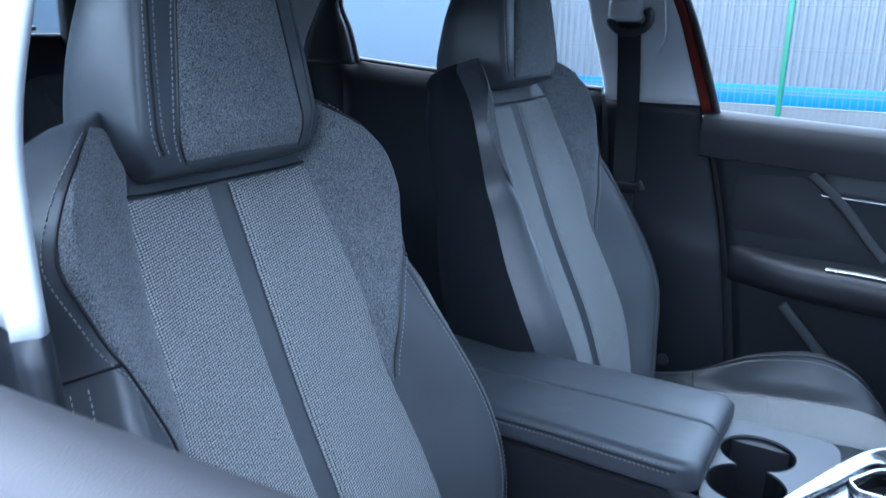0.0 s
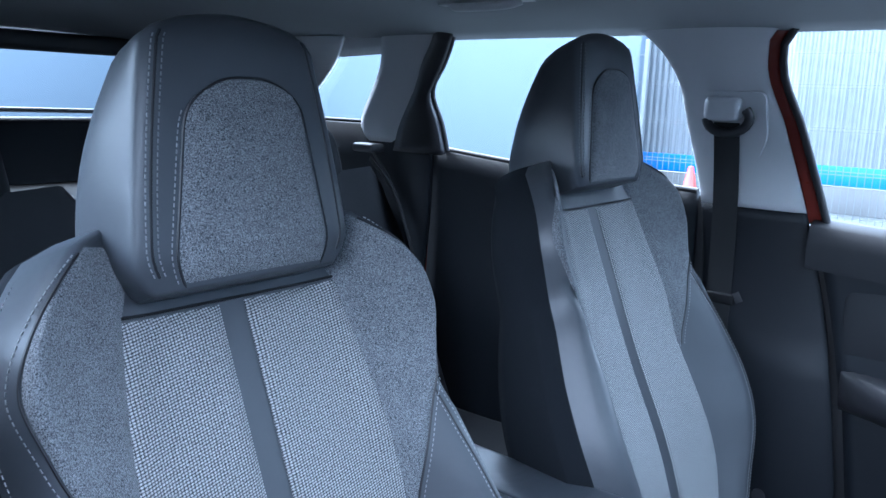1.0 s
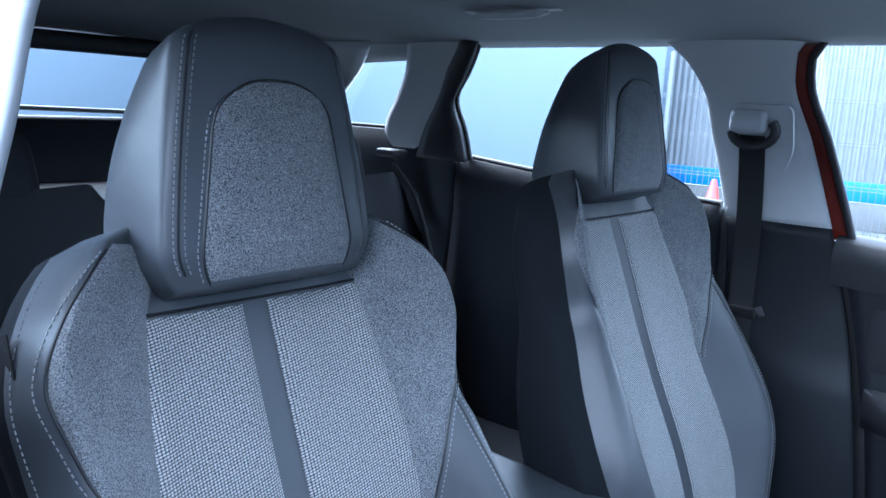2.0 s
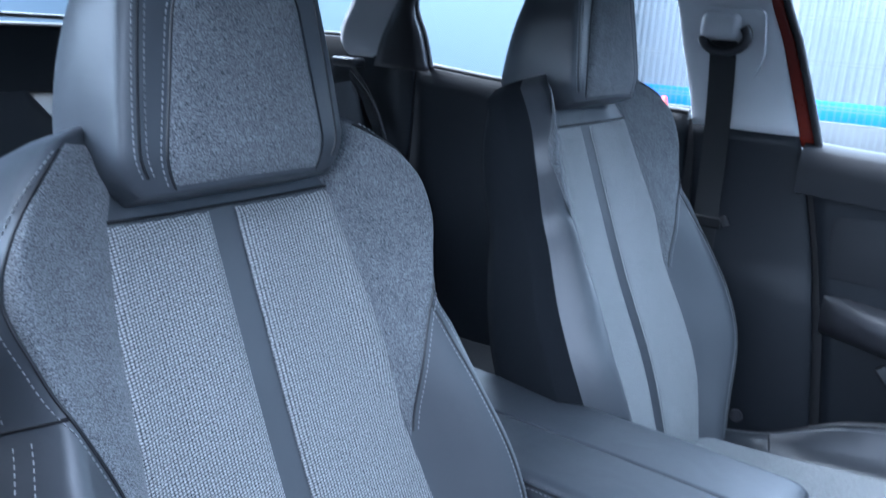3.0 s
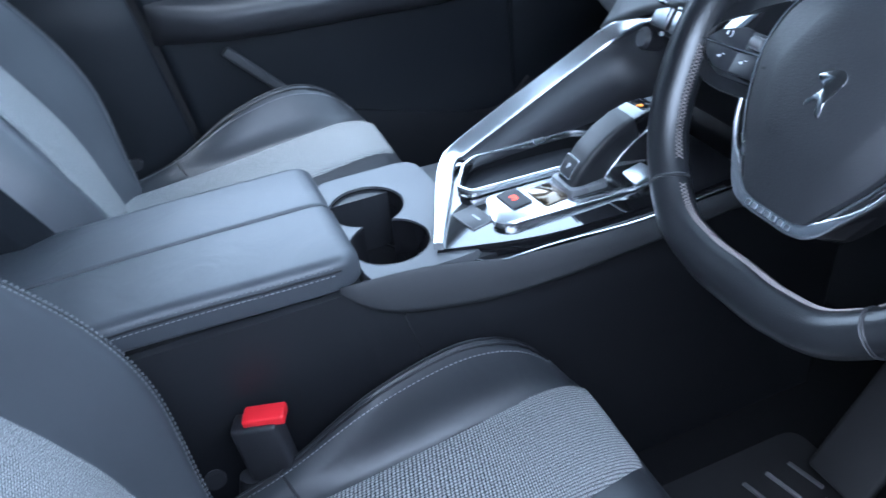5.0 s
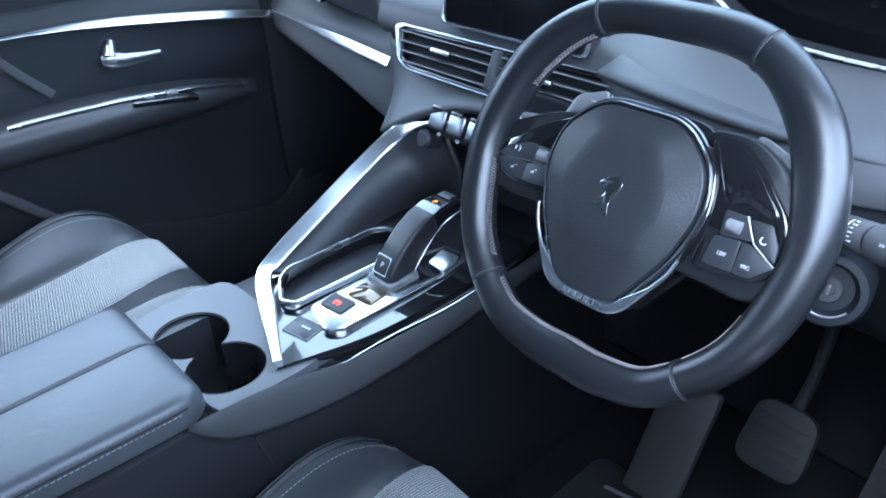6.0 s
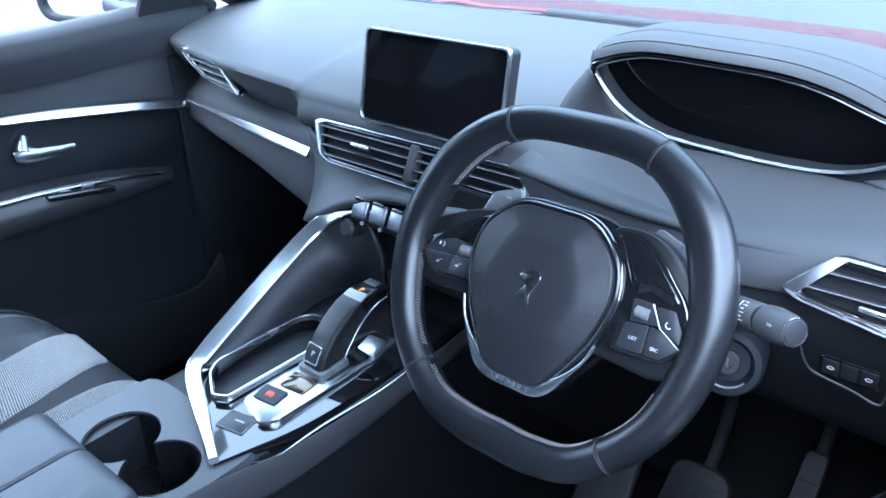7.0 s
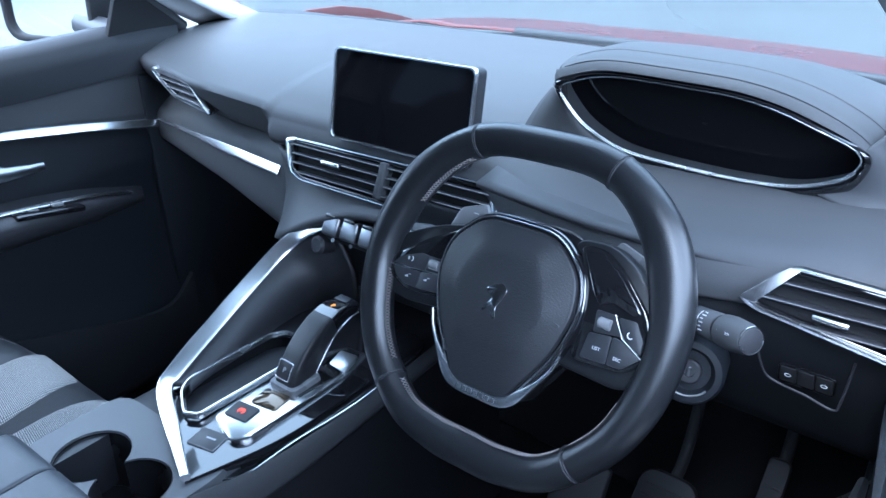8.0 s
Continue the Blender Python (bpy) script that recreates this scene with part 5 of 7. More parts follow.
def dashboard():
    ob = root("dashboard", (0, 1.2, 0.9), "black soft-touch dashboard with satin chrome trim", "dashboard", kind="structure")
    profile_sheet("upper_pad", PAD, -0.715, 0.715, 90, SOFT, ob, "dark soft-touch upper pad")
    profile_sheet("glovebox_panel", LOWL, -0.715, -0.206, 32, SOFT, ob, "dark glovebox panel under a shelf")
    profile_sheet("knee_panel", LOWR, 0.135, 0.715, 36, KNEE_SHADE, ob, "black knee panel, darkened for the shade under the dash")
    n = 24
    xs = np.linspace(-0.70, -0.245, n)
    pts = []
    for x in xs:
        s = dash_section(x, LOWL)
        pts.append((x, s[3][0] - 0.004, s[3][1] - 0.008))
    ribbon("satin_strip", pts, [(0, 0.6, 0.8)] * n, [(0, -0.8, 0.6)] * n, [0.006 + 0.012 * step(-0.62, -0.36, x) for x in xs], 0.005, CHROME, ob, "satin chrome strip")
    # centre stack face, which sweeps down to the left along the console
    ty, tz = curve([-0.215, -0.17, -0.13, 0.0, 0.27], [1.012, 0.985, 0.972, 0.968, 0.968]), curve([-0.215, -0.13, 0.27], [1.000, 0.998, 0.998])
    by, bz = curve([-0.215, -0.16, -0.10, -0.05, 0.0, 0.27], [1.030, 0.955, 0.898, 0.905, 0.914, 0.914]), curve([-0.215, -0.16, -0.10, -0.05, 0.0, 0.27], [0.845, 0.868, 0.893, 0.925, 0.946, 0.946])

    def face(u, v):
        x = -0.215 + 0.485 * u
        return (x - 0.012 * v * step(-0.05, -0.2, x), ty(x) + (by(x) - ty(x)) * v + 0.010 * math.sin(math.pi * v), tz(x) + (bz(x) - tz(x)) * v)
    sheet("stack_face", face, 40, 12, SOFT, ob, "dark centre stack face", th=0.01)
    tube("stack_seam", [Vector(face(0, v)) + Vector((-0.003, -0.002, 0)) for v in np.linspace(0.35, 1, 12)], 0.002, RUBBER, ob, seg=6)
    sheet("stack_recess", lambda u, v: (-0.06 + 0.31 * u, 0.915 + 0.16 * v, 0.93 - 0.12 * v), 6, 8, PLASTIC, ob, "black recess under the switches", th=0.01)
    mv = frame_of((0.045, 0.950, 1.013), (1, 0.015, 0), (0, 0.42, 0.9))
    cv_ = vent("centre_vent", [(-0.182, 0.022), (-0.160, -0.022), (-0.135, -0.033), (0.17, -0.036), (0.222, -0.026), (0.197, 0.030), (-0.165, 0.027)], mv, 4, ob, "pair of slatted centre vents", ends=(0.008, 0.010))
    rbox("divider", (0.012, 0.02, 0.052), mv @ Vector((0.02, -0.002, 0.0)), 0.003, SOFT, cv_, "dark divider", rot=(-25, 0, 0))
    for x in (-0.075, 0.10):
        rbox("slider", (0.036, 0.008, 0.006), mv @ Vector((x, 0.002, 0.008)), 0.002, CHROME, cv_, "chrome vent slider", rot=(-25, 0, 0))
    ml = frame_of((-0.500, 1.026, 1.036), (1, -0.13, 0), (0, -0.05, 0.99))
    vent("side_vent", [(-0.112, 0.026), (-0.078, 0.004), (-0.036, -0.016), (0.092, -0.026), (0.036, 0.020)], ml, 3, ob, "slatted side vent", thin=0.0014, ends=(0.001, 0.002), r=0.006, metal=KEY_METAL)
    mr = frame_of((0.672, 0.892, 1.034), (1, 0.05, 0), (0, 0.35, 0.93))
    rv = vent("side_vent", [(-0.097, -0.002), (-0.058, 0.038), (0.06, 0.034), (0.06, -0.030), (-0.080, -0.010)], mr, 3, ob, "slatted side vent by the driver's door", thin=0.0034, ends=(0.0, 0.0))
    plate("frame_end", [(-0.0955, -0.002), (-0.0575, 0.0365), (-0.0470, 0.0360), (-0.0800, -0.003)], mr @ Matrix.Translation((0, 0, -0.001)), 0.0065, CHROME, rv, "broad chrome frame end", bevel=0.001)
    rbox("slider", (0.032, 0.007, 0.005), mr @ Vector((-0.014, -0.002, 0.006)), 0.002, CHROME, rv, "chrome vent slider", rot=(-20, 0, 0))
    # demister grilles
    for x in (-0.60, 0.60):
        for k in range(3):
            rbox("demister_slot", (0.016, 0.030, 0.003), (x - 0.012 + 0.018 * k, 1.14, 1.0895), 0.001, PLASTIC, ob, rot=(12, 0, 12))
    line = spline([(-0.700, 1.177), (-0.691, 1.282), (-0.652, 1.375), (-0.56, 1.418), (-0.434, 1.440), (-0.247, 1.490), (0.03, 1.500), (0.288, 1.495), (0.576, 1.440), (0.68, 1.36)], 8)
    groove = []
    for q in line:
        prof = spline([(a, b, 0) for a, b in dash_section(q.x, PAD)], 24)
        groove.append(Vector((q.x, q.y, min(prof, key=lambda e: abs(e.x - q.y)).y + 0.0005)))
    tube("pad_groove", groove, 0.0040, RUBBER, ob, "dark groove", seg=8)
    rbox("windscreen_grille", (1.05, 0.022, 0.006), (0.0, 1.585, 1.075), 0.002, PLASTIC, ob, "black windscreen vent", rot=(-16, 0, 0))
    # switch strip by the right knee
    ms = frame_of((0.6467, 0.8998, 0.9599), (1, 0.03, 0), (0, -0.30, 1)) @ Matrix.Scale(0.58, 4)
    sp = rounded([(-0.045, -0.022), (0.045, -0.022), (0.045, 0.022), (-0.045, 0.022)], 0.006)
    ring("switch_frame", [(q.x, q.y) for q in sp], [(q.x * 0.93, q.y * 0.84) for q in sp], ms, 0.004, PIANO, ob, "gloss black switch surround")
    tube("panel_edge", spline([(0.597, 0.897, 0.9865), (0.6036, 0.897, 0.9651), (0.6117, 0.897, 0.9514), (0.6246, 0.897, 0.9465), (0.651, 0.897, 0.9427), (0.6748, 0.897, 0.9375), (0.6798, 0.897, 0.9496), (0.6837, 0.897, 0.9939)], 6), 0.0013, PLASTIC, ob, "raised edge of the knee panel", seg=6)
    for k in range(3):
        rbox("push_switch", (0.0152, 0.004, 0.0205), ms @ Vector((-0.028 + 0.028 * k, 0, 0.0015)), 0.001, MATTE, ob, "black push switch", rot=(17, 0, 0))
        if k != 1:
            tube("switch_mark", [ms @ Vector((-0.028 + 0.028 * k + 0.0050 * math.cos(a), 0.0035 * math.sin(a), 0.0048)) for a in np.linspace(0, 2 * math.pi, 9)], 0.0005, MARK, ob, seg=5)
    return ob


dashboard()


def touch_screen():
    ob = root("touch_screen", (0.075, 0.985, 1.05), "switched-off touch screen with satin rim on the dash", "screen")
    m = frame_of((0.075, 0.978, 1.113), (1, 0.012, 0), (0, 0.21, 0.98))
    o = [(q.x, q.y) for q in rounded([(-0.122, -0.064), (0.122, -0.064), (0.122, 0.065), (-0.122, 0.065)], 0.010)]
    plate("back_shell", o, m @ Matrix.Translation((0, 0, -0.02)), 0.018, PLASTIC, ob, "black shell")
    ring("rim", o, [(x * 0.972, y * 0.945) for x, y in o], m @ Matrix.Translation((0, 0, -0.004)), 0.008, CHROME, ob, "satin metal rim")
    plate("panel", [(x * 0.97, y * 0.94) for x, y in o], m @ Matrix.Translation((0, 0, -0.004)), 0.004, BLACK_GLASS, ob, "black glass panel")
    rbox("foot", (0.12, 0.05, 0.03), (0.075, 1.01, 1.048), 0.008, PLASTIC, ob, "black foot")


touch_screen()


def instrument_cluster():
    ob = root("instrument_cluster", (0.45, 1.1, 1.08), "hooded instrument display, switched off", "instrument panel")
    base = spline([(-0.171, 0.026, 0), (-0.150, 0.039, 0), (-0.118, 0.049, 0), (-0.085, 0.0525, 0), (-0.02, 0.052, 0), (0.04, 0.050, 0), (0.085, 0.042, 0), (0.126, 0.028, 0), (0.158, 0.015, 0), (0.171, 0.004, 0), (0.170, -0.010, 0),
                   (0.154, -0.028, 0), (0.110, -0.046, 0), (0.05, -0.052, 0), (-0.034, -0.050, 0), (-0.091, -0.044, 0), (-0.128, -0.028, 0), (-0.152, -0.008, 0)], 4, True)
    c = Vector((0.461, 0, 1.135))
    o = [(q.x, q.y) for q in base]

    def lay(poly, y, dz=0.0):
        return [Vector((c.x + x, y - z * 0.25, c.z + z + dz)) for x, z in poly]

    def grown(up, side, down):
        """The outline pushed out by different amounts above, beside and below."""
        return [(x * (1 + side / 0.17), z + (up * step(-0.005, 0.035, z) if z > -0.005 else -down * step(0.005, -0.035, z))) for x, z in o]
    hood = [lay(o, 1.062), lay(grown(0.001, 0.001, 0.001), 1.036), lay(grown(0.003, 0.003, 0.002), 1.031), lay(grown(0.011, 0.006, 0.003), 1.037), lay(grown(0.0130, 0.007, 0.004), 1.042), lay(grown(0.0132, 0.0075, 0.004), 1.049),
            lay(grown(0.0148, 0.009, 0.004), 1.053), lay(grown(0.0170, 0.013, 0.004), 1.075), lay(grown(0.0172, 0.0135, 0.004), 1.082), lay(grown(0.0180, 0.015, 0.004), 1.088), lay(grown(0.012, 0.022, 0.006), 1.16), lay(grown(-0.008, 0.026, 0.0), 1.25), lay(grown(-0.04, 0.02, -0.02), 1.36)]
    loft("hood", hood, SOFT, ob, "dark soft-touch hood with two ridges", caps=False, sharp=50)
    for k, r in ((4, 0.0008), (8, 0.0008)):
        top = [q for q, (x, z) in zip(hood[k], o) if z > 0.0]
        top.sort(key=lambda q: q.x)
        tube("hood_groove", [q + Vector((0, -0.001, 0)) for q in top], r, RUBBER, ob, "dark groove", seg=6)
    loft("bezel", [lay(grown(-0.002, -0.002, -0.001), 1.034), lay(grown(0.000, 0.001, 0.006), 1.027), lay(grown(0.0, 0.005, 0.013), 1.030), lay(grown(-0.004, 0.006, 0.016), 1.045)], PIANO, ob, "gloss black lower bezel", caps=False, sharp=50)
    tube("rim_bead", lay(grown(-0.0035, -0.0035, -0.002), 1.0315), 0.0013, CHROME, ob, "thin chrome bead", closed=True, seg=8)
    low = [q for q, (x, z) in zip(lay(grown(0, -0.002, -0.001), 1.029), o) if z < -0.012 or x < -0.12 and z < 0.02]
    low.sort(key=lambda q: q.x)
    tube("rim_glint", low, 0.0013, CHROME, ob, "chrome lower rim", seg=8)
    rows = [[Vector((c.x + x * k, 1.060 - z * k * 0.25, c.z + z * k)) for x, z in o] for k in (0.995, 0.7, 0.4, 0.02)]
    loft("display", rows, BLACK_GLASS, ob, "dark glass display", caps=False)
    sheet("cowl", lambda u, v: (0.235 + 0.475 * u, 1.055 - 0.12 * v - 0.03 * math.sin(math.pi * u), 1.068 - 0.020 * v - 0.010 * math.sin(math.pi * u) * (1 - v)), 20, 10, SOFT, ob, "dark cowl", th=0.006)
    for ins, out in (([(0.291, 1.027, 1.163), (0.301, 1.030, 1.143), (0.312, 1.034, 1.124), (0.336, 1.038, 1.104), (0.372, 1.043, 1.088)], [(0.284, 1.070, 1.170), (0.258, 1.068, 1.140), (0.238, 1.064, 1.112), (0.226, 1.055, 1.084), (0.240, 1.030, 1.066)]),
                     ([(0.632, 1.030, 1.146), (0.633, 1.033, 1.134), (0.628, 1.037, 1.118), (0.612, 1.041, 1.103), (0.580, 1.045, 1.090)], [(0.646, 1.070, 1.160), (0.668, 1.068, 1.140), (0.684, 1.064, 1.116), (0.694, 1.055, 1.092), (0.680, 1.030, 1.074)])):
        a, b = spline(ins, 5), spline(out, 5)
        loft("hood_flank", [[p.lerp(q, k) + Vector((0, -0.008 * math.sin(math.pi * k), 0)) for p, q in zip(a, b)] for k in np.linspace(0, 1, 8)], SOFT, ob, "dark soft-touch flank of the hood", closed=False, caps=False, th=0.004, sharp=70)
    tube("cowl_seam", spline([(0.232, 1.130, 1.095), (0.222, 1.075, 1.085), (0.232, 1.035, 1.070), (0.262, 0.990, 1.060)], 5), 0.0013, RUBBER, ob, "thin seam", seg=6)


instrument_cluster()


# ---- centre console ----
DECK = 0.7805
DECK_GREY = material("satin_deck", (0.050, 0.052, 0.057), 0.42, grain=1500, bump=0.1, var=0.08, spec=0.5)


def two_circles(cx0, cx1, cy, r, n=64):
    """Outline of two overlapping cups."""
    mx, out = (cx0 + cx1) / 2, []
    for k in range(n):
        a = 2 * math.pi * k / n
        best = 0
        for cx in (cx0, cx1):
            d = Vector((mx - cx, 0))
            b = d.x * math.cos(a)
            q = b * b - d.x * d.x + r * r
            if q > 0:
                best = max(best, -b + math.sqrt(q))
        out.append((mx + best * math.cos(a), cy + best * math.sin(a)))
    return out


CONSOLE_SIDE = material("console_side_plastic", (0.013, 0.0135, 0.016), 0.48, grain=1200, bump=0.2, spec=0.35)


def centre_console():
    ob = root("centre_console", (0.01, 0.5, FLOOR), "dark centre console with gear selector and cup holders", "centre console")
    # lower body
    ycut = [(-0.30, 0.72), (-0.1, 0.766), (0.10, 0.767), (0.20, 0.767), (0.28, 0.768), (0.36, 0.769), (0.42, 0.771), (0.452, 0.772), (0.466, 0.772), (0.4665, 0.776), (0.52, 0.776), (0.56, 0.776), (0.584, 0.776), (0.5905, 0.776), (0.80, 0.772), (0.95, 0.775), (1.15, 0.78)]
    rings = []
    for y, z in ycut:
        low = 0.70 if 0.4664 < y < 0.59 else z
        w0, w1 = -0.115, 0.1035 + 0.009 * step(0.2, 0.45, y) + 0.0135 * step(0.45, 0.58, y)
        rings.append([Vector(p) for p in ((w0, y, FLOOR), (w0 + 0.006, y, z - 0.05), (w0 + 0.012, y, z - 0.008), (w0 + 0.025, y, z), (w0 + 0.062, y, z), (w0 + 0.064, y, low), (w1 - 0.012, y, low), (w1 - 0.008, y, z),
                                          (w1 - 0.002, y, z - 0.003), (w1, y, z - 0.05), (w1 + 0.004, y, z - 0.13), (w1 - 0.003, y, z - 0.15), (w1 + 0.004, y, FLOOR))])
    loft("body", rings, CONSOLE_SIDE, ob, "black console side", sharp=35)
    sx = curve([0.44, 0.47, 0.54, 0.60, 0.66, 0.80, 0.96], [0.1105, 0.1165, 0.128, 0.134, 0.139, 0.150, 0.152])
    st_, sb_ = curve([0.44, 0.47, 0.55, 0.60, 0.80, 0.96], [0.779, 0.783, 0.784, 0.774, 0.772, 0.780]), curve([0.44, 0.456, 0.474, 0.495, 0.541, 0.602, 0.696, 0.771, 0.86, 0.96], [0.777, 0.759, 0.746, 0.739, 0.732, 0.726, 0.731, 0.741, 0.752, 0.758])

    def shoulder(u, v):
        y = 0.44 + 0.52 * u
        k = step(0.44, 0.50, y)
        return (sx(y) + (0.012 * math.sin(math.pi * 0.5 * v) - 0.006 * v * v) * (0.25 + 0.75 * k), y, st_(y) + (sb_(y) - st_(y)) * v ** 1.3)
    sheet("shoulder", shoulder, 30, np.r_[0, 0.05, 0.12, np.linspace(0.2, 1, 8)], SOFT, ob, "grey satin console shoulder", th=0.003)
    tube("shoulder_line", [Vector(shoulder(u, 1)) for u in np.linspace(0, 1, 24)], 0.0016, RUBBER, ob, seg=6)
    tube("side_seam", [(0.1235, 0.502, 0.728), (0.1265, 0.512, 0.69), (0.1275, 0.524, 0.640)], 0.0012, RUBBER, ob, seg=6)
    # cup holder deck with its well
    cup = two_circles(-0.027, 0.055, 0.516, 0.0445)
    n = len(cup)
    deck = []
    for k in range(n):
        a = 2 * math.pi * k / n
        dx, dy = math.cos(a), math.sin(a)
        s = ((abs(dx) / (0.113 if dx > 0 else 0.128)) ** 9 + (abs(dy) / (0.094 if dy > 0 else 0.050)) ** 9) ** (-1 / 9)
        deck.append((0.014 + dx * s, 0.519 + dy * s))
    lip = [(0.014 + (x - 0.014) * 1.025, 0.516 + (y - 0.516) * 1.04) for x, y in cup]
    zt = DECK
    rows = [[Vector((x, y, zt - 0.030)) for x, y in [(0.014 + (a - 0.014) * 1.01, b) for a, b in deck]], [Vector((x, y, zt - 0.01)) for x, y in deck],
            [Vector((0.014 + (x - 0.014) * 0.96, 0.519 + (y - 0.519) * 0.96, zt)) for x, y in deck], [Vector((x, y, zt)) for x, y in lip]]
    loft("cup_deck", rows, DECK_GREY, ob, "grey satin cup holder deck", caps=False, sharp=50)
    loft("cup_rim", [[Vector((x, y, zt - 0.001)) for x, y in lip], [Vector((x, y, zt + 0.0006)) for x, y in [(0.014 + (a - 0.014) * 1.012, 0.516 + (b - 0.516) * 1.02) for a, b in cup]], [Vector((x, y, zt - 0.003)) for x, y in cup]], DECK_GREY, ob, "rounded satin rim", caps=False)
    loft("cup_well", [[Vector((0.014 + (x - 0.014) * k, 0.516 + (y - 0.516) * k2, zt - d)) for x, y in cup] for k, k2, d in ((1.0, 1.0, 0.002), (0.985, 0.975, 0.03), (0.96, 0.93, 0.075), (0.90, 0.86, 0.082), (0.5, 0.5, 0.083), (0.02, 0.02, 0.083))], CUP, ob, "black cup well", caps=False, sharp=50)
    for cx in (-0.027, 0.055):
        tube("well_ring", [Vector((cx + 0.034 * math.cos(a), 0.516 + 0.034 * math.sin(a), zt - 0.080)) for a in np.linspace(0, 2 * math.pi, 24, endpoint=False)], 0.0015, CUP, ob, closed=True, seg=6)
    for x, y, q in ((-0.066, 0.505, 60), (0.018, 0.480, 8), (0.010, 0.552, 172), (0.094, 0.500, -60)):
        rbox("cup_spring", (0.011, 0.007, 0.032), (x, y, zt - 0.026), 0.003, SLAT, ob, "grey cup retainer", rot=(8, 0, q))
    # arm rest, two lids
    arm = root("armrest", (-0.01, 0.2, 0.767), "padded dark leatherette armrest with two lids", "armrest")
    for x0, x1, nm in ((-0.118, -0.0135, "lid"), (-0.0105, 0.100, "lid")):
        rings = []
        for y in np.r_[-0.09, -0.088, np.linspace(-0.07, 0.43, 12), 0.448, 0.460, 0.467, 0.470]:
            e = 0.0 if y < 0.452 else 0.012 * ((y - 0.452) / 0.018) ** 2
            xr = x1 + (0.010 * step(0.2, 0.45, y) - 0.018 * max(0.0, (y - 0.444) / 0.026) ** 2 if x1 > 0.05 else 0.0)
            zt2 = 0.812 - 0.006 * step(0.35, 0.0, y) - e
            row = rounded([(x0, 0.7745, 0), (xr, 0.7745, 0), (xr, zt2, 0), (x0, zt2, 0)], [0.005, 0.005, 0.015 if x1 > 0.05 else 0.004, 0.015 if x0 < -0.05 else 0.004], 5)
            rings.append([Vector((q.x, y, q.y)) for q in row])
        loft(nm, rings, LEATHER, arm, "dark leatherette lid", sharp=60)
    for z, x in ((0.8045, 0.0976), (0.7965, 0.1002)):
        stitch("stitching", [(x + 0.010 * step(0.2, 0.45, y), y, z - 0.006 * step(0.35, 0.0, y)) for y in np.linspace(-0.07, 0.443, 30)], (1, 0, 0.5), THREAD, arm)
    tube("seam", [(0.0995 + 0.010 * step(0.2, 0.45, y), y, 0.8005 - 0.006 * step(0.35, 0.0, y)) for y in np.linspace(-0.08, 0.446, 24)], 0.0014, LEATHER_DARK, arm, seg=6)
    rbox("lid_base", (0.212, 0.55, 0.010), (-0.009, 0.185, 0.7715), 0.003, MATTE, arm, "black lid base")
    # gear deck
    gd = rounded([(0.104, 0.552), (-0.064, 0.634), (-0.078, 0.76), (-0.085, 0.93), (0.15, 0.93), (0.150, 0.80), (0.138, 0.66)], [0.004, 0.012, 0.02, 0.01, 0.01, 0.05, 0.04])
    gz = curve([0.5, 0.62, 0.80, 0.95], [0.7835, 0.7845, 0.789, 0.80])
    pk = rounded([(0.010, 0.619), (0.030, 0.630), (0.036, 0.80), (0.012, 0.830), (-0.030, 0.828), (-0.046, 0.808), (-0.048, 0.668), (-0.034, 0.646)], [0.008, 0.006, 0.012, 0.012, 0.010, 0.010, 0.010, 0.010])
    pc = Vector((-0.006, 0.730))

    def radial(outline, n):
        """The outline met by n rays from the middle of the pocket."""
        out = []
        for k in range(n):
            d = Vector((math.cos(2 * math.pi * k / n), math.sin(2 * math.pi * k / n)))
            far = 0.0
            for a, b in zip(outline, outline[1:] + outline[:1]):
                e, w = b - a, a - pc
                den = d.x * e.y - d.y * e.x
                if abs(den) > 1e-9:
                    s, q = (w.x * e.y - w.y * e.x) / den, (w.x * d.y - w.y * d.x) / den
                    if s > 0 and -1e-6 <= q <= 1 + 1e-6:
                        far = max(far, s)
            out.append(Vector((pc.x + d.x * far, pc.y + d.y * far)))
        return out
    go, pi_ = radial(gd, 180), radial([pc + (q - pc) * 0.94 for q in pk], 180)
    rows = []
    for k, dz in ((0.0, -0.016), (0.0, -0.004), (0.02, 0.0), (0.5, 0.0005), (1.0, 0.001)):
        rows.append([Vector((a.x + (b.x - a.x) * k, a.y + (b.y - a.y) * k, gz(a.y + (b.y - a.y) * k) + dz)) for a, b in zip(go, pi_)])
    loft("gear_deck", rows, PIANO, ob, "gloss black gear deck", caps=False, sharp=30)
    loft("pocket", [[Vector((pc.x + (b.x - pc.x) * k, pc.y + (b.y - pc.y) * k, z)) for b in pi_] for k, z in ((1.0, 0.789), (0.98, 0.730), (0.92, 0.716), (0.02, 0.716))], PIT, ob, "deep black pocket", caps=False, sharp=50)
    tube("deck_edge", [Vector((0.140 + 0.012 * step(0.66, 0.8, y) - 0.036 * step(0.62, 0.553, y), y, gz(y) - 0.012)) for y in np.linspace(0.553, 0.90, 16)], 0.0011, CHROME, ob, "thin chrome edge", seg=6)
    # pocket with chrome surround
    M = Matrix.Translation((0, 0, 0.788))
    ring("pocket_rim", [(q.x, q.y) for q in pk], inset_poly([(q.x, q.y) for q in pk], 0.0038), M, 0.009, CHROME, ob, "chrome pocket rim")
    # shifter plate
    sp = rounded([(0.042, 0.642), (0.096, 0.626), (0.110, 0.640), (0.116, 0.80), (0.108, 0.858), (0.066, 0.862), (0.044, 0.80)], 0.010)
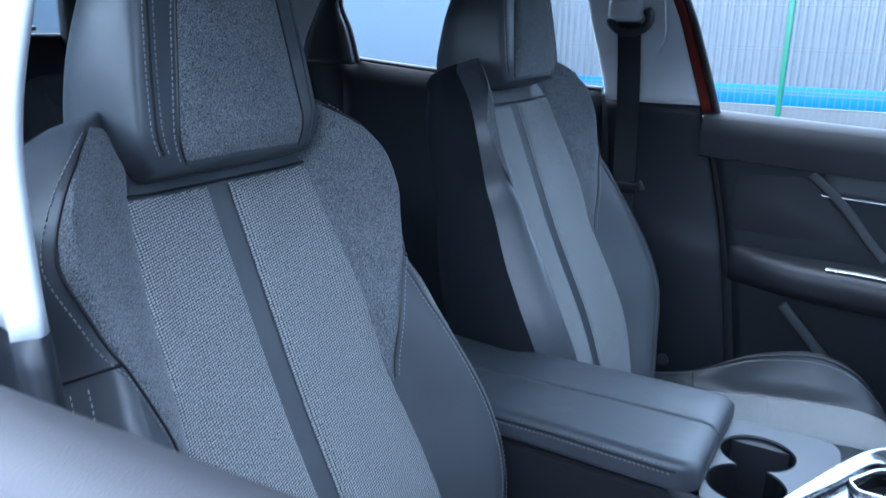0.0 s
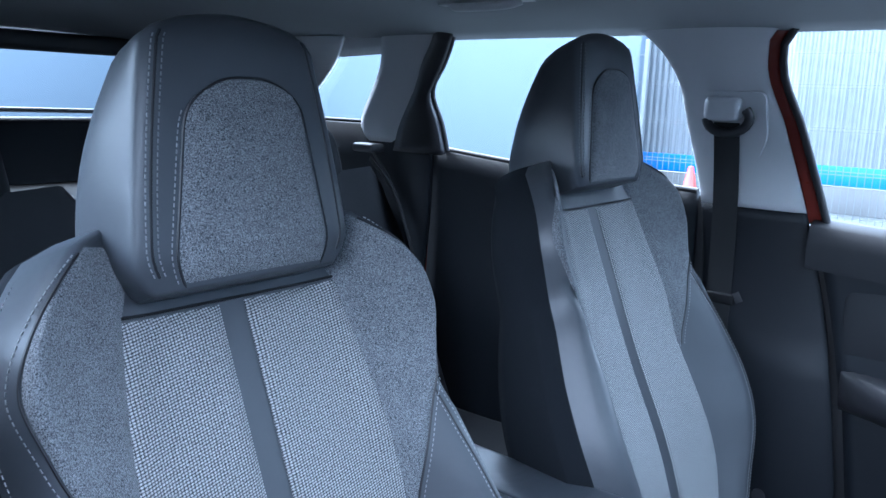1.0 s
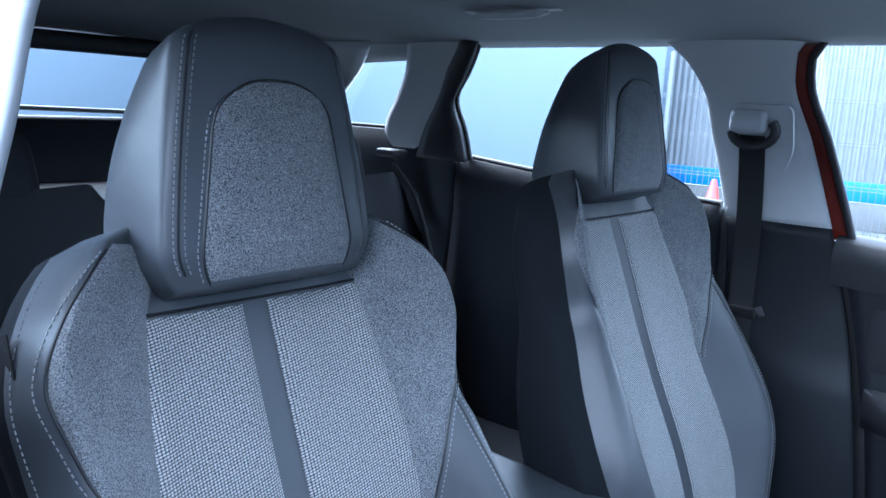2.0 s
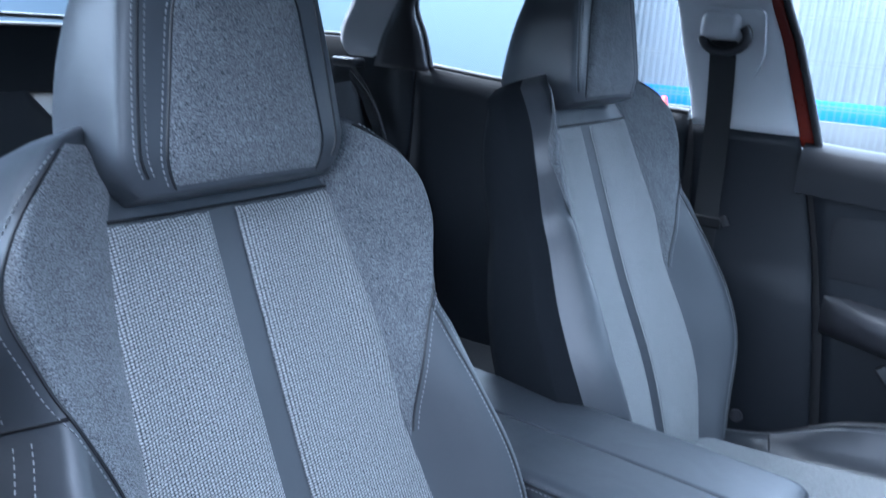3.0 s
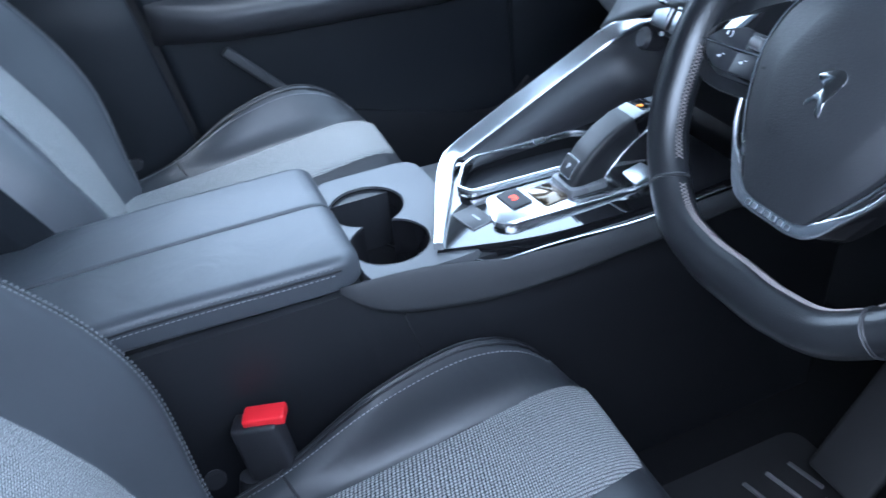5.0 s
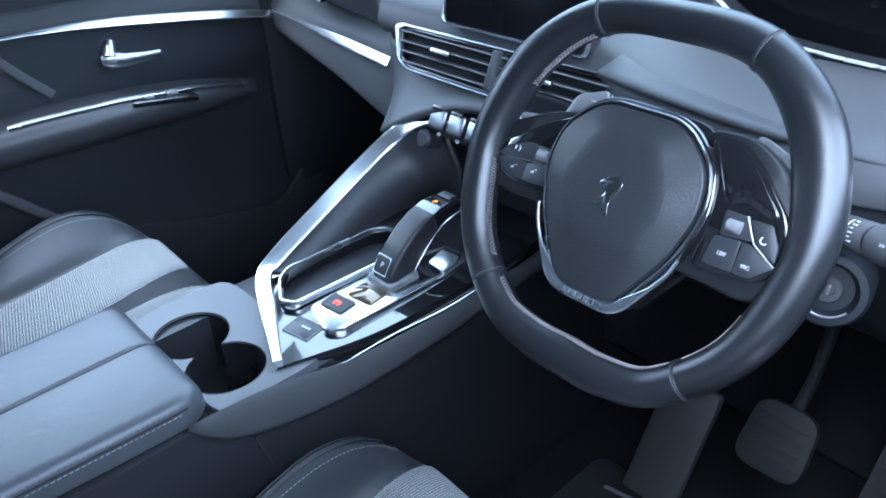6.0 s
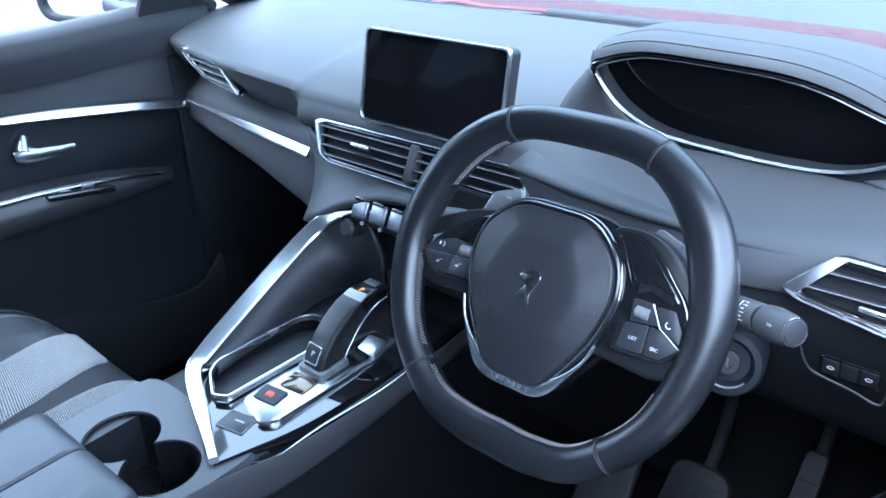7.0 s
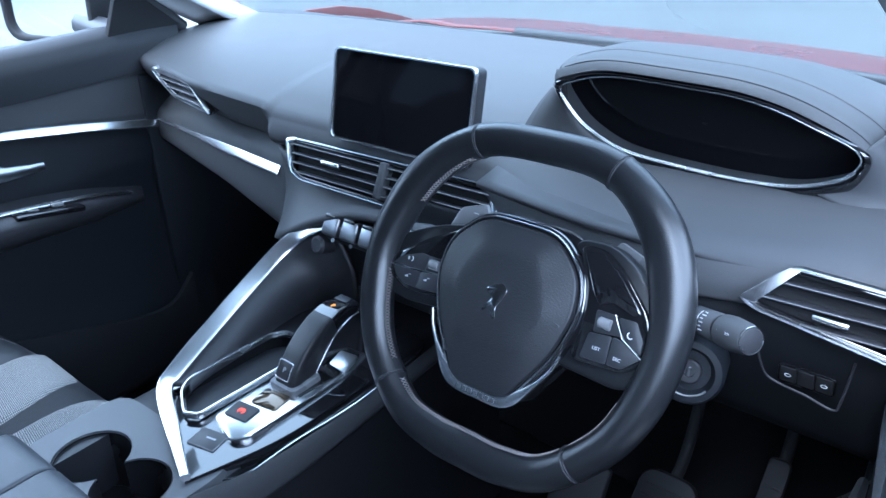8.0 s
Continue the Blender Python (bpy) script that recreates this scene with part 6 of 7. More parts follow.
    pl = plate("shift_plate", [(q.x, q.y) for q in sp], Matrix.Translation((0, 0, 0.785)), 0.008, CHROME, ob, "satin chrome shifter plate", bevel=0.003)
    plate("shift_slot", [(q.x, q.y) for q in rounded([(0.052, 0.735), (0.100, 0.725), (0.108, 0.80), (0.100, 0.848), (0.070, 0.850)], 0.01)], Matrix.Translation((0, 0, 0.7935)), 0.001, PIANO, pl, "gloss black slot")
    mk = pose(0.066, 0.668, 0.7935, 0, 0, 8)
    plate("park_button", [(q.x, q.y) for q in rounded([(-0.018, -0.014), (0.018, -0.014), (0.018, 0.014), (-0.018, 0.014)], 0.003)], mk, 0.002, SOFT, pl, "grey parking brake switch", bevel=0.0008)
    text("lettering", "(P)", 0.0095, mk @ Matrix.Translation((0, 0, 0.0024)), glow("red_lamp", (1.0, 0.08, 0.04), 0.08), pl)
    mk2 = pose(0.076, 0.706, 0.7935, 0, 0, 8)
    plate("gloss_window", [(q.x, q.y) for q in rounded([(-0.020, -0.016), (0.020, -0.016), (0.020, 0.016), (-0.020, 0.016)], 0.004)], mk2, 0.0015, material("bronze_gloss", (0.10, 0.07, 0.04), 0.1, metal=0.6, bump=0, coat=0.5), pl, "bronze-tinted gloss inset", bevel=0.0005)
    mode = pose(0.066, 0.615, 0.784, 0, 0, 12)
    md = plate("mode_button", [(q.x, q.y) for q in rounded([(-0.020, -0.015), (0.020, -0.015), (0.020, 0.015), (-0.020, 0.015)], 0.002)], mode, 0.0022, KEY_BLACK, ob, "black drive mode button", bevel=0.0005)
    mo = [(q.x, q.y) for q in rounded([(-0.0205, -0.0155), (0.0205, -0.0155), (0.0205, 0.0155), (-0.0205, 0.0155)], 0.002)]
    ring("button_frame", mo, inset_poly(mo, 0.0011), mode, 0.0026, SLAT, md, "thin grey frame", bevel=0.0003)
    plate("button_mark", [(-0.004, 0.001), (0.010, 0.001), (0.010, 0.0035), (-0.004, 0.0035)], mode @ Matrix.Translation((0, 0, 0.0022)), 0.0003, MARK, md)
    # selector, a leaning grip with a squared gloss head
    sel = [(0.747, 0.790, 0.0190, 0.0215), (0.756, 0.808, 0.0198, 0.0215), (0.770, 0.826, 0.0202, 0.0205), (0.786, 0.841, 0.0202, 0.0190), (0.804, 0.853, 0.0198, 0.0170), (0.822, 0.860, 0.0192, 0.0150), (0.840, 0.8625, 0.0185, 0.0128), (0.856, 0.8610, 0.0175, 0.0105), (0.860, 0.8600, 0.0160, 0.0090)]
    rings = []
    for i, (y, z, w, d) in enumerate(sel):
        a, b = sel[max(0, i - 1)], sel[min(len(sel) - 1, i + 1)]
        t = Vector((0, b[0] - a[0], b[1] - a[1])).normalized()
        up = Vector((0, -t.z, t.y))
        ov = rounded([(-w * 0.78, -d, 0), (w * 0.78, -d, 0), (w, d * 0.55, 0), (w * 0.86, d, 0), (-w * 0.86, d, 0), (-w, d * 0.55, 0)], 0.006, 4)
        rings.append([Vector((0.074, y, z)) + Vector((1, 0, 0)) * q.x + up * q.y for q in ov])
    dense = []
    for r0, r1 in zip(rings, rings[1:]):
        for t in (0, 0.25, 0.5, 0.75):
            dense.append([p.lerp(q, t) for p, q in zip(r0, r1)])
    dense.append(rings[-1])
    lever = loft("gear_selector", dense[:19], LEATHER_DARK, ob, "black gear selector", sharp=60)
    head = []
    for r0 in dense[18:]:
        c = sum(r0, Vector()) / len(r0)
        head.append([c + (q - c) * 1.03 for q in r0])
    loft("selector_head", head, PIANO, lever, "gloss black selector head", sharp=60)
    for sx in (-1, 1):
        tube("selector_edge", [Vector((0.074 + sx * w * 0.80, y, z)) + Vector((0, 0.5, -0.8)) * d * 0.95 for y, z, w, d in sel[1:8]], 0.0013, CHROME, lever, "chrome edge", seg=8)
    skirt = [(q.x, q.y) for q in rounded([(-0.024, -0.026), (0.024, -0.026), (0.024, 0.026), (-0.024, 0.026)], 0.008)]
    plate("selector_skirt", skirt, frame_of((0.074, 0.750, 0.7930), (1, 0, 0), (0, 1, 0)), 0.010, SLAT, lever, "satin grey skirt", bevel=0.004)
    plate("light_window", [(q.x, q.y) for q in rounded([(0.079, 0.806), (0.112, 0.802), (0.100, 0.842), (0.070, 0.838)], 0.004)], Matrix.Translation((0, 0, 0.7935)), 0.0022, STEEL, pl, "bright metal plate in front of the selector", bevel=0.0008)
    mt_ = frame_of((0.074, 0.842, 0.8760), (1, 0, 0), (0, 1, -0.02))
    text("lettering", "P", 0.010, mt_ @ Matrix.Translation((0.002, -0.016, -0.0006)), glow("orange_lamp", (1.0, 0.3, 0.03), 0.05), lever)
    plate("unlock_key", [(q.x, q.y) for q in rounded([(-0.011, -0.007), (0.011, -0.007), (0.011, 0.007), (-0.011, 0.007)], 0.002)], mt_ @ Matrix.Translation((0, 0.006, -0.0018)), 0.002, KEY_BLACK, lever, "small black key", bevel=0.0006)
    mp = frame_of((0.071, 0.7385, 0.8185), (1, 0, 0), (0, 0.55, 0.83))
    ring("key_frame", [(q.x, q.y) for q in rounded([(-0.013, -0.013), (0.013, -0.013), (0.013, 0.013), (-0.013, 0.013)], 0.003)], [(q.x * 0.85, q.y * 0.85) for q in rounded([(-0.013, -0.013), (0.013, -0.013), (0.013, 0.013), (-0.013, 0.013)], 0.003)], mp, 0.003, CHROME, lever, "chrome key frame", bevel=0.0006)
    plate("park_key", [(q.x, q.y) for q in rounded([(-0.011, -0.011), (0.011, -0.011), (0.011, 0.011), (-0.011, 0.011)], 0.003)], mp, 0.002, PLASTIC, lever, "black park key", bevel=0.0006)
    text("lettering", "P", 0.010, mp @ Matrix.Translation((0, 0, 0.0024)), MARK, lever)
    # chrome arch from the cup deck up to the switches
    ctrl = [(0.104, 0.556, 0.789), (0.02, 0.597, 0.791), (-0.050, 0.634, 0.794), (-0.068, 0.668, 0.803), (-0.080, 0.75, 0.834), (-0.088, 0.83, 0.866), (-0.080, 0.885, 0.897), (-0.045, 0.913, 0.925), (0.01, 0.922, 0.938), (0.10, 0.922, 0.940)]
    pts = spline(ctrl, 6)
    sides, norms, wid = [], [], []
    for i, p in enumerate(pts):
        k = i / (len(pts) - 1)
        t = (pts[min(i + 1, len(pts) - 1)] - pts[max(i - 1, 0)]).normalized()
        nn = Vector((0.55, -0.35, 0.75)) if k > 0.3 else Vector((0.1, 0.0, 1)).lerp(Vector((0.55, -0.35, 0.75)), step(0.1, 0.3, k))
        nn = (nn - t * nn.dot(t)).normalized()
        norms.append(nn), sides.append(t.cross(nn)), wid.append(0.011 + 0.009 * step(0.0, 0.16, k) + 0.004 * step(0.2, 0.4, k) - 0.012 * step(0.75, 1, k))
    ribbon("chrome_arch", pts, sides, norms, wid, 0.010, CHROME, ob, "satin chrome arch trim")
    # flank outside the arch, and the inner wall below it
    m = len(pts)
    rows = [[pts[i] + Vector((-0.012, 0.004, -0.004)) for i in range(6, m - 10)],
            [pts[i] + Vector((-0.030, 0.010, -0.012)) for i in range(6, m - 10)],
            [Vector((-0.118, pts[i].y + 0.03, pts[i].z - 0.05)) for i in range(6, m - 10)],
            [Vector((-0.122, pts[i].y + 0.05, min(0.72, pts[i].z - 0.1))) for i in range(6, m - 10)]]
    loft("flank", rows, SOFT, ob, "dark console flank", closed=False, caps=False, th=0.006, sharp=70)
    rows = [[pts[i] + Vector((0.004, 0.004, -0.006)) for i in range(14, m - 8)], [Vector((pts[i].x + 0.02, pts[i].y + 0.02, 0.5 * pts[i].z + 0.39)) for i in range(14, m - 8)], [Vector((pts[i].x + 0.03, pts[i].y + 0.01, 0.784)) for i in range(14, m - 8)]]
    loft("inner_wall", rows, PLASTIC, ob, "dark inner wall", closed=False, caps=False, th=0.006, sharp=70)
    rbox("back_wall", (0.24, 0.02, 0.16), (0.04, 1.0, 0.87), 0.005, PLASTIC, ob, "black back wall of the tray")
    return ob


centre_console()


def toggle_switches():
    ob = root("switch_bar", (0.08, 0.93, 0.93), "row of satin metal toggle keys on the dash", "switch panel")
    rbox("bar", (0.34, 0.035, 0.030), (0.115, 0.930, 0.926), 0.008, PLASTIC, ob, "black bar")
    lathe("knob", [(0, -0.02), (0.014, -0.02), (0.014, 0.004), (0.010, 0.008), (0, 0.008)], frame_of((-0.028, 0.905, 0.905), (1, 0, 0), (0, 0.3, 1)), PLASTIC, ob, "black knob")
    for k in range(7):
        x = -0.005 + 0.036 * k
        key = rbox("toggle_key", (0.030, 0.016, 0.030), (x, 0.914, 0.938), 0.004, KEY_METAL, ob, "satin metal toggle key", rot=(-28, 0, 0))
        rbox("key_window", (0.019, 0.012, 0.006), (x, 0.9145, 0.9535), 0.002, PIANO, key, "black symbol window", rot=(-28, 0, 0))
        lathe("indicator", [(0, 0), (0.003, 0), (0.003, 0.002), (0, 0.002)], frame_of((x, 0.911, 0.917), (1, 0, 0), (0, 0.2, 1)), MARK, ob)


toggle_switches()


# ---- belts, buckles, pedals, small fittings ----
def seat_belt(sign):
    ob = root("seat_belt", (sign * 0.66, 0.12, 0.95), "black seat belt hanging from its pillar anchor", "seat belt")
    x = sign * (half(1.30) - 0.024)
    plate("anchor_plate", [(q.x, q.y) for q in rounded([(-0.045, -0.055), (0.058, -0.055), (0.075, -0.01), (0.070, 0.075), (-0.045, 0.075)], 0.018)], frame_of((x + sign * 0.012, 0.105, 1.295), (0, 1, 0), (-sign * 0.22, 0, 1)), 0.010 if sign < 0 else -0.010, GREY_TRIM, ob, "pale grey anchor cover", bevel=0.0)
    rbox("guide", (0.030, 0.070, 0.045), (x - sign * 0.010, 0.100, 1.335), 0.012, GREY_TRIM, ob, "pale grey belt guide")
    tube("loop", [(x - sign * 0.012, 0.110 + 0.040 * math.cos(a), 1.318 + 0.028 * math.sin(a)) for a in np.linspace(math.pi * 1.02, math.pi * 2.2, 14)], 0.009, PLASTIC, ob, "black belt loop")
    rings = []
    for z in np.linspace(1.31, 0.52, 30):
        xx = sign * (half(z) - 0.030)
        yc = 0.108 + 0.006 * (1.31 - z)
        rings.append([Vector((xx + sign * 0.0007, yc - 0.024, z)), Vector((xx - sign * 0.0007, yc - 0.024, z)), Vector((xx - sign * 0.0012, yc, z)), Vector((xx - sign * 0.0007, yc + 0.024, z)), Vector((xx + sign * 0.0007, yc + 0.024, z)), Vector((xx + sign * 0.0002, yc, z))])
    loft("webbing", rings, WEBBING, ob, "black belt webbing", sharp=40)
    rbox("tongue", (0.010, 0.054, 0.022), (sign * (half(0.96) - 0.036), 0.116, 0.968), 0.004, MATTE, ob, "black belt tongue")
    rbox("tongue_plate", (0.003, 0.014, 0.020), (sign * (half(0.96) - 0.038), 0.150, 0.975), 0.001, PLASTIC, ob, "black tongue plate", rot=(30, 0, 0))


seat_belt(-1)


def buckle(x, y, z):
    ob = root("buckle", (x, y, 0.55), "black seat belt buckle with red release button", "buckle", group="buckles")
    rbox("housing", (0.030, 0.052, 0.10), (x, y - 0.004, z - 0.052), 0.006, PLASTIC, ob, "black housing", rot=(6, 0, -22))
    rbox("button", (0.024, 0.046, 0.012), (x, y + 0.003, z + 0.001), 0.003, RED_PLASTIC, ob, "red release button", rot=(6, 0, -22))
    tube("stem", [(x, y - 0.03, z - 0.08), (x, y - 0.05, z - 0.16)], 0.012, PLASTIC, ob, "black stem")


buckle(0.138, 0.328, 0.668)
buckle(-0.142, 0.32, 0.69)


def pedal(x, y, z, w, h, label):
    ob = root("pedal", (x, y, z), label, "pedal", group="pedals")
    m = pose(x, y, z, 55, 0, 0)
    o = [(q.x, q.y) for q in rounded([(-w / 2, -h / 2), (w / 2, -h / 2), (w * 0.44, h / 2), (-w * 0.44, h / 2)], min(w, h) * 0.28)]
    pad = plate("pad", o, m @ Matrix.Translation((0, 0, -0.008)), 0.014, PEDAL_RUBBER, ob, "worn black rubber pad", bevel=0.004)
    for k in range(4):
        rbox("rib", (w * 0.72, 0.0035, 0.0022), m @ Vector((0, (k - 1.5) * h * 0.17, 0.0065)), 0.0008, PEDAL_RUBBER, pad, rot=(55, 0, 0))
    tube("arm", spline([(x, y + 0.012, z), (x, y + 0.08, z + 0.07), (x, y + 0.13, z + 0.3)], 5), 0.008, MATTE, ob, "black arm")


PEDAL_RUBBER = material("pedal_rubber", (0.006, 0.006, 0.007), 0.7, grain=700, bump=0.3, spec=0.2)
pedal(0.492, 1.00, 0.625, 0.088, 0.090, "wide black brake pedal under the dash")
pedal(0.612, 1.02, 0.665, 0.030, 0.15, "slim black throttle pedal under the dash")


def foot_rest():
    ob = root("foot_rest", (0.335, 1.04, 0.46), "black ribbed foot rest beside the pedals", "foot rest")
    rbox("plate", (0.085, 0.016, 0.19), (0.345, 1.02, 0.50), 0.006, RUBBER, ob, "black plastic plate", rot=(-32, 0, 0))
    for k in range(5):
        rbox("rib", (0.066, 0.006, 0.006), (0.345, 0.985 + 0.018 * k, 0.452 + 0.027 * k), 0.002, RUBBER, ob, rot=(-32, 0, 0))


foot_rest()


def floor_mat():
    ob = root("floor_mat", (0.40, 0.90, FLOOR), "black rubber floor mat with raised ribs", "floor mat")
    o = [(q.x, q.y) for q in rounded([(0.20, 0.72), (0.62, 0.72), (0.62, 1.06), (0.20, 1.06)], 0.03)]
    plate("mat", o, Matrix.Translation((0, 0, FLOOR + 0.001)), 0.008, RUBBER, ob, "black rubber mat", bevel=0.003)
    for k in range(9):
        rbox("rib", (0.055, 0.006, 0.005), (0.275 + 0.036 * (k % 3) * 1.9, 0.93 + 0.04 * (k // 3), FLOOR + 0.010), 0.0015, SLAT, ob, "pale ridge on the mat", rot=(0, 0, 12))


floor_mat()


def grab_handle(x, y):
    ob = root("grab_handle", (x, y, 1.5), "pale grey folding grab handle under the headliner", "grab handle")
    s = 1 if x > 0 else -1
    z = ceiling_z(x, y)
    for d in (-0.085, 0.085):
        rbox("mount", (0.030, 0.045, 0.016), (x, y + d, z - 0.006), 0.006, GREY_TRIM, ob, "grey mount")
    tube("grip", spline([(x, y - 0.08, z - 0.012), (x - s * 0.012, y - 0.05, z - 0.02), (x - s * 0.012, y + 0.05, z - 0.02), (x, y + 0.08, z - 0.012)], 5), 0.008, GREY_TRIM, ob, "grey grip")


grab_handle(-0.381, -0.258)
grab_handle(0.53, -0.33)


# ---- rear bench ----
REAR_CLOTH = material("rear_seat_cover", (0.0085, 0.0095, 0.0115), 0.8, grain=1200, bump=0.3, var=0.15, spec=0.18)


def rear_bench():
    ob = root("rear_bench", (0, -0.65, FLOOR), "dark cloth and leatherette rear bench", "car seat")
    rec = radians(24)
    u, nn = Vector((0, -math.sin(rec), math.cos(rec))), Vector((0, math.cos(rec), math.sin(rec)))
    b = Vector((0, -0.52, 0.60))
    for xc, w in ((-0.38, 0.26), (0.0, 0.11), (0.38, 0.26)):
        rows = []
        for h in np.r_[-0.05, np.linspace(0, 0.56, 16), 0.585, 0.60]:
            k = 1 - 0.10 * step(0.40, 0.56, h) - 3 * max(0.0, h - 0.56)
            sec = rounded([(-w * k, -0.11, 0), (w * k, -0.11, 0), (w * k, 0.02, 0), (w * 0.7, 0.045, 0), (w * 0.4, 0.02, 0), (-w * 0.4, 0.02, 0), (-w * 0.7, 0.045, 0), (-w * k, 0.02, 0)], 0.03, 3)
            rows.append([b + Vector((xc + q.x, 0, 0)) + u * h + nn * q.y for q in sec])
        loft("backrest", rows, REAR_CLOTH, ob, "dark cloth rear backrest", sharp=70)
        rows = []
        for y in np.r_[-0.50, np.linspace(-0.45, -0.06, 10), -0.03, -0.015]:
            z = 0.60 + 0.02 * step(-0.4, -0.1, y) - 0.05 * step(-0.06, -0.01, y)
            sec = rounded([(xc - w, 0.42, 0), (xc + w, 0.42, 0), (xc + w, z - 0.01, 0), (xc, z, 0), (xc - w, z - 0.01, 0)], 0.03, 3)
            rows.append([Vector((q.x, y, q.y)) for q in sec])
        loft("cushion", rows, REAR_CLOTH, ob, "dark rear cushion", sharp=70)
        hw = 0.13 if abs(xc) > 0 else 0.10
        hh = 0.155 if abs(xc) > 0 else 0.075
        rows = []
        for t in np.linspace(0, 1, 14):
            k = math.sqrt(max(0.03, 1 - (2 * t - 1) ** 6)) * (1 - 0.12 * t)
            sec = rounded([(-hw * k, -0.05 * k, 0), (hw * k, -0.05 * k, 0), (hw * k * 0.92, 0.05 * k, 0), (-hw * k * 0.92, 0.05 * k, 0)], 0.03, 4)
            rows.append([b + Vector((xc + q.x, 0, 0)) + u * (0.565 + hh * t) + nn * (q.y - 0.03 + 0.03 * t) for q in sec])
        loft("headrest", rows, REAR_CLOTH, ob, "dark leatherette headrest", sharp=70)
    for xc in (-0.38, 0.38):
        for s in (-1, 1):
            hs = np.linspace(0.0, 0.47, 20)
            tube("seam", [b + Vector((xc + s * 0.13, 0, 0)) + u * h + nn * 0.026 for h in hs], 0.003, PLASTIC, ob, seg=6)


rear_bench()


def rear_belt(sign):
    """A belt that falls in loose folds from the rear pillar over the end of the bench."""
    ob = root("seat_belt", (sign * 0.62, -0.66, 1.15), "loose black rear seat belt over the bench end", "seat belt")
    for k, (dx, dy) in enumerate(((0.0, 0.0), (0.030, 0.024))):
        pts = spline([(sign * (0.640 - dx), -0.800 + dy, 1.20 - 0.02 * k), (sign * (0.625 - dx), -0.700 + dy, 1.10), (sign * (0.600 - dx), -0.600 + dy, 0.93), (sign * (0.560 - dx), -0.505 + dy, 0.72)], 8)
        n = len(pts)
        ribbon("webbing", pts, [Vector((-sign * 0.62, 0.70 - 0.2 * i / n, 0.30)).normalized() for i in range(n)], [Vector((-sign * 0.7, -0.45, 0.2)).normalized()] * n, 0.046, 0.0022, WEBBING, ob, "black belt webbing")
    rbox("guide", (0.05, 0.075, 0.022), (sign * 0.628, -0.800, 1.205), 0.008, PLASTIC, ob, "black belt guide")


rear_belt(-1)


# ---- the yard outside ----
CORR = material("pale_corrugated_sheet", (0.135, 0.146, 0.160), 0.5, grain=60, bump=0.05, var=0.06, blot=0.8)
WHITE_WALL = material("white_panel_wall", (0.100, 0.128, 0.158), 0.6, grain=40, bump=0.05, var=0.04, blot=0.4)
BLUE = material("blue_paint", (0.008, 0.12, 0.40), 0.5, bump=0.05)
GREEN = material("green_paint", (0.015, 0.12, 0.065), 0.4, bump=0.05)
WIRE = material("galvanised_wire", (0.10, 0.11, 0.115), 0.6, bump=0)
FX = -10.5


def metal_wall():
    ob = root("wall_west", (FX, 2, 0), "pale corrugated sheet wall with a blue base band", "wall", kind="structure")
    for k in range(17):
        y0 = -5.3 + 1.0 * k
        v, n = [], 40
        for z in (0.62, 3.6):
            for i in range(n + 1):
                y = y0 + i / n
                v.append((FX + 0.012 * (1 if (i // 2) % 2 else -1), y, z))
        f = [(i, i + 1, n + 2 + i, n + 1 + i) for i in range(n)]
        obj("panel", v, f, CORR, ob, smooth=False)
    rbox("band", (0.06, 17, 0.26), (FX - 0.01, 3.2, 0.50), 0.01, BLUE, ob, "blue painted base band")
    rbox("plinth", (0.05, 17, 0.36), (FX - 0.02, 3.2, 0.18), 0.01, material("grey_concrete", (0.12, 0.12, 0.12), 0.9, grain=40, bump=0.4, var=0.2, blot=2), ob, "grey concrete plinth")


metal_wall()


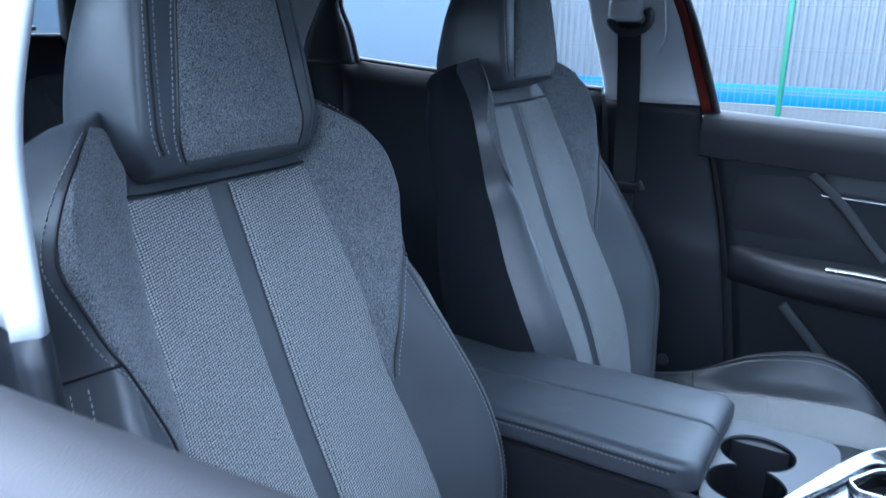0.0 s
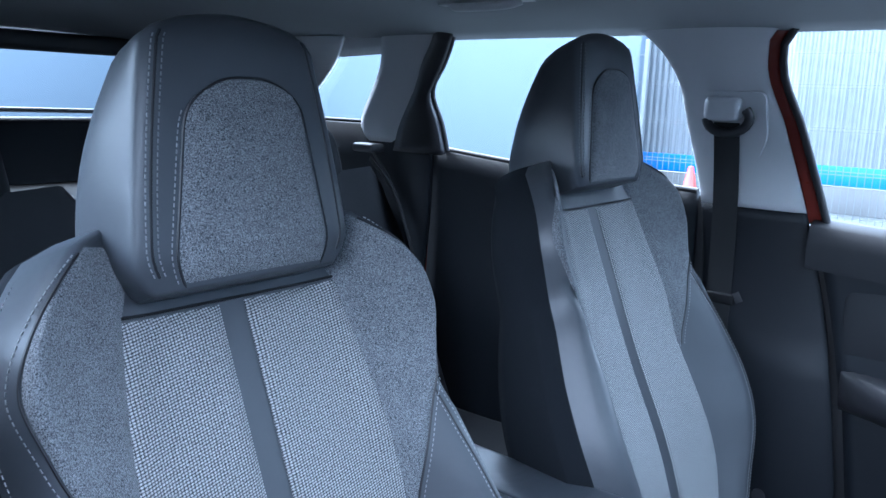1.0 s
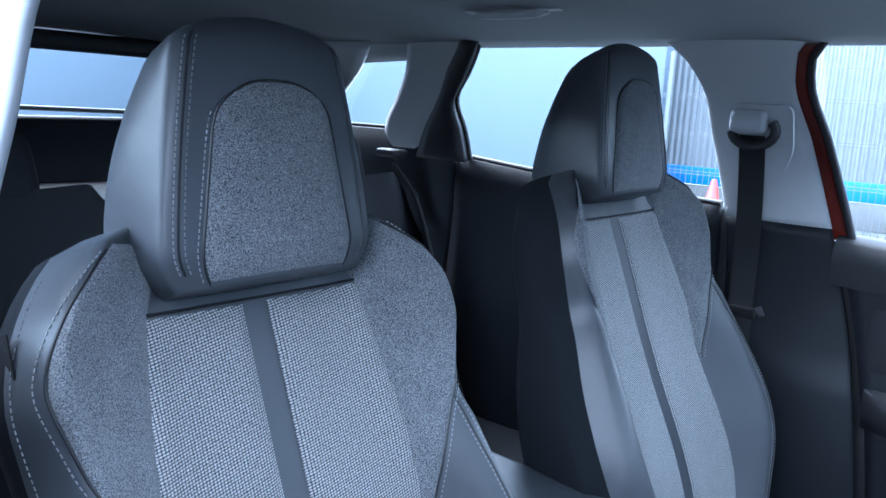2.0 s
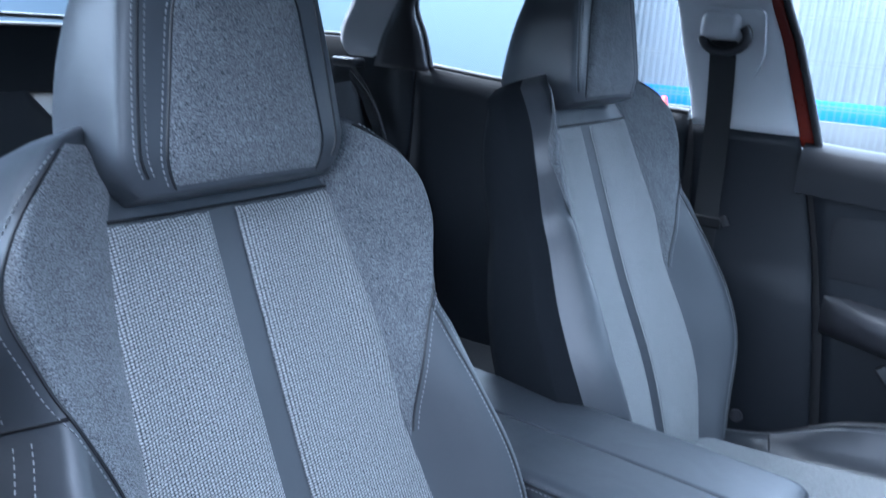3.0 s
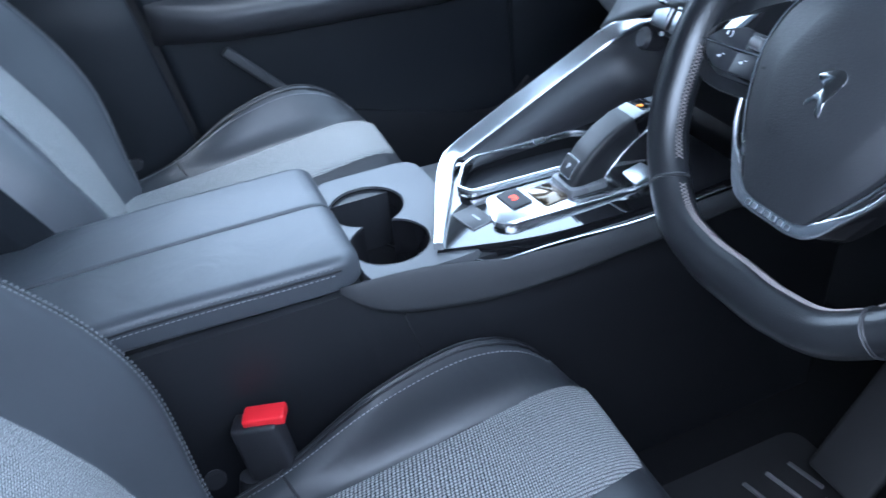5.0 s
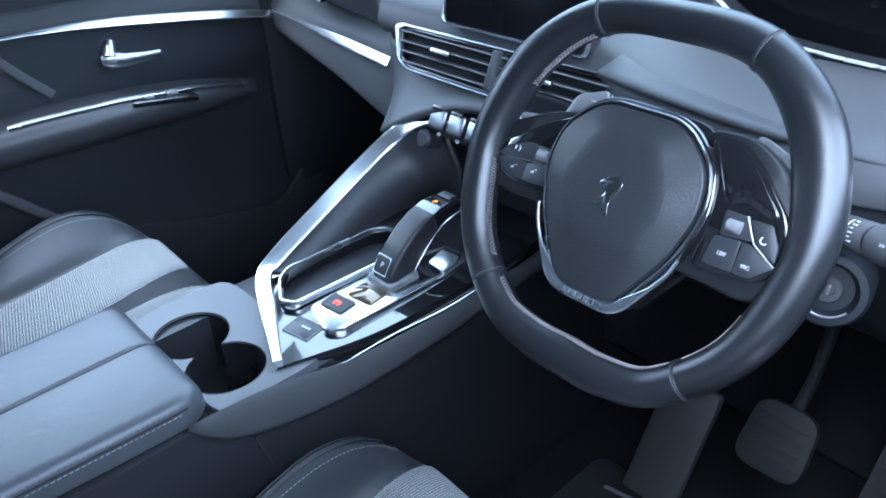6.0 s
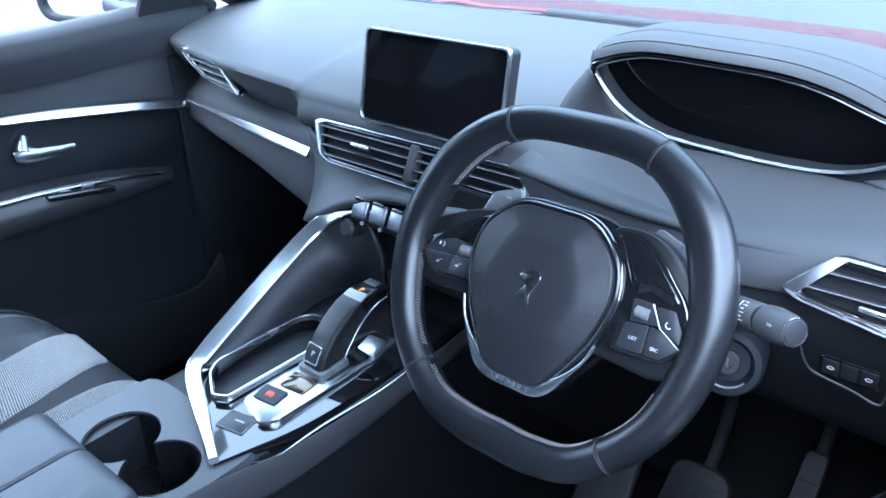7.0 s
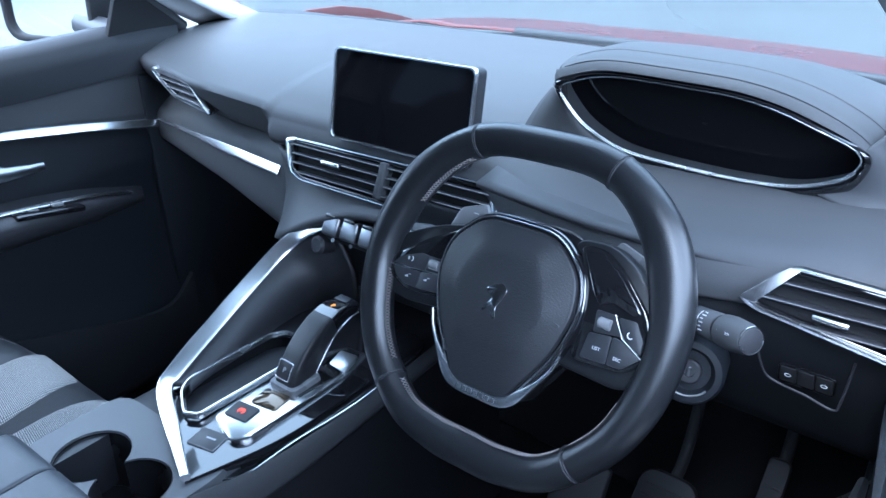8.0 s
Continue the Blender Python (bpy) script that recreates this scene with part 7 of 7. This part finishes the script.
def white_wall():
    ob = root("wall_south", (-9, -12, 0), "smooth white panel wall of a hall", "wall", kind="structure")
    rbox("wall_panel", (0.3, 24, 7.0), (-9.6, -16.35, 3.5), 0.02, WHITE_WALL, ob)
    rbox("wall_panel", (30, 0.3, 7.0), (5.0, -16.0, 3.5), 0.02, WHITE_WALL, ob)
    # added wall out of view ahead; dims the dash top and bonnet reflections
    north = root("shade_wall_north", (0, 12, 0), "unseen panel wall added to cut light from ahead", "wall", kind="structure")
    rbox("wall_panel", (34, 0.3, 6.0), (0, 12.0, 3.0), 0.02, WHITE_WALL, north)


white_wall()


def shade_wall():
    # unseen wall, added to hold back low light from the driver's side
    tagged(rbox("shade_wall_east", (0.2, 26.0, 2.3), (6.5, 0.0, 1.15), 0.01, material("shade_wall_grey", (0.12, 0.12, 0.123), 0.8, grain=30, bump=0.2, var=0.15, blot=0.5)), "unseen dark wall added to cut low light from the driver's side", "wall", kind="structure")


shade_wall()


def mesh_fence():
    ob = root("mesh_fence", (FX + 1.2, 2, 0), "galvanised mesh fence with one green post", "fence")
    x = FX + 1.2
    for k in range(6):
        green = k == 2
        rbox("post", (0.06, 0.06, 2.2), (x, (-4.17, -2.4, -0.66, 1.8, 4.3, 6.8)[k], 1.1), 0.01, GREEN if green else WIRE, ob, "green steel post" if green else "grey steel post")
    v, f = [], []

    def bar(a, b, r):
        i = len(v)
        d = Vector(b) - Vector(a)
        p = Vector((r, 0, 0))
        q = d.cross(p).normalized() * r
        for e in (a, b):
            for w in (p, q, -p, -q):
                v.append(Vector(e) + w)
        f.extend([(i, i + 1, i + 5, i + 4), (i + 1, i + 2, i + 6, i + 5), (i + 2, i + 3, i + 7, i + 6), (i + 3, i, i + 4, i + 7)])
    for k in range(160):
        y = -4.3 + 12.8 * k / 160
        bar((x, y, 0.05), (x, y, 2.05), 0.004)
    for z in (0.1, 0.6, 0.64, 1.1, 1.14, 1.6, 1.64, 2.0):
        bar((x - 0.01, -4.3, z), (x - 0.01, 8.5, z), 0.004)
    tagged(obj("wire_mesh", v, f, WIRE, ob, "galvanised wire mesh", smooth=False), kind="stuff")


mesh_fence()


def traffic_cone():
    ob = root("traffic_cone", (-8.0, -2.9, 0), "red traffic cone on the asphalt", "traffic cone")
    lathe("cone", [(0.17, 0.03), (0.15, 0.05), (0.03, 0.65), (0.02, 0.66), (0, 0.66)], Matrix.Translation((-8.0, -2.9, 0)), material("cone_red", (0.60, 0.03, 0.02), 0.4, bump=0.05), ob, "red cone")
    rbox("base", (0.42, 0.42, 0.04), (-8.0, -2.9, 0.02), 0.01, RUBBER, ob, "black base")


traffic_cone()
